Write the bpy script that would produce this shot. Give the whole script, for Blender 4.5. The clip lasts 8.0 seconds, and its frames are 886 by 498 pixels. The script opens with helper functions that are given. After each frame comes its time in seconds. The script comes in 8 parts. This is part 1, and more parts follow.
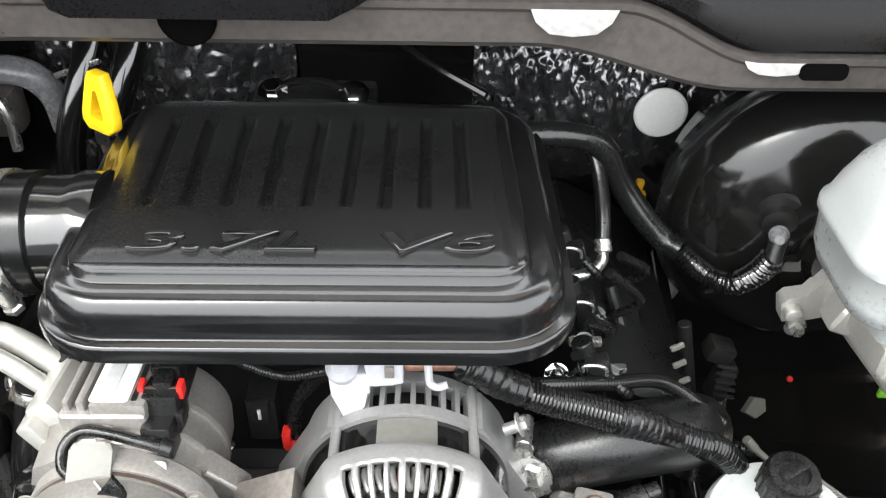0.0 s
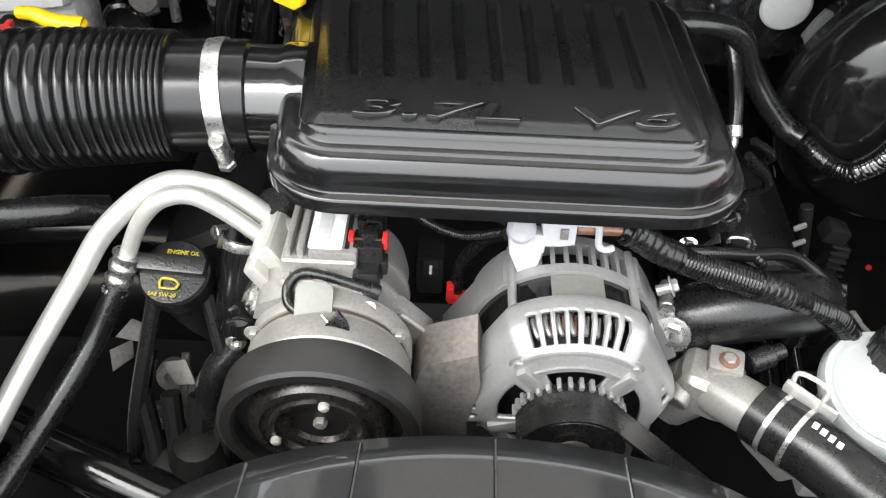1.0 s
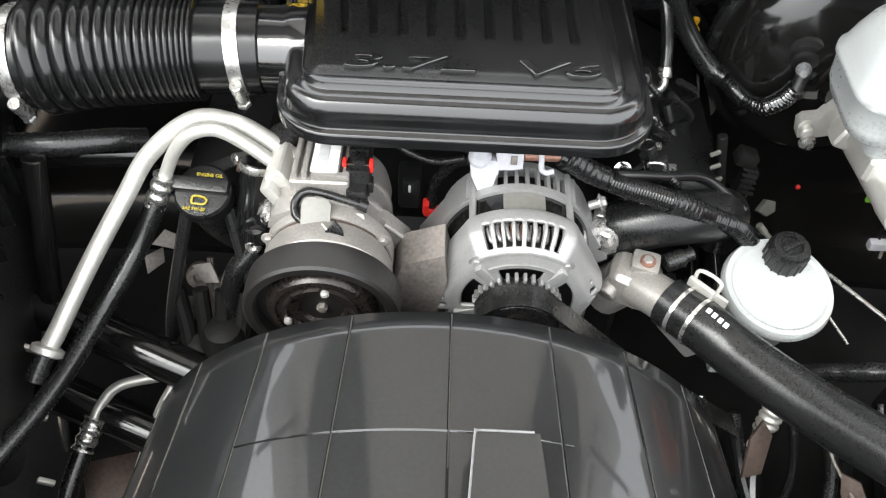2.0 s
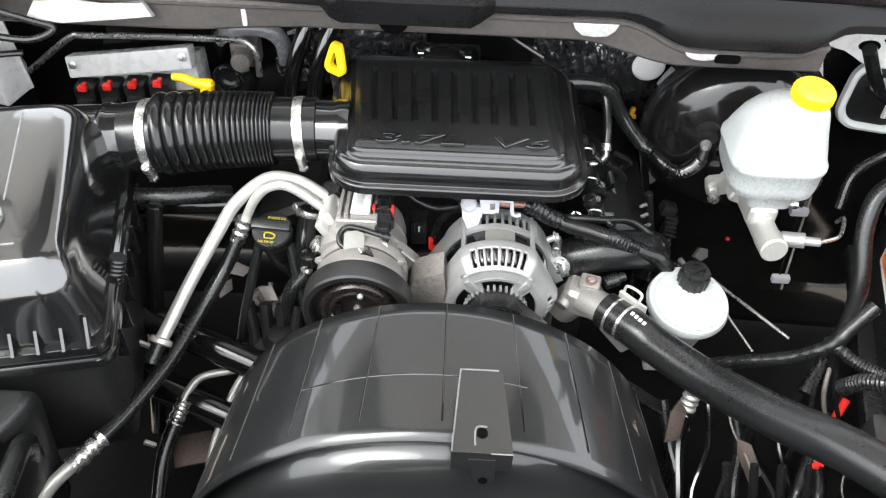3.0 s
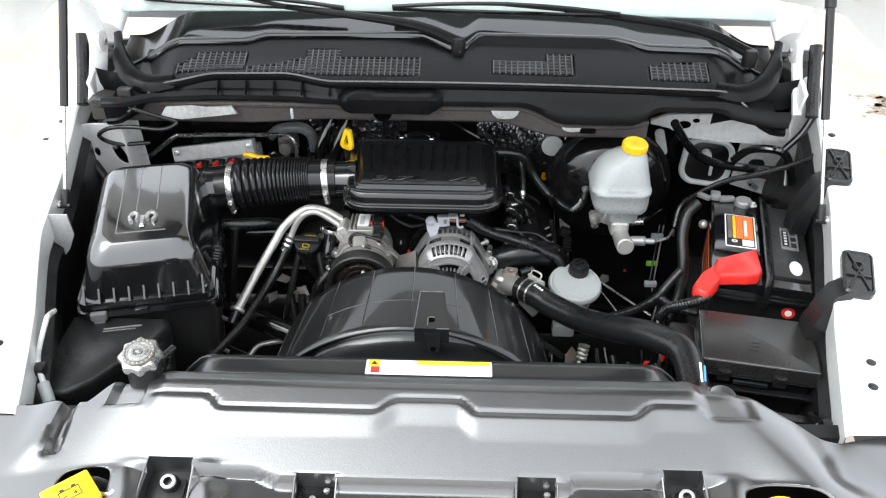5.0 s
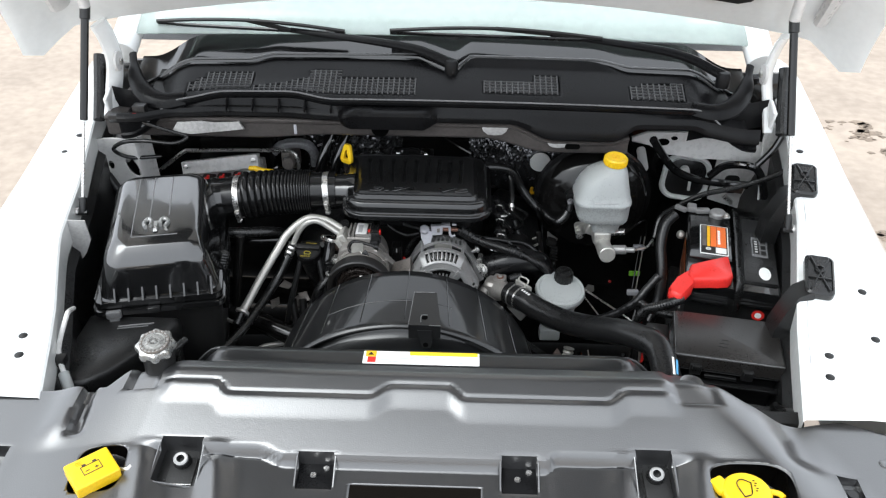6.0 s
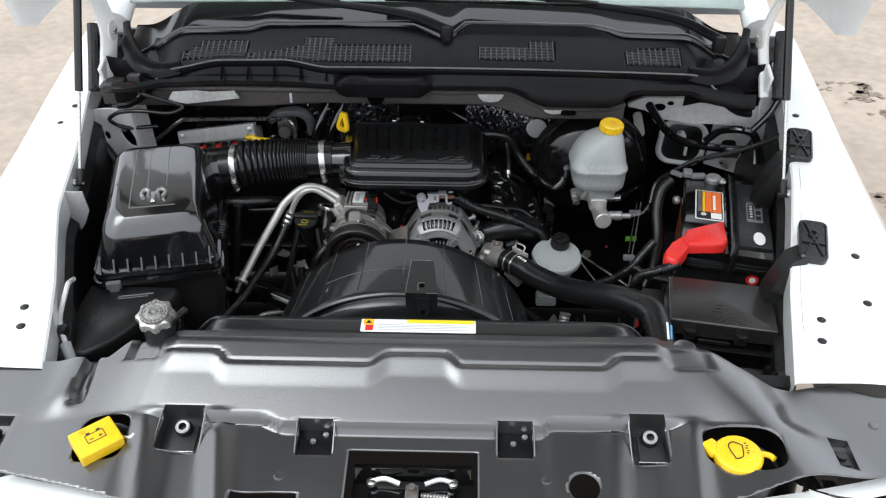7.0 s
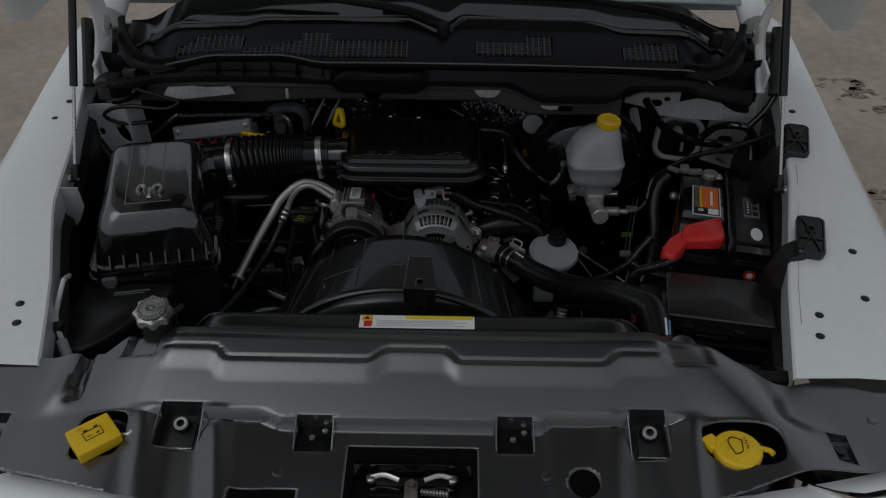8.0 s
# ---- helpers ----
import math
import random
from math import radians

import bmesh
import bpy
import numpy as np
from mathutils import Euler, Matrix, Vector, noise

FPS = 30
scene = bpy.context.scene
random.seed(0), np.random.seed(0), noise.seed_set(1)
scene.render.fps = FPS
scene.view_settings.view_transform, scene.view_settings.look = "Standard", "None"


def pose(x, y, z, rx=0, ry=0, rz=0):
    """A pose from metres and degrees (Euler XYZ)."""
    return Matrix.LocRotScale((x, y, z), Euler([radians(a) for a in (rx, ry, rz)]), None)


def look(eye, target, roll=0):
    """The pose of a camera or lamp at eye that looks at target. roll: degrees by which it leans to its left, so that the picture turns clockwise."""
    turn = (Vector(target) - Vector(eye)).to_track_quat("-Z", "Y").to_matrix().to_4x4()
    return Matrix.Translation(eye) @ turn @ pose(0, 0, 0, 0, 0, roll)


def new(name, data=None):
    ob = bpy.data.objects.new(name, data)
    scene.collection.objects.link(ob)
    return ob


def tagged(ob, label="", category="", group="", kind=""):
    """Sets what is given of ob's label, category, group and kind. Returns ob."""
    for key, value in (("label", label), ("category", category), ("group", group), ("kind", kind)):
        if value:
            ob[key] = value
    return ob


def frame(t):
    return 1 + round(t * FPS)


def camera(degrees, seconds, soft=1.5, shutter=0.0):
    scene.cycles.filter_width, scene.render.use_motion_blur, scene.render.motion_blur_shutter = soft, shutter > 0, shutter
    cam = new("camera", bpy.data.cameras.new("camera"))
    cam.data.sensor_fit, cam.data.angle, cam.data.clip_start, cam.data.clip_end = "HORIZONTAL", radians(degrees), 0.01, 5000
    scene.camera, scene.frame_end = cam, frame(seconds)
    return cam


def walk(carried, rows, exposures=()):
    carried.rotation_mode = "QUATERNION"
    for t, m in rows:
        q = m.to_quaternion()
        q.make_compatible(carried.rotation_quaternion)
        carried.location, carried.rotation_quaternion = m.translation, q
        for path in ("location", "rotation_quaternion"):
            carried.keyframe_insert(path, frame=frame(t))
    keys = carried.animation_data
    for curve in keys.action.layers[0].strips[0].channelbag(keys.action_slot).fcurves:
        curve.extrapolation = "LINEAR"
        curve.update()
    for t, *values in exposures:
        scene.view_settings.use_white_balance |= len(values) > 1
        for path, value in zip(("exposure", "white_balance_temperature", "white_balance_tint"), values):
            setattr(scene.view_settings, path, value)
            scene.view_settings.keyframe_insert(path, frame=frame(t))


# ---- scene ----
cam = camera(55.0, 8.0, soft=1.2)
PATH = [
    (0, (0.038, 0.371, 1.447), (0.066, 1.957, 0.229), 1.1),
    (0.5, (-0.037, 0.353, 1.457), (-0.102, 1.865, 0.15), 0.0),
    (1, (-0.08, 0.307, 1.476), (-0.084, 1.724, 0.065), 2.6),
    (1.5, (-0.076, 0.251, 1.512), (-0.018, 1.573, 0.013), 4.3),
    (1.7, (-0.069, 0.232, 1.539), (-0.038, 1.503, -0.005), 3.3),
    (2.8, (-0.044, -0.018, 1.78), (-0.068, 1.358, 0.329), 3.4),
    (3, (-0.045, -0.089, 1.806), (-0.061, 1.329, 0.395), 2.3),
    (3.5, (-0.042, -0.301, 1.873), (-0.061, 1.198, 0.55), 0.6),
    (4, (-0.013, -0.495, 1.934), (-0.038, 1.056, 0.673), -0.1),
    (4.5, (0.03, -0.671, 1.99), (-0.008, 0.933, 0.796), -0.0),
    (5.8, (0.058, -0.908, 2.057), (0.013, 0.782, 0.988), 0.7),
    (6, (0.062, -0.924, 2.058), (0.022, 0.765, 0.987), 0.7),
    (6.5, (0.069, -0.935, 2.068), (0.03, 0.735, 0.969), -0.0),
    (7, (0.069, -0.929, 2.071), (0.031, 0.713, 0.93), 0.2),
    (7.5, (0.067, -0.925, 2.067), (0.04, 0.717, 0.925), 0.3),
    (8, (0.058, -0.927, 2.067), (0.038, 0.711, 0.92), 0.5),
]
EXPOSURES = [(0.0, 2.62, 6200, 3), (0.5, 2.62, 6200, 3), (1.0, 2.52, 6200, 3), (1.5, 2.5, 6200, 3), (3.0, 2.6, 6100, 3), (3.5, 2.54, 6000, 3), (4.5, 1.9, 6000, 3), (5.8, 1.2, 5900, 3), (6.5, 0.95, 5900, 3), (7.0, 0.8, 5900, 3), (7.5, -0.22, 5900, 3), (8.0, -1.6, 5900, 3)]
walk(cam, [(t, look(eye, target, roll)) for t, eye, target, roll in PATH], EXPOSURES)

# ---- light ----
world = bpy.data.worlds.new("sky_light")
scene.world = world
world.use_nodes = True
wn = world.node_tree
sky = wn.nodes.new("ShaderNodeTexSky")
sky.sky_type = "NISHITA"
sky.sun_disc = False
sky.sun_elevation, sky.sun_rotation = radians(57), radians(236)
sky.dust_density, sky.air_density, sky.ozone_density = 9.0, 0.45, 0.0
wn.nodes["Background"].inputs["Strength"].default_value = 0.15
pale = wn.nodes.new("ShaderNodeHueSaturation")
pale.inputs["Saturation"].default_value = 0.55
wn.links.new(sky.outputs["Color"], pale.inputs["Color"])
cloud = wn.nodes.new("ShaderNodeMixRGB")
cloud.inputs["Fac"].default_value, cloud.inputs["Color2"].default_value = 0.72, (7.55, 7.2, 7.25, 1)
wn.links.new(pale.outputs["Color"], cloud.inputs["Color1"])
wn.links.new(cloud.outputs["Color"], wn.nodes["Background"].inputs["Color"])
sun_data = bpy.data.lights.new("sun", "SUN")
sun_data.energy, sun_data.angle, sun_data.color = 0.5, radians(40), (1.0, 0.97, 0.93)
sun = new("sun", sun_data)
sun.matrix_world = look((-6.0, -3.7, 12.1), (0, 0.3, 1.0))


# ---- materials ----
def mat(name, base, rough=0.5, metal=0.0, var=0.15, scale=8.0, fine=180.0, bump=0.15, coat=0.0, rvar=0.12, trans=0.0, sss=0.0, spec=0.5, stain=None, coat_rough=0.06):
    """A surface with variation at two scales in colour, gloss and relief."""
    m = bpy.data.materials.new(name)
    m.use_nodes = True
    nt = m.node_tree
    b = nt.nodes["Principled BSDF"]
    tc = nt.nodes.new("ShaderNodeTexCoord")
    big = nt.nodes.new("ShaderNodeTexNoise")
    big.inputs["Scale"].default_value, big.inputs["Detail"].default_value = scale, 6
    small = nt.nodes.new("ShaderNodeTexNoise")
    small.inputs["Scale"].default_value, small.inputs["Detail"].default_value = fine, 4
    for n in (big, small):
        nt.links.new(tc.outputs["Object"], n.inputs["Vector"])
    mixn = nt.nodes.new("ShaderNodeMath")
    mixn.operation = "ADD"
    half = nt.nodes.new("ShaderNodeMath")
    half.operation, half.inputs[1].default_value = "MULTIPLY", 0.5
    nt.links.new(big.outputs["Fac"], mixn.inputs[0])
    nt.links.new(small.outputs["Fac"], mixn.inputs[1])
    nt.links.new(mixn.outputs[0], half.inputs[0])
    ramp = nt.nodes.new("ShaderNodeValToRGB")
    lo = [max(0.0, c * (1 - var)) for c in base]
    hi = [min(1.0, c * (1 + var)) for c in base]
    if stain:
        lo = list(stain)
    ramp.color_ramp.elements[0].position, ramp.color_ramp.elements[0].color = 0.36, (*lo, 1)
    ramp.color_ramp.elements[1].position, ramp.color_ramp.elements[1].color = 0.62, (*hi, 1)
    nt.links.new(half.outputs[0], ramp.inputs["Fac"])
    nt.links.new(ramp.outputs["Color"], b.inputs["Base Color"])
    rr = nt.nodes.new("ShaderNodeMapRange")
    rr.inputs["From Min"].default_value, rr.inputs["From Max"].default_value = 0.3, 0.7
    rr.inputs["To Min"].default_value, rr.inputs["To Max"].default_value = max(0.02, rough - rvar), min(1, rough + rvar)
    nt.links.new(half.outputs[0], rr.inputs["Value"])
    nt.links.new(rr.outputs["Result"], b.inputs["Roughness"])
    if bump:
        bp = nt.nodes.new("ShaderNodeBump")
        bp.inputs["Strength"].default_value, bp.inputs["Distance"].default_value = bump, 0.002
        nt.links.new(small.outputs["Fac"], bp.inputs["Height"])
        nt.links.new(bp.outputs["Normal"], b.inputs["Normal"])
    b.inputs["Metallic"].default_value = metal
    b.inputs["Coat Weight"].default_value = coat
    b.inputs["Coat Roughness"].default_value = coat_rough
    b.inputs["Transmission Weight"].default_value = trans
    b.inputs["Subsurface Weight"].default_value = sss
    b.inputs["Subsurface Radius"].default_value = (0.02, 0.02, 0.02)
    b.inputs["Specular IOR Level"].default_value = spec
    return m


BLACK_GLOSS = mat("dressed_black_plastic", (0.0068, 0.0068, 0.0070), 0.09, var=0.3, scale=14, fine=420, bump=0.02, rvar=0.05, spec=0.95)
BLACK_SATIN = mat("satin_black_plastic", (0.0095, 0.0095, 0.0096), 0.32, var=0.3, scale=10, fine=500, bump=0.2)
BLACK_MATT = mat("matt_black_plastic", (0.0085, 0.0083, 0.0081), 0.5, var=0.3, scale=9, fine=300, bump=0.2)
BLACK_RUBBER = mat("black_rubber", (0.0085, 0.0085, 0.0085), 0.24, var=0.3, scale=20, fine=350, bump=0.1, spec=0.5)
BLACK_PAINT = mat("black_painted_steel", (0.0065, 0.0062, 0.006), 0.08, var=0.3, scale=9, fine=250, bump=0.03, spec=0.5)
GRAINED = mat("grained_grey_plastic", (0.018, 0.018, 0.019), 0.32, var=0.12, scale=7, fine=430, bump=0.10, rvar=0.05, spec=1.0, coat=1.0, coat_rough=0.22)
SHROUD = mat("dark_grey_plastic", (0.0092, 0.0094, 0.0098), 0.36, var=0.25, scale=6, fine=300, bump=0.0, rvar=0.05, spec=0.3, coat=0.48, coat_rough=0.05)
for glossy, index in ((GRAINED, 1.8), (SHROUD, 1.65)):
    glossy.node_tree.nodes["Principled BSDF"].inputs["Coat IOR"].default_value = index
GRAINED.node_tree.links.new(GRAINED.node_tree.nodes["Bump"].outputs["Normal"], GRAINED.node_tree.nodes["Principled BSDF"].inputs["Coat Normal"])
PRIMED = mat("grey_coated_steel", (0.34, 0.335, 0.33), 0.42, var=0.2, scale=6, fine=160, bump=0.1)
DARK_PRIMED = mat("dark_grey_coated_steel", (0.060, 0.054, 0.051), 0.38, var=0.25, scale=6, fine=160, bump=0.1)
WHITE_PAINT = mat("white_car_paint", (0.80, 0.81, 0.80), 0.22, var=0.03, scale=3, fine=60, bump=0.0, coat=0.6, rvar=0.05)
WHITE_INNER = mat("white_inner_paint", (0.62, 0.612, 0.60), 0.3, var=0.06, scale=5, fine=80, bump=0.03)
CAST_ALU = mat("cast_aluminium", (0.295, 0.292, 0.288), 0.40, metal=0.45, var=0.10, scale=26, fine=320, bump=0.08)
STAINED_ALU = mat("stained_cast_aluminium", (0.315, 0.302, 0.285), 0.38, metal=0.45, var=0.10, scale=14, fine=380, bump=0.06, stain=(0.25, 0.232, 0.216))
CAST_DARK = mat("stained_cast_metal", (0.20, 0.18, 0.165), 0.5, metal=0.5, var=0.3, scale=26, fine=220, bump=0.2)
PALE_ALU = mat("pale_aluminium_tube", (0.47, 0.46, 0.43), 0.36, metal=0.5, var=0.08, scale=16, fine=260, bump=0.1)
STEEL = mat("zinc_plated_steel", (0.60, 0.59, 0.57), 0.28, metal=0.9, var=0.08, scale=30, fine=220, bump=0.03, rvar=0.06)
CHROME = mat("bright_steel", (0.80, 0.80, 0.80), 0.1, metal=1.0, var=0.05, scale=30, fine=200, bump=0.02, rvar=0.05)
WHITE_PLASTIC = mat("milky_white_plastic", (0.36, 0.375, 0.372), 0.32, var=0.03, scale=9, fine=220, bump=0.03, sss=0.2)
GREY_PLASTIC = mat("pale_grey_plastic", (0.42, 0.42, 0.45), 0.4, var=0.08, scale=20, fine=260, bump=0.1)
YELLOW = mat("yellow_plastic", (0.80, 0.52, 0.01), 0.35, var=0.1, scale=16, fine=240, bump=0.1)
AMBER = mat("amber_yellow_plastic", (0.76, 0.42, 0.01), 0.4, var=0.1, scale=16, fine=240, bump=0.1)
RED = mat("red_plastic", (0.62, 0.025, 0.02), 0.35, var=0.12, scale=18, fine=240, bump=0.1)
ORANGE = mat("orange_print", (0.75, 0.16, 0.03), 0.4, var=0.1, scale=12, fine=200, bump=0.0)
WHITE_PRINT = mat("white_paper_label", (0.80, 0.80, 0.78), 0.45, var=0.04, scale=12, fine=200, bump=0.0)
YELLOW_PRINT = mat("yellow_print", (0.80, 0.62, 0.02), 0.45, var=0.05, scale=12, fine=200, bump=0.0)
DIM_YELLOW = mat("worn_yellow_print", (0.34, 0.27, 0.02), 0.5, var=0.3, scale=60, fine=300, bump=0.0)
GREY_PRINT = mat("grey_print", (0.45, 0.45, 0.45), 0.5, var=0.1, scale=12, fine=200, bump=0.0)
GREEN = mat("green_plastic", (0.25, 0.62, 0.05), 0.4, var=0.1, scale=12, fine=200, bump=0.05)
COPPER = mat("copper_winding", (0.24, 0.13, 0.095), 0.45, metal=0.6, var=0.2, scale=40, fine=300, bump=0.2)
BROWN = mat("rusty_brown_metal", (0.060, 0.042, 0.034), 0.55, metal=0.3, var=0.35, scale=20, fine=200, bump=0.3)
FOIL = mat("dark_heat_foil", (0.15, 0.15, 0.155), 0.22, metal=0.85, var=0.4, scale=24, fine=90, bump=0.22)
# Black without sheen, painting the darkness of holes that are not cut.
HOLE = mat("deep_dark_hole", (0.002, 0.002, 0.002), 0.9, var=0.2, bump=0.0, spec=0.02)
COWL_BLACK = mat("dressed_dark_cowl_plastic", (0.0055, 0.0055, 0.0060), 0.30, var=0.3, scale=8, fine=500, bump=0.03, rvar=0.08, spec=0.17)
HOSE_RUBBER = mat("dull_hose_rubber", (0.0085, 0.0085, 0.0088), 0.29, var=0.25, scale=14, fine=420, bump=0.05, rvar=0.06, spec=0.42)
BELLOWS = mat("ribbed_black_rubber", (0.0060, 0.0060, 0.0062), 0.20, var=0.25, scale=18, fine=350, bump=0.03, rvar=0.05, spec=0.45)
# Duller and blacker than the matt plastic, keeping the bay's depths black.
DEEP_BLACK = mat("deep_dull_black", (0.0065, 0.0062, 0.0060), 0.5, var=0.4, scale=16, fine=180, bump=0.25, spec=0.2)
# White steel with its shade put into a darker base colour.
SHADED_WHITE = mat("shaded_white_steel", (0.28, 0.276, 0.268), 0.38, var=0.25, scale=14, fine=120, bump=0.06)
PALE_BRACKET = mat("dull_pale_bracket", (0.145, 0.142, 0.128), 0.45, var=0.12, scale=30, fine=220, bump=0.05)
# Grey for small trim, also painted along black edges as their highlights.
TRIM_AND_GLINT = mat("grey_trim_and_painted_glint", (0.13, 0.13, 0.132), 0.35, var=0.3, scale=6, fine=200, bump=0.05)
GRATE = mat("grey_grate_plastic", (0.055, 0.055, 0.056), 0.4, var=0.3, scale=8, fine=200, bump=0.05)
FUSE_LID = mat("smooth_brown_black_plastic", (0.015, 0.0137, 0.013), 0.30, var=0.25, scale=7, fine=400, bump=0.02, rvar=0.06, spec=0.5)
LID = mat("satin_black_moulding", (0.0075, 0.0075, 0.0078), 0.17, var=0.3, scale=12, fine=420, bump=0.03, rvar=0.05, spec=0.6, coat=0.3)
BOX_LID = mat("polished_black_moulding", (0.0075, 0.0075, 0.0078), 0.13, var=0.3, scale=12, fine=420, bump=0.03, rvar=0.05, spec=1.0, coat=0.9)
COVER_TOP = mat("fine_grained_black_plastic", (0.0085, 0.0085, 0.0087), 0.29, var=0.25, scale=10, fine=700, bump=0.06, rvar=0.05, spec=0.4)
BELT_BACK = mat("worn_belt_back", (0.0090, 0.0082, 0.0078), 0.42, var=0.2, scale=24, fine=300, bump=0.08)
CLUTCH = mat("dull_brown_clutch_steel", (0.021, 0.0165, 0.0145), 0.30, metal=0.4, var=0.35, scale=22, fine=240, bump=0.12)
CAP_METAL = mat("dull_stamped_metal", (0.42, 0.42, 0.41), 0.30, metal=0.8, var=0.15, scale=30, fine=240, bump=0.08)
SMOKED = mat("smoked_grey_plastic", (0.16, 0.16, 0.165), 0.25, var=0.15, scale=20, fine=260, bump=0.05)
BLUE = mat("blue_print", (0.10, 0.35, 0.62), 0.4, var=0.1, bump=0.0)
SOIL = mat("dusty_concrete", (0.39, 0.325, 0.265), 0.85, var=0.06, scale=1.3, fine=14, bump=0.02, stain=(0.29, 0.238, 0.192))
DAMP = mat("damp_brown_dirt", (0.21, 0.165, 0.125), 0.8, var=0.25, scale=9, fine=60, bump=0.1)
# Pale, partly opaque base colour stands in for the sky's reflection.
GLASS = mat("windscreen_glass", (0.66, 0.74, 0.71), 0.04, var=0.05, scale=5, fine=40, bump=0.0, trans=0.55, rvar=0.02)


# ---- mesh helpers ----
ORIGIN = {}


def thing(name, label, category, at=(0, 0, 0), group="", kind=""):
    ob = new(name)
    ob.empty_display_size = 0.05
    ob.location = at
    ORIGIN[ob.name] = Vector(at)
    return tagged(ob, label, category, group, kind)


def solid(name, bm, material, label="", category="", group="", kind="", at=(0, 0, 0), sharp=32):
    """A top-level mesh object."""
    ob = new(name, mesh_of(name, bm, material, Vector(at), sharp))
    ob.location = at
    ORIGIN[ob.name] = Vector(at)
    return tagged(ob, label, category, group, kind)


def mesh_of(name, bm, material, origin, sharp):
    bmesh.ops.translate(bm, vec=-origin, verts=bm.verts)
    bmesh.ops.recalc_face_normals(bm, faces=bm.faces)
    me = bpy.data.meshes.new(name)
    bm.to_mesh(me)
    bm.free()
    me.materials.append(material)
    me.polygons.foreach_set("use_smooth", [True] * len(me.polygons))
    me.set_sharp_from_angle(angle=radians(sharp))
    return me


def part(name, bm, material, parent, label="", sharp=32):
    origin = ORIGIN[parent.name]
    ob = new(name, mesh_of(name, bm, material, origin, sharp))
    ob.parent = parent
    ORIGIN[ob.name] = origin
    if label:
        ob["label"] = label
    return ob


def moved(bm, m):
    bmesh.ops.transform(bm, matrix=m, verts=bm.verts)
    return bm


def joined(*bms):
    out = bmesh.new()
    for b in bms:
        vs = [out.verts.new(v.co) for v in b.verts]
        b.verts.index_update()
        for f in b.faces:
            try:
                out.faces.new([vs[v.index] for v in f.verts])
            except ValueError:
                pass
        b.free()
    return out


def rbox(sx, sy, sz, bevel=0.004, seg=2, m=None):
    """A box with rounded edges, centred, or laid by m."""
    bm = bmesh.new()
    bmesh.ops.create_cube(bm, size=1.0)
    bmesh.ops.scale(bm, vec=(sx, sy, sz), verts=bm.verts)
    if bevel:
        bmesh.ops.bevel(bm, geom=list(bm.edges), offset=min(bevel, 0.45 * min(sx, sy, sz)), segments=seg, profile=0.6, affect="EDGES")
    return moved(bm, m) if m else bm


def at(x, y, z, rx=0, ry=0, rz=0):
    return pose(x, y, z, rx, ry, rz)


def lathe(profile, seg=32, m=None, caps=True):
    """Turns (radius, height) pairs about z."""
    bm = bmesh.new()
    rings = []
    for r, h in profile:
        if r < 1e-6:
            rings.append([bm.verts.new((0, 0, h))])
        else:
            rings.append([bm.verts.new((r * math.cos(2 * math.pi * k / seg), r * math.sin(2 * math.pi * k / seg), h)) for k in range(seg)])
    for a, b in zip(rings, rings[1:]):
        for k in range(seg):
            q = [a[k % len(a)], a[(k + 1) % len(a)], b[(k + 1) % len(b)], b[k % len(b)]]
            q = list(dict.fromkeys(q))
            if len(q) > 2:
                bm.faces.new(q)
    if caps:
        for ring in (rings[0], rings[-1]):
            if len(ring) > 2:
                bm.faces.new(ring)
    return moved(bm, m) if m else bm


def along(a, b):
    """The pose that lays local z from a to b."""
    a, b = Vector(a), Vector(b)
    return Matrix.Translation(a) @ (b - a).to_track_quat("Z", "Y").to_matrix().to_4x4()


def rod(a, b, r, seg=16, r2=None, edge=0.0):
    n = (Vector(b) - Vector(a)).length
    r2 = r if r2 is None else r2
    e = edge or min(r, n) * 0.12
    return lathe([(r - e, 0), (r, e), (r2, n - e), (r2 - e, n)], seg, along(a, b))


def smooth_path(points, per=8):
    p = [Vector(q) for q in points]
    p = [2 * p[0] - p[1]] + p + [2 * p[-1] - p[-2]]
    out = []
    for i in range(1, len(p) - 2):
        for k in range(per):
            t = k / per
            a, b, c, d = p[i - 1], p[i], p[i + 1], p[i + 2]
            out.append(0.5 * ((2 * b) + (c - a) * t + (2 * a - 5 * b + 4 * c - d) * t * t + (3 * b - a - 3 * c + d) * t ** 3))
    out.append(p[-2])
    return out


def tube(points, r, seg=12, per=8, rfun=None, caps=True, flat=1.0):
    """A round tube along a smooth path; rfun(s) scales the radius by the length share."""
    path = smooth_path(points, per)
    lens = [0.0]
    for a, b in zip(path, path[1:]):
        lens.append(lens[-1] + (b - a).length)
    bm = bmesh.new()
    rings = []
    side = None
    for i, q in enumerate(path):
        d = (path[min(i + 1, len(path) - 1)] - path[max(i - 1, 0)]).normalized()
        if side is None:
            side = d.orthogonal().normalized()
        side = (side - d * side.dot(d)).normalized()
        up = d.cross(side)
        k = r * (rfun(lens[i] / lens[-1]) if rfun else 1.0)
        rings.append([bm.verts.new(q + side * k * math.cos(2 * math.pi * j / seg) + up * k * flat * math.sin(2 * math.pi * j / seg)) for j in range(seg)])
    for a, b in zip(rings, rings[1:]):
        for j in range(seg):
            bm.faces.new((a[j], a[(j + 1) % seg], b[(j + 1) % seg], b[j]))
    if caps:
        bm.faces.new(rings[0])
        bm.faces.new(rings[-1])
    return bm


def corrugated(points, r, rings, depth=0.12, seg=14):
    """A ribbed loom tube."""
    per = max(4, int(rings * 4 / max(1, len(points) - 1)))
    return tube(points, r, seg, per, lambda s: 1 - depth * (0.5 + 0.5 * math.cos(2 * math.pi * rings * s)))


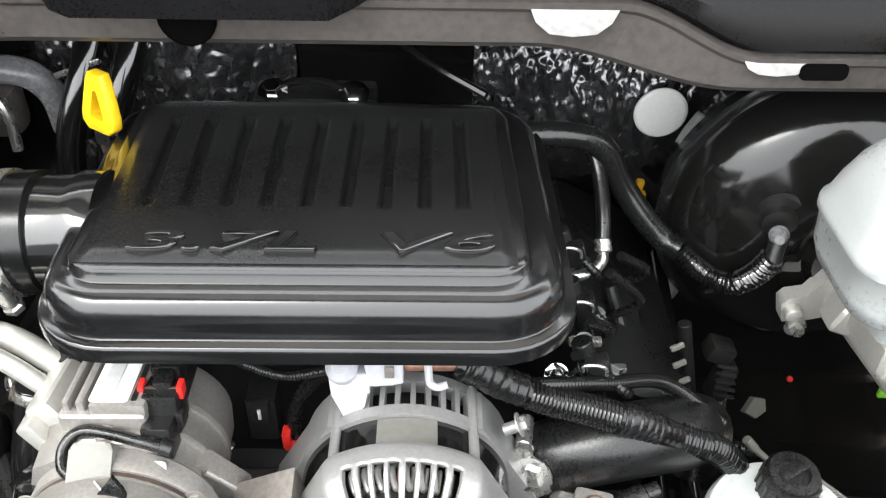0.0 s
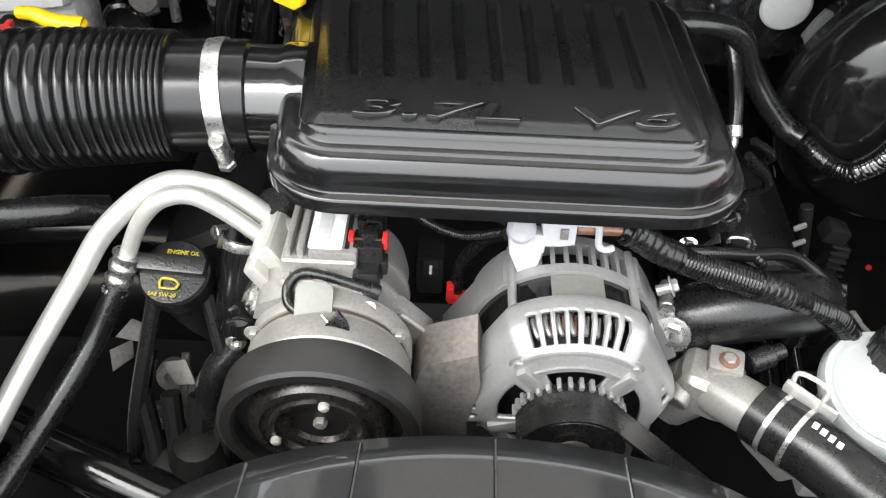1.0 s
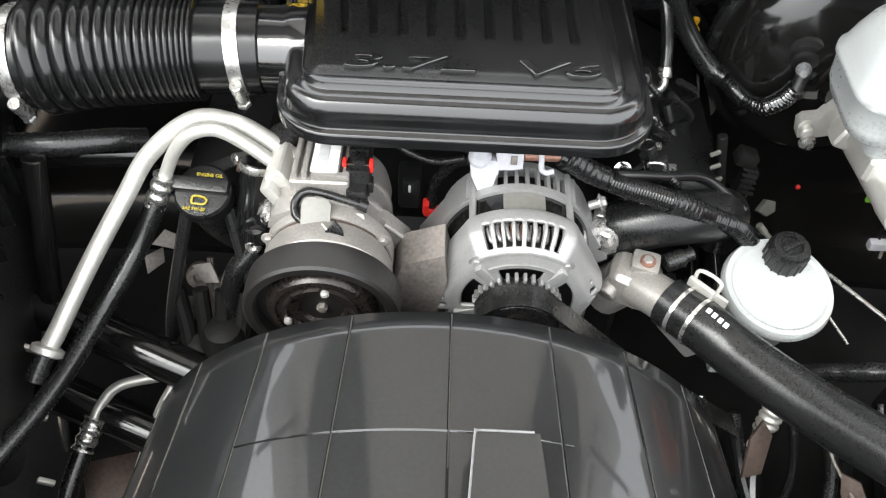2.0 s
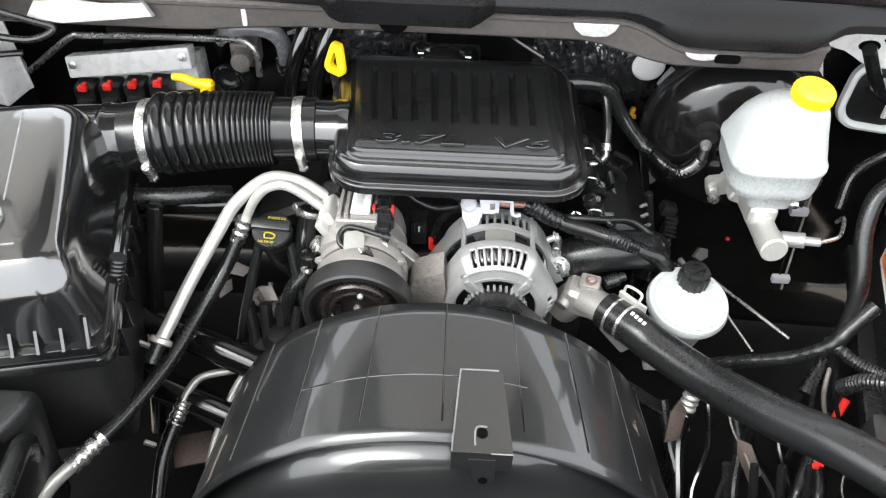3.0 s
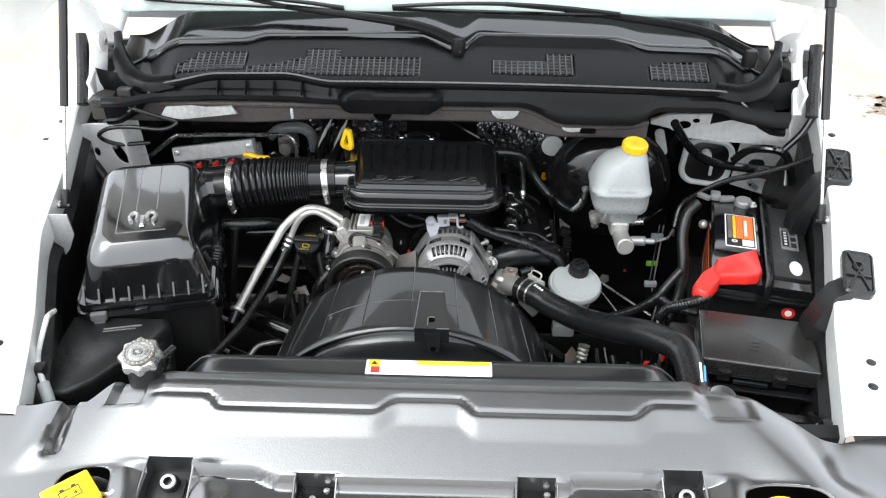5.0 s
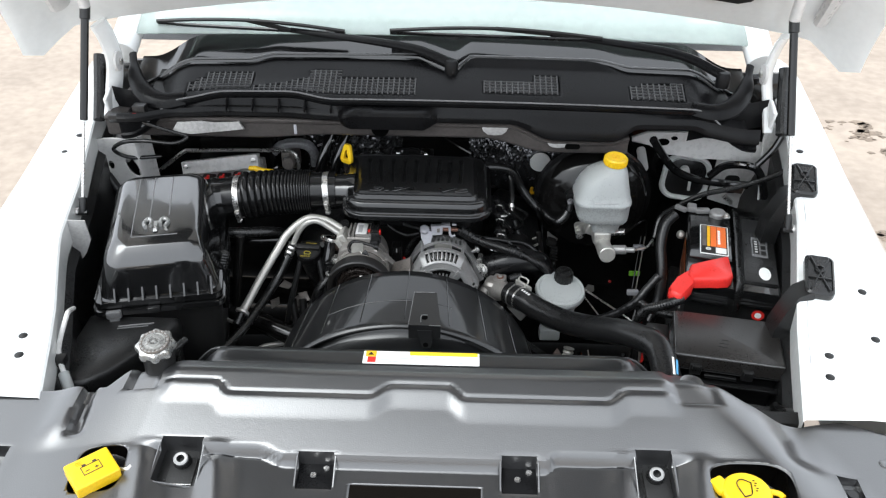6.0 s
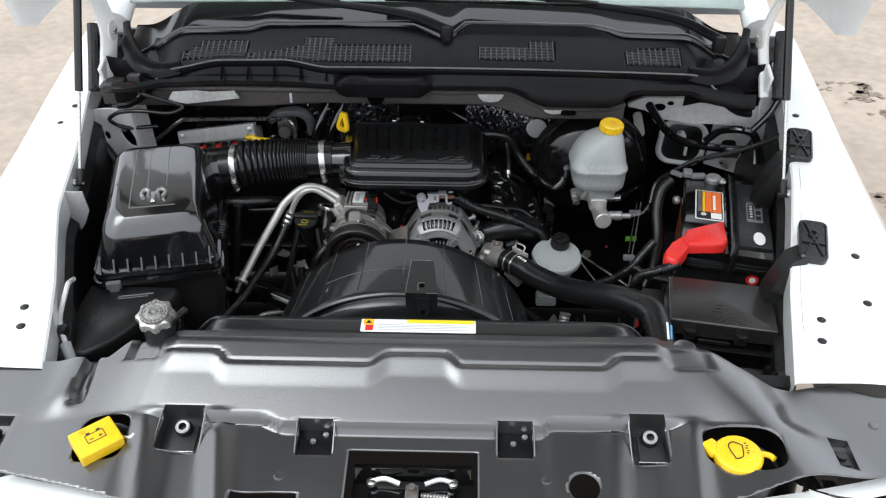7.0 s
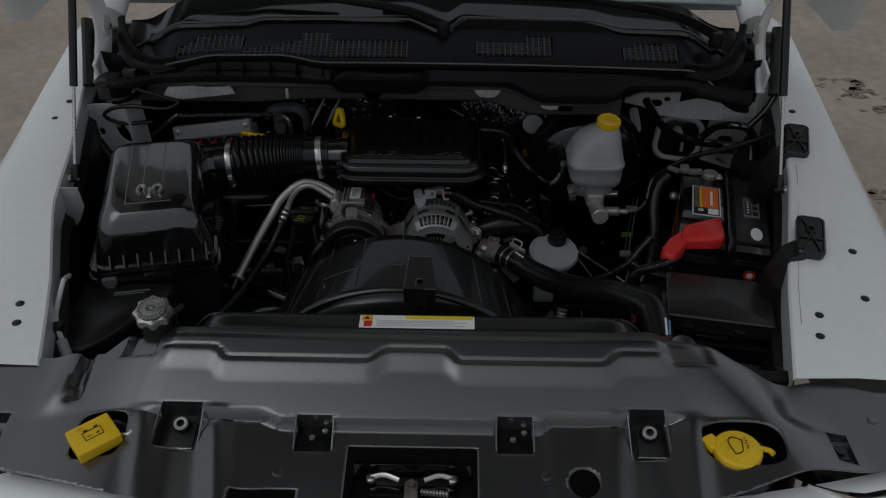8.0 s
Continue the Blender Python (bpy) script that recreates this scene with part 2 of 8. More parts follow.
def prism(poly, z0, z1, bevel=0.0, m=None, seg=2):
    """A flat outline in x, y, raised from z0 to z1."""
    bm = bmesh.new()
    lo = [bm.verts.new((x, y, z0)) for x, y in poly]
    hi = [bm.verts.new((x, y, z1)) for x, y in poly]
    bm.faces.new(lo)
    top = bm.faces.new(hi)
    n = len(poly)
    for k in range(n):
        bm.faces.new((lo[k], lo[(k + 1) % n], hi[(k + 1) % n], hi[k]))
    if bevel:
        bmesh.ops.bevel(bm, geom=list(top.edges), offset=bevel, segments=seg, profile=0.6, affect="EDGES")
    return moved(bm, m) if m else bm


def rrect(x0, x1, y0, y1, r, n=6):
    pts = []
    for cx, cy, a0 in ((x1 - r, y1 - r, 0), (x0 + r, y1 - r, 90), (x0 + r, y0 + r, 180), (x1 - r, y0 + r, 270)):
        for k in range(n + 1):
            a = radians(a0 + 90 * k / n)
            pts.append((cx + r * math.cos(a), cy + r * math.sin(a)))
    return pts


def loft(sections, cap0=True, cap1=True, closed=True):
    """Skins rings of 3D points."""
    bm = bmesh.new()
    rings = [[bm.verts.new(p) for p in s] for s in sections]
    n = len(rings[0])
    for a, b in zip(rings, rings[1:]):
        for k in range(n if closed else n - 1):
            bm.faces.new((a[k], a[(k + 1) % n], b[(k + 1) % n], b[k]))
    if cap0 and closed:
        bm.faces.new(rings[0])
    if cap1 and closed:
        bm.faces.new(rings[-1])
    return bm


def sheet(fn, nu, nv, keep=None):
    """A surface fn(u, v) over the unit square."""
    bm = bmesh.new()
    g = [[bm.verts.new(fn(i / nu, j / nv)) for j in range(nv + 1)] for i in range(nu + 1)]
    for i in range(nu):
        for j in range(nv):
            q = (g[i][j], g[i + 1][j], g[i + 1][j + 1], g[i][j + 1])
            if keep is None or keep(sum((v.co for v in q), Vector()) / 4):
                bm.faces.new(q)
    loose = [v for v in bm.verts if not v.link_faces]
    bmesh.ops.delete(bm, geom=loose, context="VERTS")
    return bm


def thicken(ob, t, offset=-1):
    s = ob.modifiers.new("thickness", "SOLIDIFY")
    s.thickness, s.offset = t, offset
    return ob


def lettering(text, size, depth, m, shear=0.0, align="LEFT", spacing=1.0):
    """Raised letters in the built-in font."""
    cu = bpy.data.curves.new("letters", "FONT")
    cu.body, cu.size, cu.extrude, cu.align_x, cu.shear, cu.space_character = text, size, depth, align, shear, spacing
    cu.bevel_depth, cu.bevel_resolution, cu.resolution_u = depth * 0.35, 1, 3
    ob = bpy.data.objects.new("letters", cu)
    scene.collection.objects.link(ob)
    bpy.context.view_layer.update()
    me = bpy.data.meshes.new_from_object(ob.evaluated_get(bpy.context.evaluated_depsgraph_get()))
    bm = bmesh.new()
    bm.from_mesh(me)
    bpy.data.objects.remove(ob)
    bpy.data.meshes.remove(me)
    bpy.data.curves.remove(cu)
    return moved(bm, m)


def interp(x, table):
    """Straight lines between (x, value) pairs."""
    if x <= table[0][0]:
        return table[0][1]
    for (a, va), (b, vb) in zip(table, table[1:]):
        if x <= b:
            return va + (vb - va) * (x - a) / (b - a)
    return table[-1][1]


def step(x, a, b):
    t = min(1.0, max(0.0, (x - a) / (b - a)))
    return t * t * (3 - 2 * t)


def bolt(m, r=0.006, h=0.006, washer=True):
    """A hexagon bolt head on a washer, z outwards."""
    head = lathe([(r * 0.9, 0), (r, h * 0.15), (r, h * 0.8), (r * 0.85, h), (0, h * 1.05)], 6)
    if washer:
        head = joined(lathe([(r * 1.6, 0), (r * 1.6, h * 0.2), (r * 1.2, h * 0.28)], 16), head)
    return moved(head, m)


# ---- ground and bay ----
solid("ground", sheet(lambda u, v: (-250 + 500 * u, -250 + 500 * v, 0.0), 8, 8), SOIL, "pale dusty concrete ground round the truck", "ground", kind="structure")


def flake(x, y, r, seed):
    """A thin uneven patch of damp dirt."""
    rnd = random.Random(seed)
    rim = [r * (0.45 + 0.9 * rnd.random()) for _ in range(11)]
    return prism([(x + 1.5 * q * math.cos(2 * math.pi * k / 11), y + q * math.sin(2 * math.pi * k / 11)) for k, q in enumerate(rim)], 0.0015, 0.003)


random.seed(11)
flakes = []
for cx, cy, sx, sy, n in ((2.22, 3.80, 0.07, 0.05, 14), (2.37, 3.66, 0.10, 0.07, 26), (2.44, 3.47, 0.06, 0.06, 12), (2.06, 2.57, 0.04, 0.05, 10)):
    flakes += [flake(random.gauss(cx, sx), random.gauss(cy, sy), 0.008 + 0.022 * random.random() ** 2, 100 * len(flakes) + k) for k in range(n)]
solid("ground_stains", joined(*flakes), DAMP, "scattered damp brown dirt specks on the concrete", "dirt", kind="stuff")

INNER = [(-0.1, 0.60), (0.1, 0.628), (0.35, 0.69), (0.68, 0.785), (1.0, 0.85), (1.3, 0.88)]
INNER_LEFT = [(-0.1, 0.60), (0.1, 0.628), (0.25, 0.668), (0.35, 0.697), (0.46, 0.735), (0.56, 0.768), (0.65, 0.783), (0.75, 0.797), (1.0, 0.85), (1.3, 0.88)]
RAIL = [(-0.1, 1.06), (0.1, 1.075), (0.35, 1.10), (0.7, 1.145), (1.0, 1.19), (1.3, 1.24)]


def fender_section(y, s):
    xi, z = interp(y, INNER if s > 0 else INNER_LEFT), interp(y, RAIL)
    xo = 0.992
    w = xo - xi
    front = 1 - step(y, -0.12, 0.18)
    drop = 0.05 * front
    pts = [(xi, z - 0.06), (xi, z - 0.004), (xi + 0.004, z), (xi + 0.3 * w, z + 0.004 - drop * 0.3), (xi + 0.55 * w, z - drop * 0.6), (xi + 0.75 * w, z - 0.012 - drop), (xi + 0.9 * w, z - 0.045 - drop), (xo, z - 0.10 - drop), (xo + 0.02, z - 0.2), (xo + 0.03, z - 0.45), (xo + 0.0, z - 0.62)]
    return [(s * x, y, q) for x, q in pts]


def fender(s, label):
    f = thing("fender", label, "fender", (s * 0.9, 0.5, 0.5))
    part("panel", loft([fender_section(0.125 + 1.275 * k / 40, s) for k in range(41)], closed=False), WHITE_PAINT, f)
    spots = [(0.723, 0.273), (0.708, 0.221), (0.821, 0.318), (0.842, 0.447)] if s > 0 else [(0.724, 0.269), (0.711, 0.221)]
    spots += [(0.862, 0.93), (0.872, 0.86)]
    for x, y in spots:
        z = interp(y, RAIL)
        part("plug", lathe([(0.0085, 0), (0.008, 0.004), (0.004, 0.006), (0, 0.0062)], 14, at(s * x, y, z - 0.001)), BLACK_MATT, f, "small black plug")
    return f


FENDER_RIGHT = fender(1, "white painted front fender with small black plugs")
part("seam", tube([(interp(y, INNER) + 0.019, y, interp(y, RAIL) + 0.0003) for y in (0.25, 0.35, 0.45, 0.55, 0.65, 0.75, 0.85, 0.95)], 0.0008, 6, 6), TRIM_AND_GLINT, FENDER_RIGHT, "thin panel seam")
FENDER_LEFT = fender(-1, "white painted front fender with small black plugs")
part("inner_plate", prism([(-0.034, 0.040), (-0.024, 0.050), (0.018, 0.047), (0.022, 0.0), (0.006, -0.034), (-0.014, -0.058), (-0.030, -0.034), (-0.044, -0.014)], 0, 0.004, 0.001, at(-0.760, 0.622, 1.080, 90, 0, 6)), PRIMED, FENDER_LEFT, "pale grey inner plate")


def inner_wall(s):
    secs = []
    for k in range(31):
        y = -0.05 + 1.3 * k / 30
        xi, z = interp(y, INNER if s > 0 else INNER_LEFT), interp(y, RAIL)
        secs.append([(s * (xi + 0.004), y, z - 0.02), (s * (xi + 0.002), y, z - 0.07), (s * (xi - 0.012), y, z - 0.085), (s * (xi - 0.012), y, z - 0.16), (s * (xi - 0.05), y, z - 0.25), (s * (xi - 0.07), y, 0.55)])
    return loft(secs, closed=False)


solid("wall_right", inner_wall(1), BLACK_SATIN, "black plastic wheel-arch liner inside the fender", "liner", kind="structure")
solid("wall_left", inner_wall(-1), BLACK_SATIN, "black plastic wheel-arch liner inside the fender", "liner", kind="structure")
solid("floor", rbox(1.7, 1.5, 0.03, 0.0, m=at(0, 0.6, 0.40)), DEEP_BLACK, "dark undertray at the bottom of the engine bay", "undertray", kind="structure")


def firewall():
    def f(u, v):
        x, z = -0.9 + 1.8 * u, 0.42 + 0.86 * v
        y = 1.2 + 0.012 * math.sin(7 * x + 2) * math.sin(9 * z) - 0.05 * step(z, 0.62, 0.5)
        return (x, y, z)
    return sheet(f, 60, 30)


thicken(solid("wall_back", firewall(), BLACK_PAINT, "glossy black painted firewall behind the engine", "firewall", kind="structure"), 0.02)
solid("wall_front", rbox(1.3, 0.03, 0.6, 0.004, m=at(0, 0.16, 0.75)), DEEP_BLACK, "black radiator support behind the grille", "radiator support", kind="structure")

# plenum beam under the cowl
BEAM = thing("plenum_beam", "grey coated steel beam below the black cowl, with pale holes", "beam", (0, 1.0, 1.2), kind="structure")


def beam_sections():
    out = []
    for k in range(97):
        x = -0.80 + 1.26 * k / 96
        low = 1.183 - 0.034 * step(x, 0.11, 0.27) - 0.012 * step(-x, 0.25, 0.45)
        top = 1.224 - 0.040 * step(x, 0.17, 0.28) + 0.02 * step(x, 0.40, 0.50)
        out.append([(x, 1.2, low - 0.008), (x, 0.985, low - 0.002), (x, 0.966, low - 0.001), (x, 0.960, low + 0.001), (x, 0.957, low + 0.005), (x, 0.954, low + 0.0065), (x, 0.951, top - 0.010), (x, 0.946, top - 0.006), (x, 0.945, top - 0.001), (x, 0.949, top + 0.002), (x, 1.2, top + 0.004)])
    return out


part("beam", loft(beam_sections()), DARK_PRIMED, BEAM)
for x, y, z, r in ((-0.137, 0.953, 1.207, 0.0215),):
    part("drain_hole", lathe([(r, 0), (r * 0.96, 0.0015), (r * 0.9, -0.006), (0, -0.006)], 24, at(x, y - 0.002, z, 86)), HOLE, BEAM, "dark round hole")
# Plates stand for holes; the white body behind is dimmed to grey.
for x, z, w, h in ((-0.165, 1.2205, 0.024, 0.005), (0.138, 1.2105, 0.034, 0.0125), (0.292, 1.176, 0.028, 0.007)):
    part("hole_patch", prism([(-w, h), (-w * 0.8, -h * 0.2), (-w * 0.5, -h * 0.85), (0, -h), (w * 0.5, -h * 0.85), (w * 0.8, -h * 0.2), (w, h)], 0, 0.002, 0.0006, at(x, 0.9475, z, 86)), PRIMED, BEAM, "pale plate standing for a hole onto white body")
part("slot", prism(rrect(-0.02, 0.016, -0.007, 0.006, 0.005), 0, 0.002, 0, at(0.328, 0.9465, 1.1735, 86)), HOLE, BEAM, "dark slot")
part("clip", joined(rbox(0.03, 0.004, 0.012, 0.002, m=at(-0.345, 0.957, 1.215)), rbox(0.007, 0.006, 0.026, 0.002, m=at(-0.342, 0.953, 1.2))), GREY_PLASTIC, BEAM, "pale metal clip")
part("white_bracket", prism([(-0.13, -0.014), (-0.11, 0.012), (-0.03, 0.016), (0.02, 0.010), (0.10, 0.018), (0.12, -0.004), (0.05, -0.010), (-0.02, -0.016), (-0.06, -0.02)], 0, 0.012, 0.003, at(-0.545, 0.944, 1.205, 70, 0, 0) @ Matrix.Diagonal((0.70, 0.9, 1, 1))), SHADED_WHITE, BEAM, "white painted bracket")
part("corner_panel", prism([(0.489, 1.150), (0.529, 1.166), (0.640, 1.168), (0.672, 1.150), (0.814, 1.143), (0.865, 1.135), (0.865, 1.070), (0.740, 1.094), (0.659, 1.097), (0.572, 1.106), (0.535, 1.134), (0.491, 1.138)], 0, 0.010, 0.003, at(0, 1.064, 0, 90)), WHITE_INNER, BEAM, "white painted corner panel with two holes")
for x, z, r, w in ((0.568, 1.141, 0.011, 1.5), (0.595, 1.152, 0.006, 1.4)):
    part("bracket_hole", lathe([(r, 0), (r * 0.95, 0.003), (0, 0.003)], 20, at(x, 1.0535, z, 90) @ Matrix.Diagonal((w, 0.85, 1, 1))), HOLE, BEAM, "dark oval hole")

# cowl
COWL = thing("cowl_panel", "glossy black plastic cowl with ventilation grilles below the windscreen", "cowl", (0, 1.03, 1.28))


def lip_y(x):
    bump = 0.022 * (step(x, -0.62, -0.5) - step(x, -0.36, -0.24))
    return 0.948 + bump * 0.6 - 0.04 * step(abs(x), 0.62, 0.72)


def cowl_z(x, y):
    base = 1.280 + (y - 0.955) * 0.42
    return base - 0.05 * step(abs(x), 0.60, 0.74) - 0.012 * (x / 0.7) ** 2 + 0.008 * (step(x, -0.62, -0.5) - step(x, -0.36, -0.24)) * (1 - step(y, 0.96, 1.03))


def cowl_front():
    secs = []
    for k in range(97):
        x = -0.75 + 1.5 * k / 96
        yl = lip_y(x)
        z = cowl_z(x, yl)
        hump = 0.028 * (step(x, -0.235, -0.21) - step(x, -0.025, -0.005))
        dip = 0.040 * step(x, 0.17, 0.28) - 0.034 * step(x, 0.42, 0.48) + 0.015 * step(x, 0.60, 0.65)
        secs.append([(x, 1.06, 1.232 - dip), (x, yl + 0.03, 1.228 - dip), (x, yl - 0.008 - hump, 1.230 - 0.3 * hump - dip), (x, yl - 0.0105 - hump, 1.233 + hump * 0.3 - dip), (x, yl - 0.010 - hump, 1.241 + hump * 0.5 - dip * 0.7), (x, yl - 0.007 - hump, 1.2435 + hump * 0.5 - dip * 0.6), (x, yl - 0.004, 1.252 + hump * 0.5 - dip * 0.3), (x, yl + 0.004, z - 0.013), (x, yl - 0.002, z - 0.007), (x, yl - 0.003, z - 0.001), (x, yl + 0.002, z + 0.003), (x, yl + 0.008, z + 0.002), (x, yl + 0.011, z - 0.003), (x, yl + 0.03, z - 0.02)])
    return loft(secs, closed=False)


part("front_lip", cowl_front(), COWL_BLACK, COWL)
GRILLES = [(-0.600, -0.450, 0.982, [(-0.600, 1.008), (-0.585, 1.008), (-0.584, 1.022), (-0.565, 1.022), (-0.564, 1.040), (-0.45, 1.040)]),
           (-0.440, -0.055, 0.974, [(-0.440, 0.990), (-0.370, 1.002), (-0.330, 1.018), (-0.310, 1.022), (-0.309, 1.048), (-0.238, 1.048), (-0.237, 1.026), (-0.055, 1.026)]),
           (0.110, 0.285, 0.985, [(0.110, 1.022), (0.225, 1.022), (0.226, 1.044), (0.285, 1.044)]),
           (0.460, 0.585, 0.980, [(0.460, 1.020), (0.485, 1.020), (0.486, 1.030), (0.585, 1.034)])]


def in_grille(c):
    return any(a < c.x < b and p < c.y < interp(c.x, top) for a, b, p, top in GRILLES)


def cowl_back(x):
    """The rear edge: notched at the wiper hub and drawn in towards both ends."""
    notch = 0.046 * max(0.0, 1 - abs(x - 0.035) / (0.085 if x < 0.035 else 0.04))
    return 1.085 - 0.016 * step(-x, 0.40, 0.47) - 0.020 * step(x, 0.38, 0.47) - 0.012 * step(abs(x), 0.6, 0.75) - notch


def cowl_top(u, v):
    x = -0.74 + 1.48 * u
    y0, y1 = lip_y(x) + 0.008, cowl_back(x)
    y = y0 + (y1 - y0) * v
    return (x, y, cowl_z(x, y) - 0.003 + 0.012 * (step(x, 0.04, 0.09) - step(x, 0.36, 0.46)) * step(v, 0.8, 1.0))


thicken(part("top", sheet(cowl_top, 148, 28, lambda c: not in_grille(c)), COWL_BLACK, COWL), 0.004)
part("well", sheet(lambda u, v: (-0.7 + 1.4 * u, 0.95 + 0.16 * v, 1.255 + 0.03 * v), 10, 4), BLACK_MATT, COWL)


def rear_bead(u, v):
    x = -0.76 + 1.52 * u
    a, y = math.pi * (1 - v), cowl_back(x) + 0.003
    return (x, y + 0.008 * math.cos(a), cowl_z(x, y) + 0.001 + 0.008 * math.sin(a))


part("rear_seal", sheet(rear_bead, 180, 8), BLACK_GLOSS, COWL)
# Two pale beads carry the cowl edges' highlights in their colour.
part("rear_edge", tube([(x, cowl_back(x) + 0.003, cowl_z(x, cowl_back(x)) + 0.0098) for x in [-0.74 + 0.00925 * k for k in range(161)]], 0.0018, 6, 1), TRIM_AND_GLINT, COWL, "pale line painted as the edge's highlight")
part("lip_bead", tube([(-0.70 + 0.0175 * k, lip_y(-0.70 + 0.0175 * k) + 0.001, cowl_z(-0.70 + 0.0175 * k, lip_y(-0.70 + 0.0175 * k)) + 0.005) for k in range(81)], 0.0022, 8, 2), TRIM_AND_GLINT, COWL, "pale line painted as the edge's highlight")
part("scuttle", sheet(lambda u, v: (-0.77 + 1.54 * u, cowl_back(-0.77 + 1.54 * u) + 0.008 + (1.175 - cowl_back(-0.77 + 1.54 * u)) * v, cowl_z(-0.77 + 1.54 * u, cowl_back(-0.77 + 1.54 * u)) - 0.012 + 0.045 * v), 120, 6), BLACK_GLOSS, COWL)
for a, b, p, top in GRILLES:
    bars = []
    cols = int((b - a) / 0.0125)
    for k in range(cols + 1):
        x = a + (b - a) * k / cols
        q = interp(x, top)
        bars.append(rbox(0.0030, q - p + 0.004, 0.006, 0, m=Matrix.Translation((x, (p + q) / 2, cowl_z(x, (p + q) / 2) - 0.004)) @ pose(0, 0, 0, 22.8)))
        if k < cols:
            xm = x + (b - a) / cols / 2
            for j in range(1, int((interp(xm, top) - p) / 0.0088) + 1):
                bars.append(rbox((b - a) / cols, 0.0030, 0.005, 0, m=at(xm, p + 0.0088 * j, cowl_z(xm, p + 0.0088 * j) - 0.0035)))
    gr = part("grille", joined(*bars), GRATE, COWL, "dark grey ventilation mesh")
    gr["kind"] = "stuff"
for k in range(5):
    part("rib", rbox(0.0026, 0.030, 0.016, 0.0008, m=at(-0.50 + 0.062 * k, 0.949, 1.262, 40)), COWL_BLACK, COWL)

for s in (-1, 1):
    part("end_block", tube([(s * 0.60, 0.962, 1.268), (s * 0.655, 0.957, 1.262), (s * 0.70, 0.975, 1.272), (s * 0.735, 1.02, 1.296), (s * 0.755, 1.08, 1.335)], 0.020, 12, 8, lambda t: 0.5 + 0.7 * math.sin(math.pi * min(1, 0.15 + t)) ** 0.5, flat=0.62), COWL_BLACK, COWL)
    part("end_skirt", sheet(lambda u, v: (s * (0.60 + 0.19 * u), 0.95 + 0.05 * u + 0.012 * v, 1.262 - 0.075 * v + 0.02 * u), 10, 6), COWL_BLACK, COWL)

# windscreen, cabin and wipers
SCREEN = thing("windscreen", "raked laminated windscreen with a pale sky reflection put into its colour", "windscreen", (0, 1.5, 1.6), kind="structure")


def screen(u, v):
    x = -0.76 + 1.52 * u
    bow = 0.10 * (2 * u - 1) ** 2
    return (x * (1 - 0.1 * v), 1.165 + 0.85 * v - 0.0 + bow * (0.4 - 0.2) - 0.05 * (2 * u - 1) ** 2, 1.365 + 0.56 * v)


glass_pane = part("pane", sheet(screen, 24, 12), GLASS, SCREEN)
thicken(glass_pane, 0.005)
glass_pane.visible_shadow = False
part("dashboard", sheet(lambda u, v: (-0.8 + 1.6 * u, 1.2 + 0.7 * v, 1.33 - 0.05 * v), 10, 6), BLACK_MATT, SCREEN, "dark dashboard top")
part("cabin_wall", rbox(1.7, 0.04, 1.3, 0.0, m=at(0, 2.15, 1.4)), BLACK_MATT, SCREEN, "dark cabin behind the glass")
for s in (-1, 1):
    part("pillar", tube([(s * 0.79, 1.10, 1.33), (s * 0.775, 1.3, 1.45), (s * 0.74, 1.6, 1.67), (s * 0.70, 2.0, 1.93)], 0.035, 12, 6), WHITE_PAINT, SCREEN, "white windscreen pillar")


def wiper(pivot, knee, root, tip_a, tip_b):
    w = thing("wiper", "black wiper arm and blade resting on the windscreen", "wiper", pivot, "wipers")
    p = Vector(pivot)
    part("pivot_cap", lathe([(0.017, -0.02), (0.017, 0.008), (0.013, 0.016), (0, 0.018)], 20, Matrix.Translation(p)), COWL_BLACK, w)
    part("arm", tube([p + Vector((0, 0, 0.008)), Vector(knee), Vector(root)], 0.011, 8, 8, lambda s: 1.25 - 0.6 * s, flat=0.55), COWL_BLACK, w)
    a, b = Vector(tip_a), Vector(tip_b)
    up = Vector((0, -0.012, 0.014))
    mid = (a + b) / 2
    part("blade_frame", joined(tube([a + up * 0.6, (a + mid) / 2 + up * 1.6, mid + up * 2.0, (b + mid) / 2 + up * 1.6, b + up * 0.6], 0.005, 6, 6), tube([Vector(root), mid + up * 2.0], 0.006, 6, 4)), BLACK_MATT, w)
    part("rubber", tube([a, mid, b], 0.0045, 6, 8, flat=1.6), BLACK_RUBBER, w)
    return w


wiper((0.030, 1.052, 1.328), (-0.085, 1.092, 1.362), (-0.37, 1.128, 1.386), (-0.71, 1.165, 1.384), (-0.235, 1.132, 1.378))
wiper((0.682, 1.035, 1.318), (0.560, 1.088, 1.362), (0.27, 1.130, 1.388), (-0.124, 1.140, 1.380), (0.395, 1.116, 1.378))

# hood, open
HOOD = thing("hood", "open white hood seen from below, with a black insulation pad", "hood", (0, 1.1, 1.45))


def hood_at(u, v, lift=0.0):
    """u across, v from the hinge edge to the front edge."""
    x = 2 * u - 1
    # Unseen front part is lengthened to darken what the radiator cover mirrors.
    y = 1.04 - 0.90 * v
    z = 1.40 + 1.02 * v + 0.10 * (1 - x * x) - 0.075 * step(abs(x), 0.90, 1.0) + 0.03 * math.sin(math.pi * v)
    return (x * (0.955 - 0.06 * v), y + lift * 0.6 - 0.10 * max(0.0, abs(x) - 0.86) ** 1.5 / 0.0524 * (1 - v) ** 6, z + lift + 0.05 * step(abs(x), 0.95, 1.0) * (1 - v) ** 6)


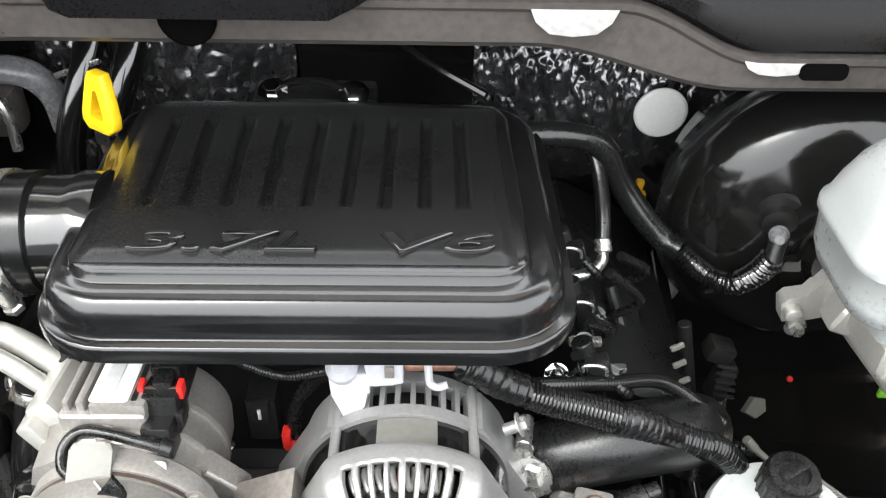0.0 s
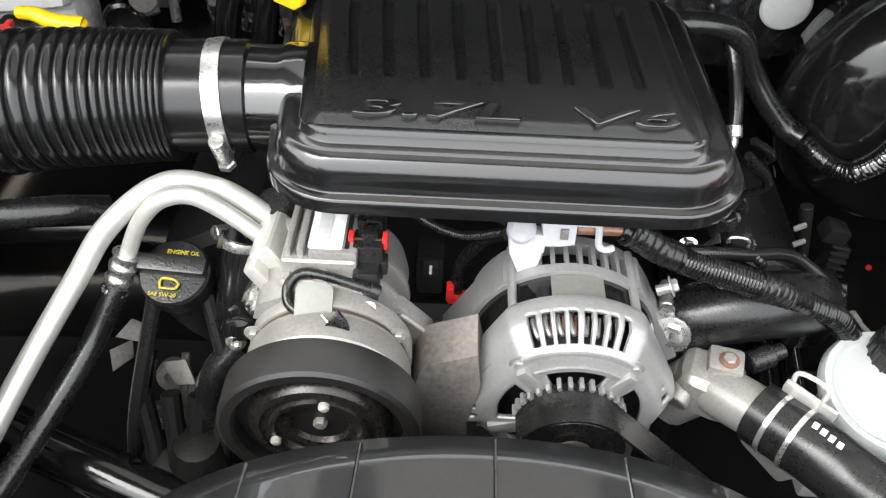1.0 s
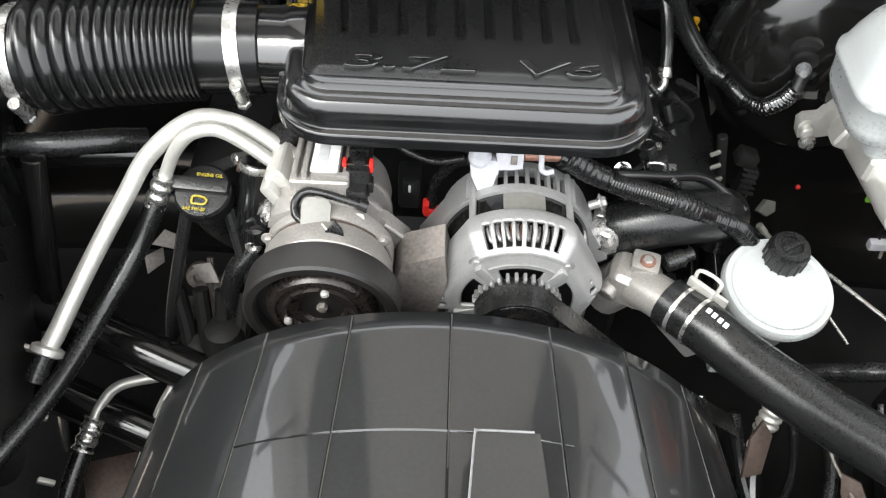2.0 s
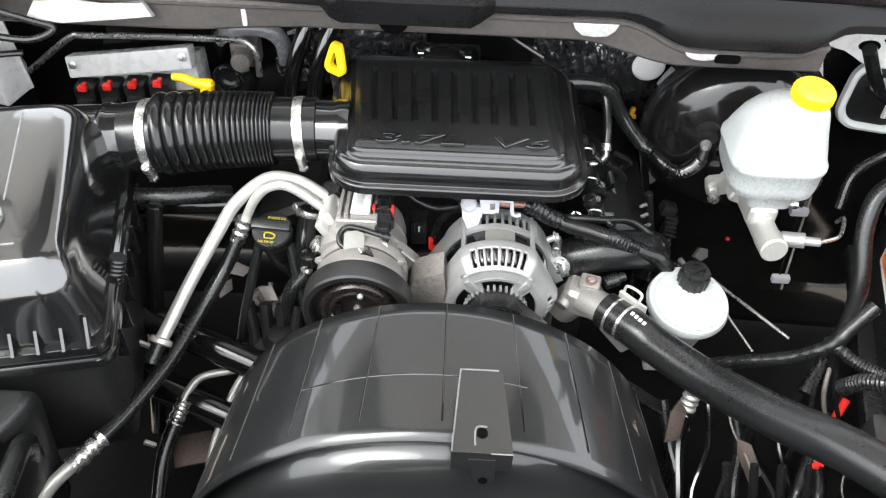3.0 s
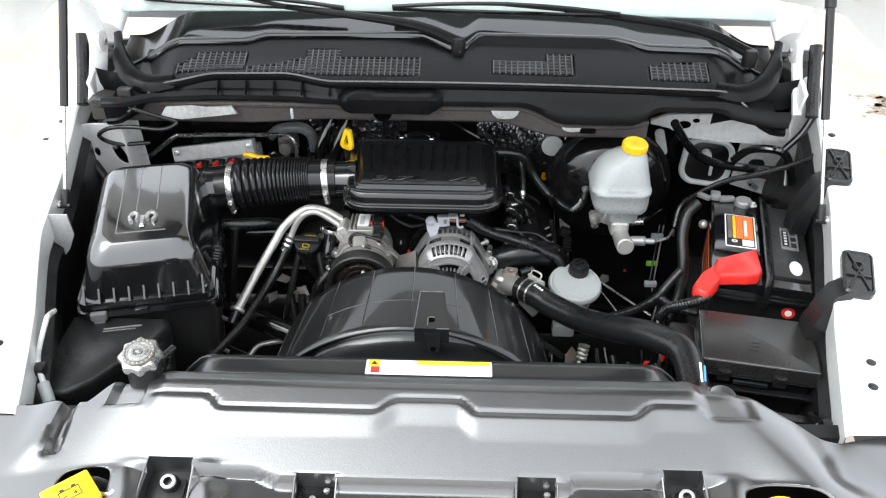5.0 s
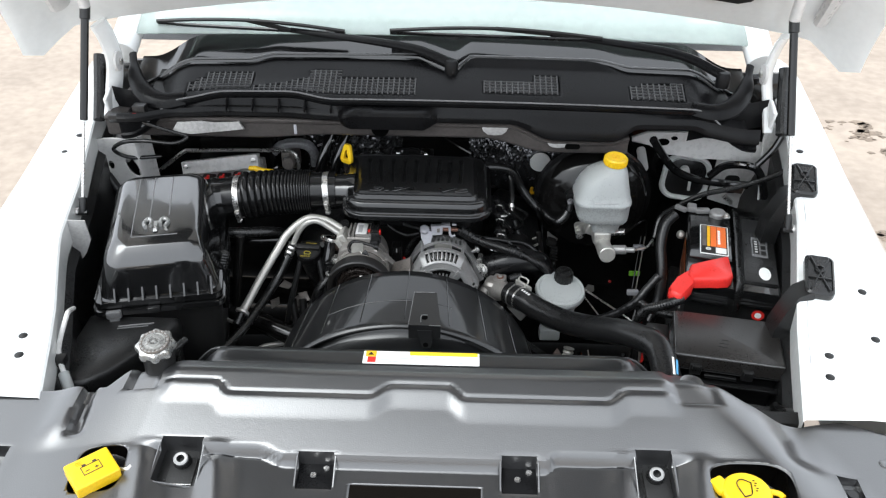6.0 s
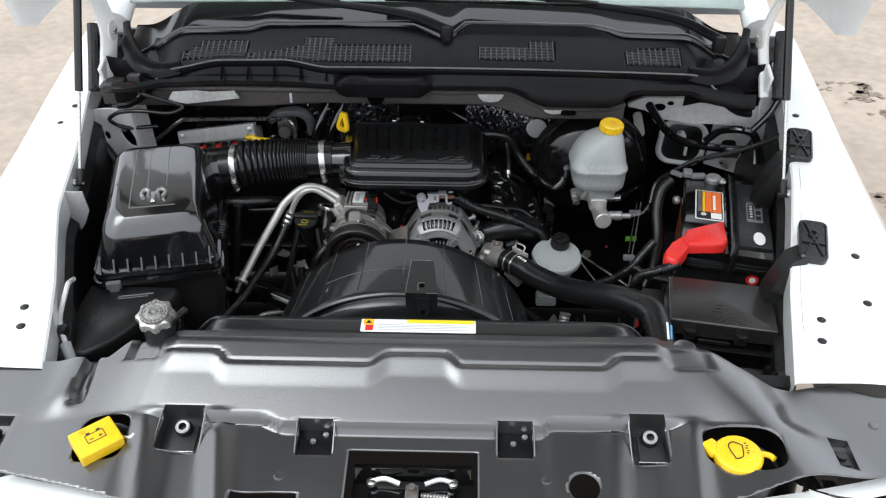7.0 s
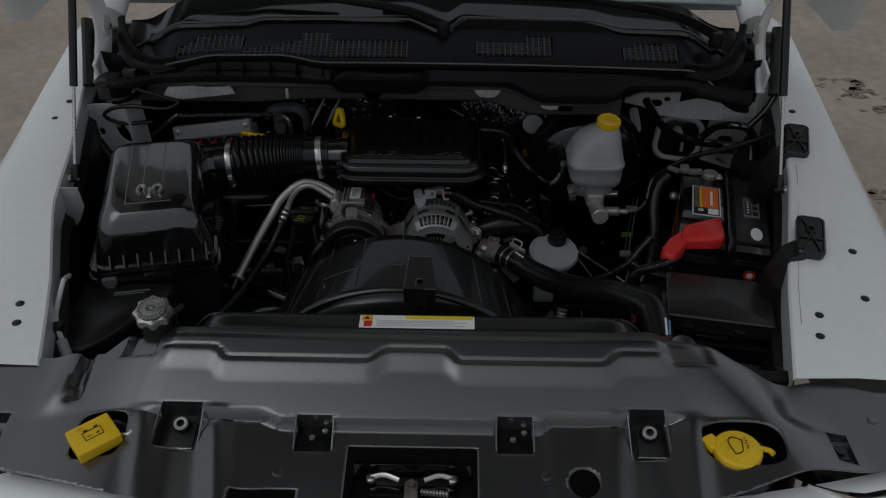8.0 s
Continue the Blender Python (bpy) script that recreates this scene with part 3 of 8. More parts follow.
part("inner_panel", sheet(hood_at, 60, 24), WHITE_PAINT, HOOD)
part("outer_panel", sheet(lambda u, v: hood_at(u, v, 0.045), 40, 24), WHITE_PAINT, HOOD)
for u in (0.05, 0.95):
    part("rib", tube([Vector(hood_at(u, 0.06 + 0.22 * k)) for k in range(5)], 0.028, 10, 6, flat=0.6), WHITE_INNER, HOOD)
for v in (0.95,):
    part("rib", tube([Vector(hood_at(0.06 + 0.11 * k, v)) for k in range(9)], 0.026, 10, 6, flat=0.6), WHITE_INNER, HOOD)


def pad_at(u, v):
    """The pad reaches back in two lobes; its unseen middle is left bare to brighten reflections."""
    x = abs(2 * (0.10 + 0.80 * u) - 1)
    v0 = 0.07 + 0.43 * (1 - step(x, 0.36, 0.52)) + 0.10 * step(x, 0.70, 0.80)
    return (Vector(hood_at(0.10 + 0.80 * u, v0 + (0.92 - v0) * v)) + Vector((0, -0.014, -0.012)))[:]


part("insulation_pad", sheet(pad_at, 60, 24), BLACK_MATT, HOOD, "black felt insulation pad")


def gas_strut(s):
    st = thing("gas_strut", "black gas strut with a bright rod holding the hood open", "gas strut", (s * 0.772, 0.68, 1.107), "hood struts")
    a, b = Vector((s * 0.772, 0.68, 1.112)), Vector((s * 0.755, 0.865, 1.50))
    d = b - a
    part("rod", rod(a + d * 0.04, a + d * 0.5, 0.0036, 12), STEEL, st, "bright steel rod")
    part("cylinder", rod(a + d * 0.47, b, 0.0085, 16), BLACK_PAINT, st)
    part("lower_socket", joined(rod(a, a + d * 0.08, 0.0085, 12), rod(a + Vector((-s * 0.012, 0, 0)), a + Vector((s * 0.03, 0, 0)), 0.006, 12)), BLACK_SATIN, st)
    part("ball_stud", joined(lathe([(0, -0.009), (0.007, -0.006), (0.009, 0), (0.007, 0.006), (0, 0.009)], 14, at(s * 0.786, 0.68, 1.115)), rbox(0.012, 0.04, 0.03, 0.004, m=at(s * 0.798, 0.685, 1.12))), STEEL, st, "pale ball stud")
    part("upper_socket", rod(b - d * 0.03, b + d * 0.04, 0.011, 12), BLACK_SATIN, st)
    part("upper_mount", joined(rod(b + d * 0.03, b + Vector((0, -0.02, 0.14)), 0.012, 12), rbox(0.03, 0.05, 0.05, 0.008, 2, Matrix.Translation(b + Vector((0, -0.02, 0.13))))), WHITE_INNER, st, "white mount under the hood")
    return st


gas_strut(1)
gas_strut(-1)


for s in (-1, 1):
    HG = part("hinge", joined(tube([(s * 0.80, 0.99, 1.20), (s * 0.795, 1.02, 1.26), (s * 0.785, 1.035, 1.33), (s * 0.79, 1.03, 1.39), (s * 0.80, 1.02, 1.43)], 0.022, 10, 8, flat=0.45), rbox(0.010, 0.05, 0.06, 0.01, 3, at(s * 0.80, 1.0, 1.24, 20))), WHITE_PAINT, HOOD, "white painted hinge arm")
    part("washer", lathe([(0.024, 0), (0.024, 0.006), (0.012, 0.008), (0, 0.008)], 24, at(s * 0.775, 1.025, 1.335, 0, -s * 90)), WHITE_INNER, HG)
    part("pivot", bolt(at(s * 0.77, 1.025, 1.335, 0, -s * 90), 0.009, 0.008), STEEL, HG)
    part("seal", tube([(s * 0.83, 0.98, 1.20), (s * 0.835, 1.03, 1.26), (s * 0.84, 1.08, 1.33)], 0.014, 10, 6), BLACK_RUBBER, HG, "black rubber seal")


# ---- front panel ----
SHIELD = thing("radiator_cover", "grained dark grey plastic cover over the radiator, with pockets and openings", "radiator cover", (0, 0.05, 1.08))
REAR = [(-0.95, 0.10), (-0.82, 0.12), (-0.72, 0.135), (-0.66, 0.142), (-0.52, 0.134), (-0.485, 0.178), (-0.415, 0.19), (-0.36, 0.19), (0.36, 0.197), (0.44, 0.197), (0.475, 0.19), (0.537, 0.148), (0.626, 0.117), (0.70, 0.13), (0.76, 0.105), (0.95, 0.10)]


def shield_edge(x):
    """The front line of the raised rear step, with two tabs."""
    e = 0.146
    for a, b in ((-0.325, -0.055), (0.058, 0.330)):
        e -= 0.026 * (step(x, a - 0.012, a + 0.018) - step(x, b - 0.026, b + 0.014))
    return e


def crease(x):
    """Where the slope ends and the flat front begins; a tongue reaches further in the middle."""
    return 0.004 - 0.016 * (step(x, -0.240, -0.198) - step(x, 0.194, 0.214))


def shield_z(x, y):
    ax = abs(x)
    z = 1.116 - 0.28 * max(0.0, y - 0.168)
    e = shield_edge(x)
    flat = 1 - step(x, 0.40, 0.43)
    mid = flat * (1 - step(-x, 0.405, 0.425))
    z -= 0.003 * step(y, e + 0.001, e - 0.003) * mid
    z += 0.34 * min(max(0.0, e - y), 0.016) * step(y, e - 0.060, e - 0.016) * mid
    z -= 0.05 * max(0.0, 0.12 - y)
    # lower front
    edge = crease(x)
    z -= 0.020 * step(y, edge + 0.003, edge - 0.008) * (1 - step(ax, 0.36, 0.44))
    z -= 0.10 * max(0.0, edge - y)
    # shoulders fall away to both sides
    z -= 0.034 * step(-x, 0.43, 0.62) + 0.006 * step(-x, 0.40, 0.43)
    line = 0.485 + 0.5 * (0.11 - y)
    z -= 0.046 * step(x, line - 0.012, line + 0.16) + 0.004 * step(x, 0.40, 0.43)
    # sunken corners, left groove
    z -= 0.005 * (step(x, 0.405, 0.425) - step(x, 0.482, 0.50)) * step(y, 0.112, 0.124)
    z -= 0.012 * (step(x, -0.490, -0.478) - step(x, -0.440, -0.428)) * step(y, 0.118, 0.130)
    g = x + 0.548 - 0.08 * (0.09 - y)
    z -= 0.014 * (step(g, -0.014, -0.004) - step(g, 0.004, 0.018)) * step(y, 0.03, 0.05)
    z += 0.010 * math.exp(-((x + 0.575) / 0.03) ** 2) * step(y, 0.0, 0.06)
    # ridges towards the front
    for c, lean, h in ((-0.305, 0.19, 0.012), (-0.412, 0.17, 0.010), (0.312, -0.10, 0.004), (0.425, -0.12, 0.010)):
        z += h * math.exp(-((x - c - lean * -y) / 0.020) ** 2) * step(y, 0.02, -0.03)
    z -= 0.018 * math.exp(-((x - 0.60) / 0.03) ** 2) * step(y, -0.01, 0.04) * 0.5
    return z


POCKETS = [(-0.392, -0.325, -0.060, 0.020, 0.020), (0.332, 0.390, -0.064, 0.020, 0.020), (-0.179, -0.121, -0.060, -0.003, 0.010), (0.128, 0.185, -0.058, 0.0, 0.010), (0.645, 0.683, -0.050, 0.014, 0.016), (-0.70, -0.635, -0.045, 0.022, 0.016)]
OPENINGS = [(-0.096, 0.099, -0.3, -0.048), (-0.262, -0.165, -0.3, -0.125)]


HOLES = [(0.256, -0.103, 0.024, 0.026, 2), (0.500, -0.041, 0.064, 0.040, 3.0), (-0.474, -0.042, 0.040, 0.042, 4)]


def fascia_top(x):
    """Where the cover meets the painted surround, bowing back to both sides."""
    return -0.132 + 0.128 * (x / 0.8) ** 2 + 0.006 * step(x, 0.3, 0.6)


def hole_at(x, y):
    """The hole that holds (x, y), and how far out in it the point lies."""
    for cx, cy, a, b, n in HOLES:
        f = (abs(x - cx) / a) ** n + (abs(y - cy) / b) ** n
        if f < 1:
            return cx, cy, max(f, 1e-6) ** (1 / n)
    return None


# Slope chosen so that the middle band mirrors open sky.
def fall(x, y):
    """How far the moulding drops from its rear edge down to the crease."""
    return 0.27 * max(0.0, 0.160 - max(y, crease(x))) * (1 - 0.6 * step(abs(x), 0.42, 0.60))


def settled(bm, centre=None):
    """Sinks a piece of the cover by fall(), sliding along the late camera's sight line."""
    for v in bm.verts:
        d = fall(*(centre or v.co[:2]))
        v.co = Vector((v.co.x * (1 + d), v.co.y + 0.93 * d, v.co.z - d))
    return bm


def shield_panel():
    """One moulded sheet on lines that follow the pockets' edges, with clean holes."""
    lip = 0.0012
    xs = [-0.92 + 1.84 * k / 300 for k in range(301)]
    ys = [-0.1434 + 0.0042 * k for k in range(45)]
    for a, b, p, q, d in POCKETS:
        xs = [x for x in xs if min(abs(x - e) for e in (a, b)) > 0.0026] + [a, a + lip, b - lip, b]
        ys = [y for y in ys if min(abs(y - e) for e in (p, q)) > 0.0016] + [p, p + lip, q - lip, q]
    for a, b, p, q in OPENINGS:
        xs = [x for x in xs if min(abs(x - e) for e in (a, b)) > 0.0026] + [a, b]
        ys = [y for y in ys if abs(y - q) > 0.0016] + [q]
    xs, ys = sorted(set(xs)), sorted(set(ys))
    bm = bmesh.new()
    grid = []
    for x in xs:
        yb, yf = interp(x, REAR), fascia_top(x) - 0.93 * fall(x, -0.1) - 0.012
        col = [yf + (ys[0] - yf) * k / 14 if yf < ys[0] else yf for k in range(14)]
        col += [max(y, yf) for y in ys]
        col += [max(ys[-1], yf) + (yb - max(ys[-1], yf)) * (k / 44) ** 0.9 for k in range(1, 45)]
        line = []
        for y in col:
            z = shield_z(x, y)
            for a, b, p, q, d in POCKETS:
                if a + lip * 0.5 < x < b - lip * 0.5 and p + lip * 0.5 < y < q - lip * 0.5:
                    z = shield_z((a + b) / 2, p + 0.002) - d
            line.append(bm.verts.new((x, y, z)))
        line.append(bm.verts.new((x, yb + 0.001, shield_z(x, yb) - 0.014)))
        grid.append(line)
    for a, b in zip(grid, grid[1:]):
        for k in range(len(a) - 1):
            q = (a[k], b[k], b[k + 1], a[k + 1])
            c = sum((v.co for v in q), Vector()) / 4
            if any(o[0] < c.x < o[1] and o[2] < c.y < o[3] for o in OPENINGS):
                continue
            if all(hole_at(v.co.x, v.co.y) for v in q):
                continue
            bm.faces.new(q)
    for v in list(bm.verts):
        if not v.link_faces:
            bm.verts.remove(v)
            continue
        h = hole_at(v.co.x, v.co.y)
        if h:
            v.co.x, v.co.y = h[0] + (v.co.x - h[0]) / h[2], h[1] + (v.co.y - h[1]) / h[2]
            v.co.z = shield_z(v.co.x, v.co.y)
    bmesh.ops.remove_doubles(bm, verts=bm.verts, dist=0.00005)
    return bm


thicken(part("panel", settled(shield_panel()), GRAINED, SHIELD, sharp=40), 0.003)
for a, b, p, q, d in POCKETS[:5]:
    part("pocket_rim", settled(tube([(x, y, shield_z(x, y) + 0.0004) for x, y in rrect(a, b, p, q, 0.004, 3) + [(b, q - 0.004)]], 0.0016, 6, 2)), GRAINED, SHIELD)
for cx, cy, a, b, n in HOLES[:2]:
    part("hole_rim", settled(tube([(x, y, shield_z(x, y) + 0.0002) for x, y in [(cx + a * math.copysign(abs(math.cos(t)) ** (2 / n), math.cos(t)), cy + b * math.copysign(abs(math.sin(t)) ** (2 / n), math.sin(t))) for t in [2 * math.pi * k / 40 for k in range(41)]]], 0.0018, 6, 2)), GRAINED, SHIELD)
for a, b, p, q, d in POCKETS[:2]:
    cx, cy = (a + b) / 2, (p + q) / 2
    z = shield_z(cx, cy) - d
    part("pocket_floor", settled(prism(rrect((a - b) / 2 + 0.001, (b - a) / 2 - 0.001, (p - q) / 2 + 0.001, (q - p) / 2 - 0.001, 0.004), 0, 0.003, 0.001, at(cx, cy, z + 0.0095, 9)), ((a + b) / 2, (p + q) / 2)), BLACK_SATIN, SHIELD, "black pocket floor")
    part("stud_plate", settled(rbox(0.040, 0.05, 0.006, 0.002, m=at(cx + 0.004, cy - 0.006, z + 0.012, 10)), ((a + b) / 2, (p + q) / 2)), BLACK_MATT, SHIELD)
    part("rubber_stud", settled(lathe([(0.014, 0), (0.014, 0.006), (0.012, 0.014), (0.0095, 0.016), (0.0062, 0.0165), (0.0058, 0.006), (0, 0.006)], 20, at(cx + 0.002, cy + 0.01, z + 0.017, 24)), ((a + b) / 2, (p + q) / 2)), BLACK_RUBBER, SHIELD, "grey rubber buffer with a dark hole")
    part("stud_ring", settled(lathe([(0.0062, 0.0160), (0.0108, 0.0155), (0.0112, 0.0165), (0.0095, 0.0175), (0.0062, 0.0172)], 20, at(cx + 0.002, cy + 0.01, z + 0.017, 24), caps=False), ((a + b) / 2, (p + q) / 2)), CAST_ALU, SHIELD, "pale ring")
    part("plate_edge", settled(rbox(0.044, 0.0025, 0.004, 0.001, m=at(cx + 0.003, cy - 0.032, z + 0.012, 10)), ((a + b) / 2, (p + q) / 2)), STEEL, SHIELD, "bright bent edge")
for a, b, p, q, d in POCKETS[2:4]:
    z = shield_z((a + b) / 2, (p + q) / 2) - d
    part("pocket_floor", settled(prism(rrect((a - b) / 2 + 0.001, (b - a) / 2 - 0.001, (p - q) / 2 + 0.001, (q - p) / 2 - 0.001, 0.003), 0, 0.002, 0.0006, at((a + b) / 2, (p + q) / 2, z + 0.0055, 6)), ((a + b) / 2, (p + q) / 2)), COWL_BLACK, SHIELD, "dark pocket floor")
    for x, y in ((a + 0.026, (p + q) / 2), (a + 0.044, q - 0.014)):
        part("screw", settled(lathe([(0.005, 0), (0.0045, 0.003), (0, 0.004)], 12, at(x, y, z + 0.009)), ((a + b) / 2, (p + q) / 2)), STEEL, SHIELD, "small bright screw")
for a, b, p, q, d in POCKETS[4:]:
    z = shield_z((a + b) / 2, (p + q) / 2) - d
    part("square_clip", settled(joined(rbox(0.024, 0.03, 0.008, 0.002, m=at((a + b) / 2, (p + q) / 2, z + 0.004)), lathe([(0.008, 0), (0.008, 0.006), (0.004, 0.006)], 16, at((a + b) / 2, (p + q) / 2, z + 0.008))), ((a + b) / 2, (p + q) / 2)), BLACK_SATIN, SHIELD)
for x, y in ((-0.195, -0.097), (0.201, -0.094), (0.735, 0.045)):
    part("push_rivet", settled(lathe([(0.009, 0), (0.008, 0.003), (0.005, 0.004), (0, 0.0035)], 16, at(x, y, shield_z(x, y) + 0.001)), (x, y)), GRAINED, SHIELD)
part("round_dimple", lathe([(0.021, 0), (0.019, 0.003), (0.014, 0.001), (0, 0.0)], 24, at(0.457, 0.178, shield_z(0.457, 0.178) + 0.0005)), GRAINED, SHIELD)

STICKER = thing("sticker", "white and yellow warning sticker with small illegible print", "sticker", (0, 0.212, 1.115))
part("paper", prism(rrect(-0.100, 0.100, -0.0185, 0.016, 0.002), 0, 0.0008, 0, at(0, 0.2125, 1.1135, -2)), WHITE_PRINT, STICKER)
part("yellow_band", prism(rrect(-0.02, 0.097, 0.006, 0.0155, 0.001), 0, 0.0006, 0, at(0, 0.2125, 1.1144, -2)), YELLOW_PRINT, STICKER)
part("warning_square", prism(rrect(-0.096, -0.078, 0.0, 0.0155, 0.001), 0, 0.0006, 0, at(0, 0.2125, 1.1144, -2)), AMBER, STICKER, "yellow square with a dark triangle")
part("triangle", prism([(-0.092, 0.004), (-0.082, 0.004), (-0.087, 0.012)], 0, 0.0005, 0, at(0, 0.2125, 1.1152, -2)), BLACK_MATT, STICKER)
part("red_square", prism(rrect(-0.092, -0.078, -0.0155, -0.001, 0.001), 0, 0.0006, 0, at(0, 0.2125, 1.1144, -2)), RED, STICKER)
for k in range(4):
    part("print_line", prism(rrect(-0.07, 0.085 - 0.02 * (k % 2), -0.0135 + 0.0045 * k, -0.012 + 0.0045 * k, 0.0004), 0, 0.0005, 0, at(0, 0.2125, 1.1144, -2)), GREY_PRINT, STICKER)


# washer cap, fuse-box cap, latch, front fascia
WASH = thing("washer_filler", "yellow washer-fluid cap with a windscreen symbol and a hooked tab", "washer filler", (0.505, 0.0, 1.06))
part("neck", lathe([(0.036, 1.0), (0.036, 1.045), (0.030, 1.045)], 32, at(0.505, -0.002, 0)), BLACK_SATIN, WASH)
part("cap", lathe([(0.036, 0), (0.037, 0.004), (0.037, 0.014), (0.034, 0.018), (0.0, 0.020)], 40, at(0.505, -0.002, 1.046)), YELLOW, WASH)
part("hook", tube([(0.535, 0.002, 1.058), (0.552, -0.002, 1.058), (0.558, -0.01, 1.058)], 0.0045, 8), YELLOW, WASH)
part("tab", joined(rbox(0.024, 0.028, 0.012, 0.004, m=at(0.468, 0.012, 1.056, 0, 0, 30))), YELLOW, WASH)
sym = [tube([(0.496, -0.018, 1.067), (0.49, 0.006, 1.067), (0.498, 0.016, 1.067), (0.512, 0.010, 1.067)], 0.0009, 6), tube([(0.496, -0.018, 1.067), (0.508, -0.012, 1.067), (0.512, 0.010, 1.067)], 0.0009, 6)]
for k in range(5):
    sym.append(rbox(0.003, 0.0012, 0.001, 0, m=at(0.517 + 0.002 * (k % 2), -0.006 + 0.005 * k, 1.067)))
part("symbol", joined(*sym), BLACK_MATT, WASH, "black windscreen symbol")
part("pocket", lathe([(0.066, -0.03), (0.064, 0.0), (0.06, -0.002), (0.052, -0.03), (0, -0.03)], 32, at(0.51, 0.004, 1.028) @ Matrix.Diagonal((1.0, 0.85, 1, 1))), BLACK_SATIN, WASH)

LEFTCAP = thing("yellow_cover", "square yellow plastic cover with a small moulded symbol", "cover", (-0.49, 0.0, 1.05))
part("cover", rbox(0.068, 0.054, 0.024, 0.004, 3, at(-0.486, -0.006, 1.058, 8, 0, 42)), YELLOW, LEFTCAP)
SM = at(-0.486, -0.006, 1.058, 8, 0, 42) @ at(0, 0, 0.0124)
lines = [(0, 0.008, 0.028, 0.0012), (0, -0.008, 0.028, 0.0012), (-0.008, 0.0105, 0.006, 0.003), (0.008, 0.0105, 0.006, 0.003), (-0.007, -0.002, 0.006, 0.0012), (0.007, -0.002, 0.006, 0.0012)]
bars = [rbox(w, h, 0.0008, 0, m=SM @ at(x, y, 0)) for x, y, w, h in lines] + [rbox(0.0012, 0.017, 0.0008, 0, m=SM @ at(x, 0, 0)) for x in (-0.014, 0.014)] + [rbox(0.0012, 0.006, 0.0008, 0, m=SM @ at(0.007, -0.002, 0))]
part("symbol", joined(*bars), BROWN, LEFTCAP, "dark printed battery symbol")
part("second_symbol", joined(*[rbox(0.010, 0.001, 0.0006, 0, m=SM @ at(-0.013, 0.020 - 0.003 * k, 0)) for k in range(3)]), AMBER, LEFTCAP, "faint moulded symbol")
part("wire_prop", tube([(-0.500, -0.048, 1.030), (-0.490, -0.052, 1.034), (-0.470, -0.050, 1.036), (-0.450, -0.047, 1.037)], 0.0022, 8), STEEL, LEFTCAP, "thin bright wire")
part("lever", tube([(-0.455, 0.01, 1.05), (-0.44, 0.008, 1.052), (-0.435, 0.014, 1.054)], 0.003, 8), STEEL, LEFTCAP)
part("pocket", lathe([(0.058, -0.03), (0.056, 0.0), (0.052, -0.004), (0.045, -0.03), (0, -0.03)], 28, at(-0.485, -0.006, 1.04)), BLACK_SATIN, LEFTCAP)

WASH.location += Vector((0.000, -0.019, 0.005))
LEFTCAP.location += Vector((-0.006, -0.016, 0.007))

LATCH = thing("hood_latch", "dark hood latch with bright levers and springs", "latch", (0, -0.08, 1.02))
LATCH.location += Vector((0, 0.036, -0.040))
part("case", rbox(0.20, 0.15, 0.02, 0.004, m=at(0, -0.10, 0.985)), BLACK_MATT, LATCH)
part("striker_frame", joined(rbox(0.19, 0.008, 0.05, 0.003, m=at(0, -0.035, 1.01)), rbox(0.14, 0.05, 0.012, 0.003, m=at(0, -0.07, 1.005))), BLACK_GLOSS, LATCH)
for s in (-1, 1):
    part("lever", joined(tube([(s * 0.02, -0.06, 1.022), (s * 0.045, -0.052, 1.024), (s * 0.07, -0.056, 1.02)], 0.0045, 8, flat=0.6), lathe([(0.008, 0), (0.008, 0.006), (0.004, 0.008), (0, 0.008)], 14, at(s * 0.066, -0.056, 1.016))), STEEL, LATCH, "bright steel lever")
part("spring", corrugated([(0.015, -0.08, 1.018), (0.06, -0.082, 1.016)], 0.006, 9, 0.3), STEEL, LATCH)
part("pawl", joined(rbox(0.022, 0.05, 0.012, 0.004, m=at(0.0, -0.085, 1.016)), rod((0.0, -0.07, 1.015), (0.0, -0.07, 1.03), 0.006)), CAST_DARK, LATCH)

FASCIA = thing("front_fascia", "white painted grille surround below the radiator cover", "fascia", (0, -0.15, 0.9))


def fascia(u, v):
    x = -0.92 + 1.84 * u
    y = fascia_top(x)
    a = radians(100 * v - 5)
    return (x, y - 0.055 * math.sin(a) - 0.02 * v, 1.022 - 0.02 * step(abs(x), 0.3, 0.9) - 0.055 * (1 - math.cos(a)) - 0.4 * max(0, v - 0.75))


part("surround", sheet(fascia, 60, 16), WHITE_PAINT, FASCIA)
for s in (-1, 1):
    HL = thing("headlamp", "clear headlamp with bright reflector beside the grille", "headlamp", (s * 0.72, -0.06, 0.95), "headlamps")
    part("lens", loft([[(s * (0.72 + 0.12 * math.cos(t)), -0.03 + 0.05 * math.sin(t) + 0.004 * k, 0.90 + 0.035 * k + 0.01 * math.sin(2 * t)) for t in [2 * math.pi * j / 20 for j in range(20)]] for k in range(4)]), CHROME, HL)


# ---- fan shroud ----
FAN = thing("fan_shroud", "dark grey moulded fan shroud with thin raised ribs", "fan shroud", (-0.05, 0.45, 0.9))
FCX = -0.05


def barrel(y, a, dr=0.0):
    t = (y - 0.42) / 0.165
    r = 0.325 - 0.035 * t + dr
    zc = 1.036 + 0.006 * t - (0.325 - 0.035 * t)
    return Vector((FCX + r * math.sin(a), y, zc + r * math.cos(a)))


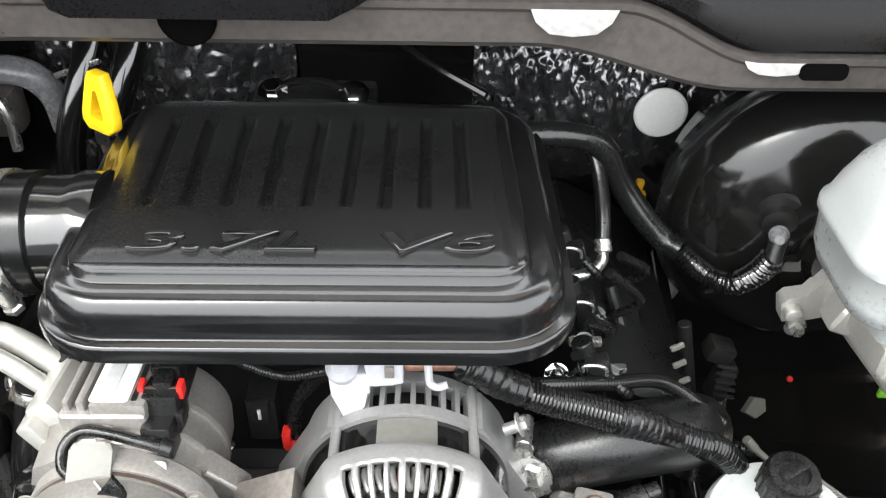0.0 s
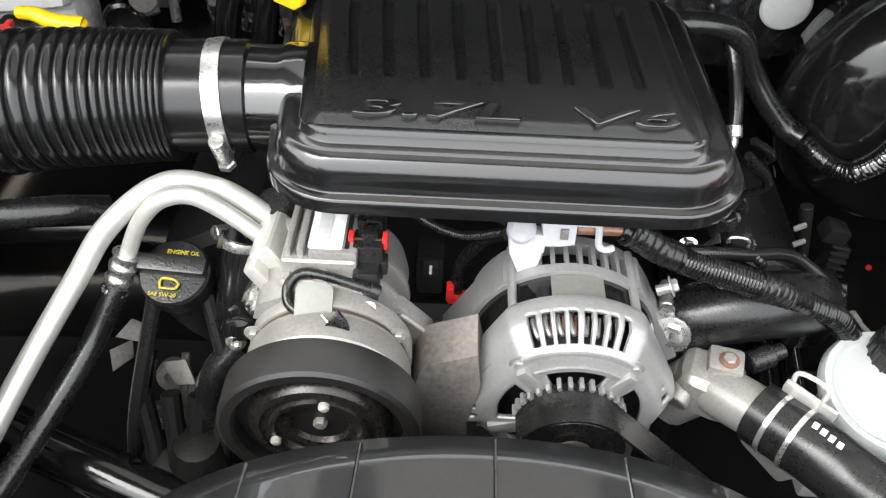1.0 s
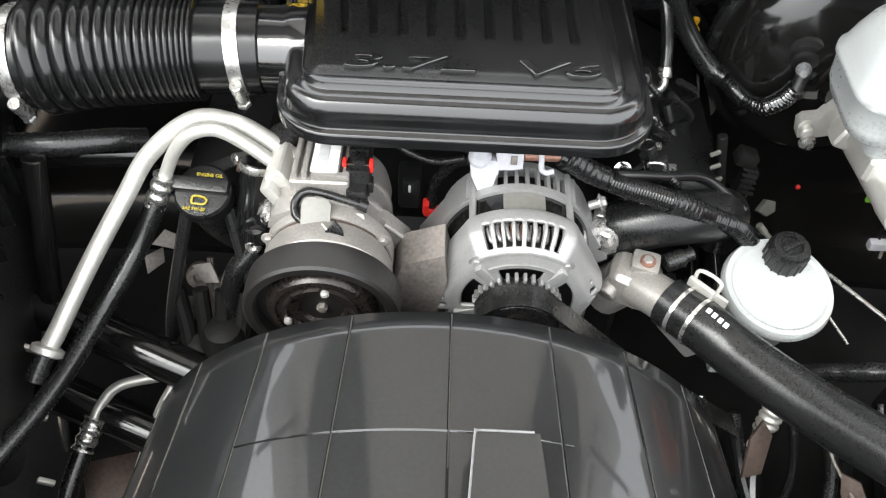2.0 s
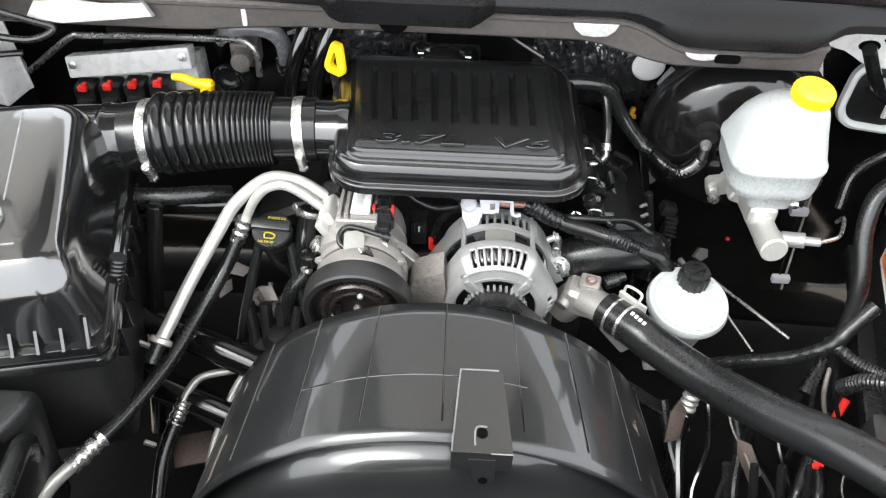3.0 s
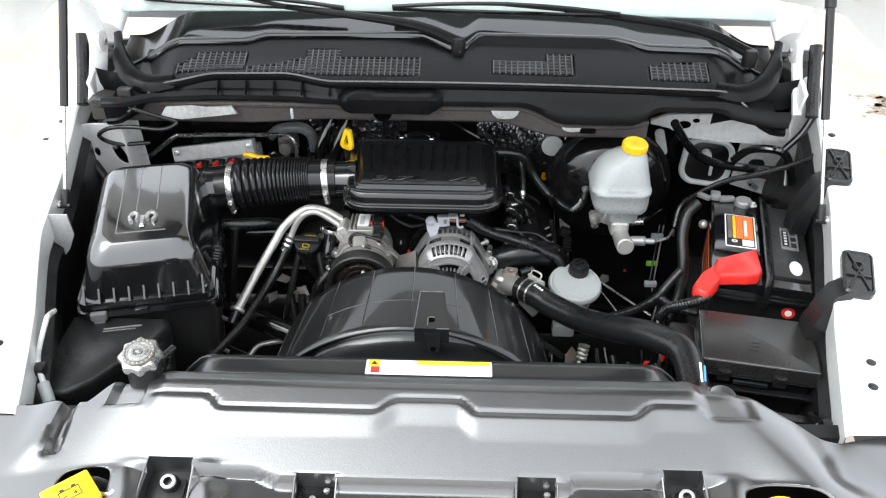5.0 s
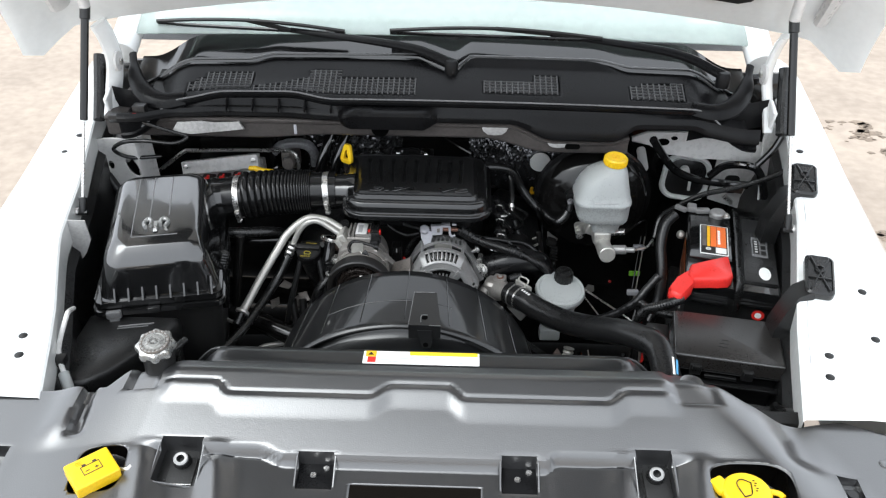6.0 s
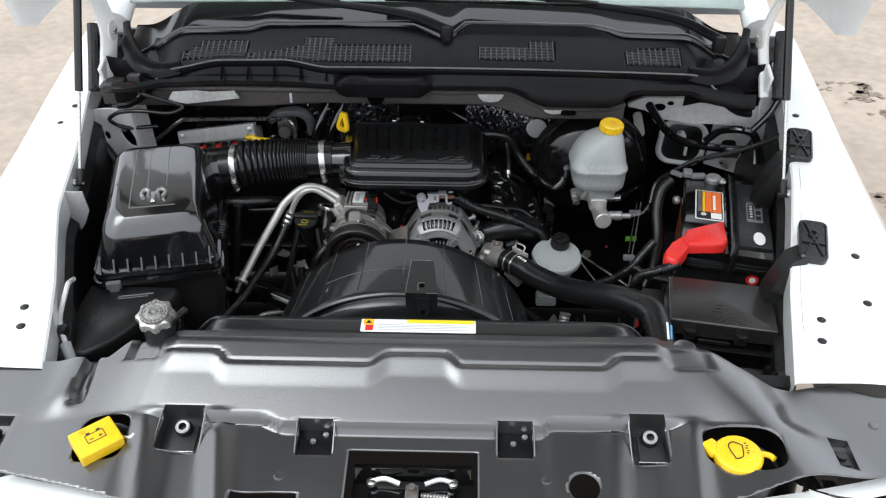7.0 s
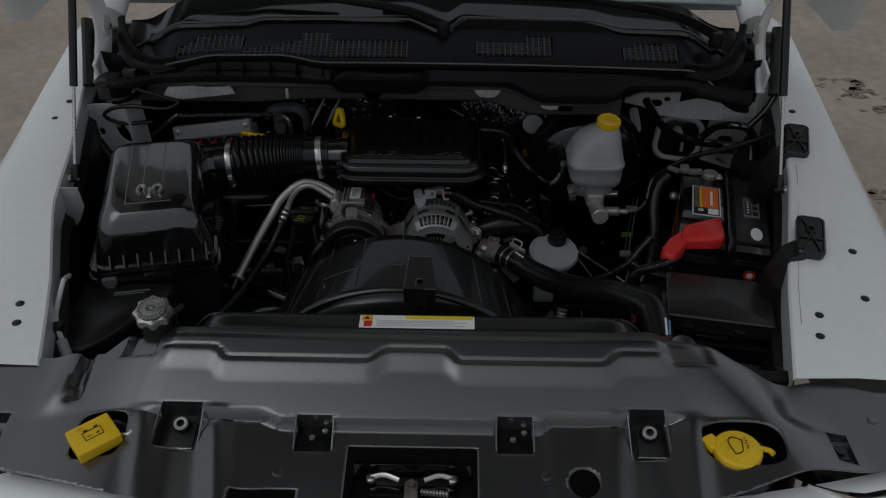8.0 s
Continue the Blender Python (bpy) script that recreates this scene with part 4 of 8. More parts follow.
thicken(part("barrel", sheet(lambda u, v: barrel(0.40 + 0.187 * v, radians(-100 + 200 * u)), 80, 10), SHROUD, FAN), 0.004)
for deg in (-64, -47, -30.5, -15, 1, 17, 31.5, 47, 64):
    part("rib", tube([barrel(0.425 + 0.04 * k, radians(deg)) for k in range(5)], 0.0012, 6, 4), BLACK_GLOSS, FAN)
part("cross_rib", tube([barrel(0.484, radians(-30.5 + 8.2 * k)) for k in range(7)], 0.0010, 6, 4), BLACK_GLOSS, FAN)


def face(u, v):
    """From the barrel's front edge forwards to the top rail."""
    a = radians(-100 + 200 * u)
    p = barrel(0.425, a, -0.005)
    x1 = -0.47 + 0.94 * u
    q1 = Vector((x1, 0.244, 1.098 - 0.10 * step(abs(x1), 0.36, 0.47)))
    r = p.lerp(q1, v)
    r.z -= (0.055 + 0.042 * step(abs(u - 0.5), 0.10, 0.34)) * math.sin(math.pi * v ** 0.7) ** 0.8
    return r


thicken(part("front_face", sheet(face, 80, 24), SHROUD, FAN), 0.004)
def rail(k):
    x = -0.42 + 0.845 * k / 40
    d = 0.075 * step(abs(x - 0.002), 0.34, 0.425) ** 1.3
    return [(x, y + 0.3 * d, z - d) for y, z in ((0.186, 1.075), (0.188, 1.108), (0.194, 1.1125), (0.205, 1.1128), (0.222, 1.1125), (0.232, 1.111), (0.240, 1.107), (0.246, 1.100), (0.250, 1.090), (0.250, 1.075))]


part("top_rail", loft([rail(k) for k in range(41)]), SHROUD, FAN, "smooth black top rail", sharp=60)
part("bracket", loft([[(-0.0335, 0.372, z0), (0.0285, 0.372, z0), (0.018, 0.468, z1), (-0.027, 0.468, z1)] for z0, z1 in ((1.030, 1.050), (1.0605, 1.0690), (1.0620, 1.0705))]), SHROUD, FAN, "flat plastic bracket with a round hole", sharp=20)
part("bracket_hole", lathe([(0.0060, 0), (0.0058, 0.0012), (0, 0.0012)], 18, at(-0.003, 0.394, 1.0636, 5)), HOLE, FAN, "dark hole")
part("hole_lip", tube([(-0.010, 0.380, 1.0632), (-0.010, 0.396, 1.0648), (-0.007, 0.401, 1.0652), (0.002, 0.401, 1.0652)], 0.0010, 6, 6), TRIM_AND_GLINT, FAN)
# Thin pale rims draw the highlights on the bracket's edges.
part("bracket_edge", tube([(-0.0335, 0.373, 1.0622), (-0.0275, 0.461, 1.0704), (-0.0265, 0.467, 1.0710), (-0.0235, 0.4685, 1.0710), (0.014, 0.4685, 1.0710)], 0.0009, 6, 3), TRIM_AND_GLINT, FAN)
part("front_edge", rod((0.006, 0.3715, 1.0622), (0.0285, 0.3715, 1.0622), 0.0008), TRIM_AND_GLINT, FAN)
part("bracket_tongue", loft([[(-0.0165, y, 1.050), (0.0115, y, 1.050), (0.0125, y - 0.004, 1.020), (0.009, y - 0.005, 1.012), (-0.006, y - 0.005, 1.012), (-0.0105, y - 0.004, 1.022)] for y in (0.371, 0.378)]), SHROUD, FAN, sharp=20)
part("tongue_hole", lathe([(0.0052, 0), (0.005, 0.001), (0, 0.001)], 16, at(0.0, 0.3668, 1.019, 84)), HOLE, FAN, "dark hole")


# ---- engine ----
ENGINE = thing("engine", "dark engine block and valve covers deep in the bay", "engine", (0, 0.9, 0.7))
part("block", rbox(0.42, 0.34, 0.30, 0.03, 3, at(-0.03, 1.0, 0.72)), BLACK_MATT, ENGINE)
part("front_cover", rbox(0.30, 0.06, 0.26, 0.02, 3, at(-0.03, 0.80, 0.74)), CAST_DARK, ENGINE, "stained cast front cover")
for s in (-1, 1):
    part("valve_cover", rbox(0.13, 0.30, 0.09, 0.025, 3, at(-0.04 + s * 0.24, 1.01, 0.885, 0, s * 28)), BLACK_SATIN, ENGINE)
part("intake_manifold", rbox(0.28, 0.20, 0.08, 0.03, 3, at(-0.04, 0.955, 1.02)), BLACK_SATIN, ENGINE)
part("flank_cover", loft([[(x - 0.25 * d, y + d, z - 0.15 * d + lift) for x, y, z in ((0.150, 0.965, 0.960), (0.205, 0.962, 0.962), (0.224, 0.950, 0.950), (0.238, 0.930, 0.905), (0.252, 0.912, 0.865), (0.258, 0.905, 0.780), (0.18, 0.905, 0.76), (0.165, 0.915, 0.89))] for d, lift in ((0.004, -0.006), (0.0, 0.0), (0.06, 0.006), (0.16, 0.0))]), BLACK_SATIN, ENGINE, "smooth black flank cover", sharp=70)
part("flank_ridge", tube([(0.198, 0.955, 0.958), (0.212, 0.935, 0.920), (0.222, 0.915, 0.880), (0.224, 0.902, 0.80)], 0.006, 10, 8), BLACK_SATIN, ENGINE)

# engine cover
COVER = thing("engine_cover", "satin black plastic engine cover with raised lettering and grooves", "engine cover", (-0.042, 0.885, 1.08))


def cover_widen(x, y):
    """The left side flares towards the back."""
    return 0.020 * step(-x, -0.02, 0.18) * step(y, 0.78, 1.02)


def cover_bow(x, y):
    """The rear edge bows backwards in the middle."""
    return 0.014 * step(y, 0.93, 1.03) * max(0.0, 1 - ((x + 0.045) / 0.17) ** 2)


def ring(inset, z, slope=-0.135, r=0.056):
    x0, x1, y0, y1 = -0.212 + inset * 0.6, 0.133 - inset * 0.75, 0.735 + inset * 0.66, 1.045 - inset * 0.6
    pts = rrect(x0, x1, y0, y1, max(0.012, r - inset * 0.7), 8)
    return [(x - cover_widen(x, y), y + cover_bow(x, y), z + slope * (y - 0.76)) for x, y in pts]


rings = [ring(0.004, 1.0765, -0.03), ring(0, 1.078, -0.03), ring(0, 1.0870, -0.03), ring(0.0012, 1.0895, -0.03), ring(0.0035, 1.0902, -0.035), ring(0.0100, 1.0905, -0.04), ring(0.0112, 1.0915, -0.045), ring(0.0120, 1.0985, -0.055)]
for k in range(1, 9):
    a = math.pi / 2 * k / 8
    rings.append(ring(0.0120 + 0.0185 * (1 - math.cos(a)), 1.0985 + 0.0192 * math.sin(a), -0.055 - 0.035 * k / 8))
rings += [ring(0.0415, 1.1182, -0.092), ring(0.0426, 1.1188, -0.094), ring(0.0438, 1.1252, -0.096), ring(0.0455, 1.1272, -0.098), ring(0.050, 1.1279, -0.10), ring(0.058, 1.128, -0.10)]
part("shell", loft(rings, cap1=False), LID, COVER, "glossy black stepped shell", sharp=50)


def cover_top(u, v):
    x, y = -0.1785 + 0.2695 * u, 0.772 + 0.239 * v
    z = 1.128 - 0.10 * (y - 0.76)
    z += 0.003 * step(v, 0, 0.05) * step(1 - v, 0, 0.05) * step(u, 0, 0.04) * step(1 - u, 0, 0.04)
    if 0.27 < v < 0.90:
        g = (x + 0.150) / 0.0262
        k = abs(g - round(g))
        z -= 0.0055 * step(k, 0.20, 0.10) * step(v, 0.27, 0.31) * step(v, 0.88, 0.83) * step(x, -0.168, -0.164) * step(x, 0.085, 0.075)
    return (x - cover_widen(x, y), y + cover_bow(x, y), z)


part("top", sheet(cover_top, 190, 60), COVER_TOP, COVER, "satin black top with parallel grooves", sharp=50)
for word, x0, w in (("3.7L", -0.151, 2.22), ("V6", -0.001, 2.25)):
    part("lettering", lettering(word, 0.031, 0.0017, at(x0, 0.781, 1.1295, -5.7) @ Matrix.Diagonal((w, 0.95, 1, 1)), 0.18), BLACK_GLOSS, COVER, "raised moulded characters")
part("neck", lathe([(0.045, -0.01), (0.045, 0.006), (0.042, 0.012), (0.0415, 0.075)], 36, at(-0.20, 0.862, 1.082, 0, -90)), BLACK_GLOSS, COVER, "round intake neck")

# intake hose
HOSE_A, HOSE_B = Vector((-0.500, 0.846, 1.064)), Vector((-0.236, 0.862, 1.083))
INTAKE = thing("intake_hose", "ribbed black rubber intake hose with two bright clamps", "hose", (-0.4, 0.86, 1.06))


def bellows(s):
    """Coarse rings first, then fine ones, then a smooth cuff."""
    if s < 0.17:
        return 0.92
    if s > 0.78:
        return 0.82
    t = (s - 0.17) / 0.61
    n = 9 * t + 9 * t ** 3
    return (1.05 - 0.12 * t) + (0.13 - 0.075 * t) * (abs(math.sin(math.pi * n)) ** 0.6 - 0.7)


part("bellows", tube([HOSE_A, HOSE_A.lerp(HOSE_B, 0.33) + Vector((0, 0.003, 0.004)), HOSE_A.lerp(HOSE_B, 0.66) + Vector((0, 0.002, 0.004)), HOSE_B], 0.054, 40, 150, bellows), BELLOWS, INTAKE, sharp=60)


def hose_clamp(centre, r, d, parent, w=0.009, turn=0):
    c, d = Vector(centre), Vector(d).normalized()
    m = along(c, c + d)
    cl = part("clamp", lathe([(r, -w), (r + 0.0012, -w), (r + 0.0015, -w * 0.6), (r + 0.0015, w * 0.6), (r + 0.0012, w), (r, w)], 40, m, caps=False), STEEL, parent, "bright worm-drive clamp")
    a = radians(turn)
    off = m.to_3x3() @ Vector((math.cos(a), math.sin(a), 0))
    tang = m.to_3x3() @ Vector((-math.sin(a), math.cos(a), 0))
    p = c + off * (r + 0.005)
    sub = part("screw_housing", joined(rod(p - tang * 0.014, p + tang * 0.014, 0.0062, 12), moved(lathe([(0.006, 0), (0.0075, 0.002), (0.0075, 0.007), (0.003, 0.008)], 6), along(p + tang * 0.014, p + tang * 0.03))), STEEL, cl)
    return cl


axis = HOSE_B - HOSE_A
hose_clamp(HOSE_A.lerp(HOSE_B, 0.12) + Vector((0, 0.001, 0.002)), 0.0500, axis, INTAKE, 0.0062, 205)
hose_clamp(HOSE_A.lerp(HOSE_B, 0.915) + Vector((0, 0.0, 0.001)), 0.0445, axis, INTAKE, 0.0066, 200)
part("blue_mark", prism(rrect(-0.0025, 0.0025, -0.0035, 0.0035, 0.0012), 0, 0.0008, 0, at(-0.452, 0.817, 1.108, 38)), BLUE, INTAKE, "small blue paint mark")

# air filter box
BOXM = at(-0.597, 0.668, 0, 0, 0, 12.4)
BOX = thing("air_filter_box", "glossy black air filter box with ribbed flange and chrome emblem", "air filter box", (-0.597, 0.668, 0.85))


def bsec(x0, x1, y0, y1, zf, zb, r):
    return [(x, y, zf + (zb - zf) * (y + 0.18) / 0.36) for x, y in rrect(x0, x1, y0, y1, r, 6)]


lid = loft([bsec(-0.119, 0.121, -0.181, 0.176, 1.030, 1.030, 0.03), bsec(-0.116, 0.119, -0.179, 0.173, 1.036, 1.036, 0.03), bsec(-0.109, 0.113, -0.176, 0.160, 1.068, 1.072, 0.034), bsec(-0.104, 0.108, -0.173, 0.148, 1.088, 1.106, 0.036), bsec(-0.101, 0.105, -0.1715, 0.138, 1.098, 1.132, 0.036), bsec(-0.099, 0.103, -0.1695, 0.132, 1.103, 1.142, 0.036), bsec(-0.090, 0.098, -0.161, 0.122, 1.117, 1.156, 0.034), bsec(-0.081, 0.093, -0.152, 0.114, 1.129, 1.163, 0.032), bsec(-0.076, 0.088, -0.145, 0.109, 1.134, 1.1655, 0.03), bsec(-0.070, 0.081, -0.134, 0.103, 1.1362, 1.1668, 0.026), bsec(-0.061, 0.071, -0.118, 0.096, 1.1376, 1.1672, 0.024)])
part("lid", moved(lid, BOXM), BOX_LID, BOX, "glossy black domed lid", sharp=60)
part("flange", moved(joined(prism(rrect(-0.128, 0.128, -0.192, 0.185, 0.02), 1.016, 1.030, 0.003), prism(rrect(-0.132, 0.132, -0.197, 0.19, 0.02), 1.000, 1.012, 0.003)), BOXM), BLACK_GLOSS, BOX)
part("tray", moved(loft([bsec(-0.11, 0.11, -0.165, 0.165, 0.80, 0.80, 0.02), bsec(-0.118, 0.118, -0.178, 0.176, 0.93, 0.93, 0.02), bsec(-0.122, 0.122, -0.184, 0.18, 1.0, 1.0, 0.02)]), BOXM), BLACK_MATT, BOX, "matt black lower tray")
for k in range(9):
    x = -0.112 + 0.0275 * k
    part("flange_rib", moved(prism([(0, 0), (0.012, 0), (0.026, 0.03), (0.022, 0.03)], -0.0018, 0.0018, 0, at(x, -0.194, 1.030, 90, 0, 90)), BOXM), BLACK_GLOSS, BOX)
for k in range(7):
    part("side_rib", moved(rbox(0.014, 0.003, 0.05, 0.001, m=at(0.128, -0.15 + 0.045 * k, 0.985)), BOXM), BLACK_GLOSS, BOX)
part("front_clip", moved(joined(rbox(0.03, 0.012, 0.016, 0.003, m=at(-0.09, -0.2, 1.006)), rbox(0.02, 0.008, 0.03, 0.002, m=at(-0.09, -0.202, 0.985))), BOXM), TRIM_AND_GLINT, BOX, "pale clip")
part("front_clip", moved(rbox(0.025, 0.012, 0.012, 0.003, m=at(-0.01, -0.2, 1.01)), BOXM), BLACK_GLOSS, BOX)


def lid_z(y):
    return 1.1365 + 0.030 * (y + 0.18) / 0.36


def lid_line(x0, y0, x1, y1, w=0.0019):
    return tube([(x0, y0, lid_z(y0) + 0.0002), (x1, y1, lid_z(y1) + 0.0002)], w, 8, 2)


# Lid ridges are coloured pale, imitating the light they catch.
for x, y in ((-0.041, -0.126), (-0.009, -0.060), (0.030, -0.058)):
    part("groove_line", moved(lid_line(x, y, x, 0.095, 0.0014), BOXM), TRIM_AND_GLINT, BOX)
part("frame_line", moved(lid_line(-0.041, -0.126, 0.050, -0.126, 0.0014), BOXM), TRIM_AND_GLINT, BOX)
emb = joined(tube([(-0.026, -0.062, lid_z(-0.03) + 0.003), (-0.032, -0.046, lid_z(-0.05) + 0.004), (-0.022, -0.036, lid_z(-0.04) + 0.005), (-0.012, -0.044, lid_z(-0.04) + 0.005), (-0.013, -0.058, lid_z(-0.03) + 0.003)], 0.0052, 10, 6),
             tube([(0.026, -0.062, lid_z(-0.03) + 0.003), (0.032, -0.046, lid_z(-0.05) + 0.004), (0.022, -0.036, lid_z(-0.04) + 0.005), (0.012, -0.044, lid_z(-0.04) + 0.005), (0.013, -0.058, lid_z(-0.03) + 0.003)], 0.0052, 10, 6),
             loft([[(-0.010, -0.040, lid_z(-0.04)), (0.010, -0.040, lid_z(-0.04)), (0.006, -0.074, lid_z(-0.04)), (-0.006, -0.074, lid_z(-0.04))], [(-0.006, -0.044, lid_z(-0.04) + 0.006), (0.006, -0.044, lid_z(-0.04) + 0.006), (0.003, -0.070, lid_z(-0.04) + 0.005), (-0.003, -0.070, lid_z(-0.04) + 0.005)]]))
part("emblem", moved(moved(emb, Matrix.Translation((0.006, -0.091, lid_z(-0.089))) @ Matrix.Diagonal((0.76, 1.12, 1.0, 1)) @ Matrix.Translation((0, 0.052, -lid_z(-0.05)))), BOXM), CAP_METAL, BOX, "small chrome emblem")
part("outlet", lathe([(0.050, -0.055), (0.049, 0.0), (0.0515, 0.004), (0.0515, 0.01), (0.049, 0.014), (0.049, 0.05)], 36, along(HOSE_A - axis.normalized() * 0.03, HOSE_A)), BLACK_GLOSS, BOX, "round outlet neck")
part("snorkel", tube([(-0.58, 0.79, 0.990), (-0.53, 0.80, 0.994), (-0.481, 0.80, 0.997), (-0.44, 0.805, 0.996), (-0.40, 0.82, 0.990), (-0.37, 0.84, 0.975)], 0.0125, 14, 8, flat=0.8), BLACK_RUBBER, BOX)
part("drain_hose", corrugated([(-0.452, 0.63, 1.050), (-0.466, 0.62, 1.000), (-0.478, 0.62, 0.94), (-0.490, 0.615, 0.86)], 0.0115, 30, 0.14), BELLOWS, BOX, "ribbed black drain hose")


# ---- compressor ----
AC = thing("compressor", "cast aluminium air-conditioning compressor with a black belt pulley", "compressor", (-0.163, 0.73, 0.9))
ACX, ACZ = -0.163, 0.955
back = at(ACX, 0, ACZ, -90)


def y_lathe(x, z, profile, seg=40):
    """Turns (radius, y) pairs about an axis along y."""
    return lathe(profile, seg, Matrix(((1, 0, 0, x), (0, 0, 1, 0), (0, 1, 0, z), (0, 0, 0, 1))))


part("housing", y_lathe(ACX, ACZ, [(0.030, 0.672), (0.058, 0.676), (0.060, 0.684), (0.060, 0.702), (0.057, 0.706), (0.054, 0.712), (0.054, 0.80), (0.050, 0.815), (0.02, 0.82)]), STAINED_ALU, AC, "cast aluminium housing")
part("front_lip", y_lathe(ACX, ACZ, [(0.050, 0.674), (0.0600, 0.675), (0.0620, 0.678), (0.0620, 0.697), (0.0605, 0.6995), (0.054, 0.700)], 56), STAINED_ALU, AC)
part("stained_joint", y_lathe(ACX, ACZ, [(0.054, 0.6985), (0.0592, 0.699), (0.0592, 0.706), (0.054, 0.7065)], 48), BROWN, AC, "brown stained joint")
part("flange_ring", y_lathe(ACX, ACZ, [(0.054, 0.7055), (0.0610, 0.706), (0.0620, 0.709), (0.0615, 0.722), (0.0580, 0.726), (0.054, 0.727)], 56), STAINED_ALU, AC)
for deg in (-64, 58):
    a = radians(deg)
    part("flange_bolt", bolt(at(ACX + 0.0615 * math.sin(a), 0.706, ACZ + 0.0615 * math.cos(a), 90), 0.0048, 0.005), STAINED_ALU, AC)
part("manifold_block", rbox(0.056, 0.070, 0.042, 0.004, 3, at(-0.172, 0.770, 1.006, -4)), STAINED_ALU, AC)
part("front_shelf", rbox(0.064, 0.036, 0.052, 0.006, 3, at(-0.168, 0.735, 0.990, -16)), STAINED_ALU, AC)
part("shoulder", loft([[(-0.222, 0.720, 0.982), (-0.214, 0.716, 1.003), (-0.196, 0.716, 1.012), (-0.180, 0.716, 0.995), (-0.185, 0.716, 0.968)], [(-0.222, 0.745, 0.985), (-0.212, 0.745, 1.012), (-0.192, 0.745, 1.022), (-0.175, 0.745, 1.005), (-0.180, 0.745, 0.968)], [(-0.212, 0.785, 0.985), (-0.206, 0.785, 1.010), (-0.190, 0.785, 1.020), (-0.175, 0.785, 1.005), (-0.180, 0.785, 0.968)]]), STAINED_ALU, AC, sharp=60)
part("pipe_flange", joined(rbox(0.020, 0.050, 0.034, 0.005, 3, at(-0.2085, 0.768, 1.012, -4, -32)), rbox(0.012, 0.020, 0.030, 0.003, 2, at(-0.2150, 0.742, 1.008, -4, -32))), PALE_ALU, AC, "pale pipe flange")
for x, w in ((-0.1945, 0.0045), (-0.1855, 0.0055)):
    part("cast_rib", rbox(w, 0.058, 0.012, 0.002, m=at(x, 0.770, 1.0290, -4)), STAINED_ALU, AC)
part("label_pad", rbox(0.036, 0.062, 0.010, 0.0025, m=at(-0.1615, 0.770, 1.0290, -4)), STAINED_ALU, AC)
part("rating_plate", prism(rrect(-0.0125, 0.0125, -0.027, 0.027, 0.002), 0, 0.0008, 0, at(-0.1675, 0.770, 1.0341, -4)), WHITE_PRINT, AC, "white rating plate with small bars")
part("plate_patch", prism(rrect(-0.0050, 0.0050, -0.018, 0.018, 0.001), 0, 0.0005, 0, at(-0.170, 0.768, 1.0351, -4)), GREY_PRINT, AC)
part("plate_strip", prism(rrect(-0.0016, 0.0016, -0.024, 0.024, 0.0008), 0, 0.0006, 0, at(-0.1515, 0.768, 1.0343, -4)), BLACK_MATT, AC)
PLUG = part("plug", joined(rbox(0.020, 0.034, 0.034, 0.003, m=at(-0.1365, 0.784, 1.026)), rbox(0.023, 0.024, 0.032, 0.003, m=at(-0.1365, 0.756, 1.020, -6)), rbox(0.019, 0.020, 0.026, 0.002, m=at(-0.1370, 0.738, 1.010, -10)), rbox(0.012, 0.024, 0.008, 0.002, m=at(-0.1355, 0.766, 1.038))), BLACK_SATIN, AC, "black electrical plug")
for s in (-1, 1):
    part("red_lock", rbox(0.0040, 0.010, 0.011, 0.0015, m=at(-0.1368 + s * 0.0125, 0.757, 1.034)), RED, PLUG, "red locking tab")
    part("plug_ear", rbox(0.005, 0.012, 0.012, 0.0015, m=at(-0.1368 + s * 0.0125, 0.748, 1.018, -8)), BLACK_SATIN, PLUG)
part("lock_bridge", rbox(0.024, 0.002, 0.0015, 0.0005, m=at(-0.1358, 0.755, 1.0366)), BROWN, PLUG)
part("coil_lead", tube([(-0.1275, 0.724, 1.013), (-0.14, 0.725, 1.017), (-0.165, 0.729, 1.022), (-0.183, 0.730, 1.023), (-0.192, 0.722, 1.018), (-0.191, 0.711, 1.012), (-0.183, 0.704, 1.010)], 0.0040, 12, 8), BLACK_RUBBER, AC, "black coil lead")
part("lead_boot", rod((-0.126, 0.724, 1.0125), (-0.1335, 0.7245, 1.0155), 0.0054), BLACK_SATIN, AC)
part("coil_tab", prism(rrect(-0.0135, 0.0135, -0.019, 0.017, 0.005), -0.003, 0.004, 0.002, at(-0.1715, 0.707, 1.014, 38)), PALE_BRACKET, AC, "pale bracket")
part("tab_clip", prism(rrect(-0.011, 0.011, -0.010, 0.009, 0.003), 0, 0.004, 0.0012, at(-0.139, 0.7145, 1.001, 52)), STAINED_ALU, AC)
part("tab_recess", prism(rrect(-0.0060, 0.0060, -0.005, 0.004, 0.002), 0, 0.0012, 0, at(-0.139, 0.7145, 1.001, 52) @ at(0, 0, 0.0038)), CAST_DARK, AC)
part("dark_wedge", prism([(-0.014, -0.008), (0.016, -0.012), (0.010, 0.004), (0.004, 0.012), (-0.004, 0.002)], 0, 0.004, 0.001, at(-0.156, 0.690, 1.0145, 66)), BLACK_SATIN, AC)
part("wedge_edge", rod((-0.164, 0.694, 1.020), (-0.150, 0.682, 1.012), 0.0009), STEEL, AC)
part("boss", lathe([(0.0085, 0), (0.0085, 0.004), (0.0065, 0.0055), (0.0062, 0.009), (0.004, 0.011), (0, 0.011)], 18, at(-0.1690, 0.733, 1.013, 24)), STAINED_ALU, AC)
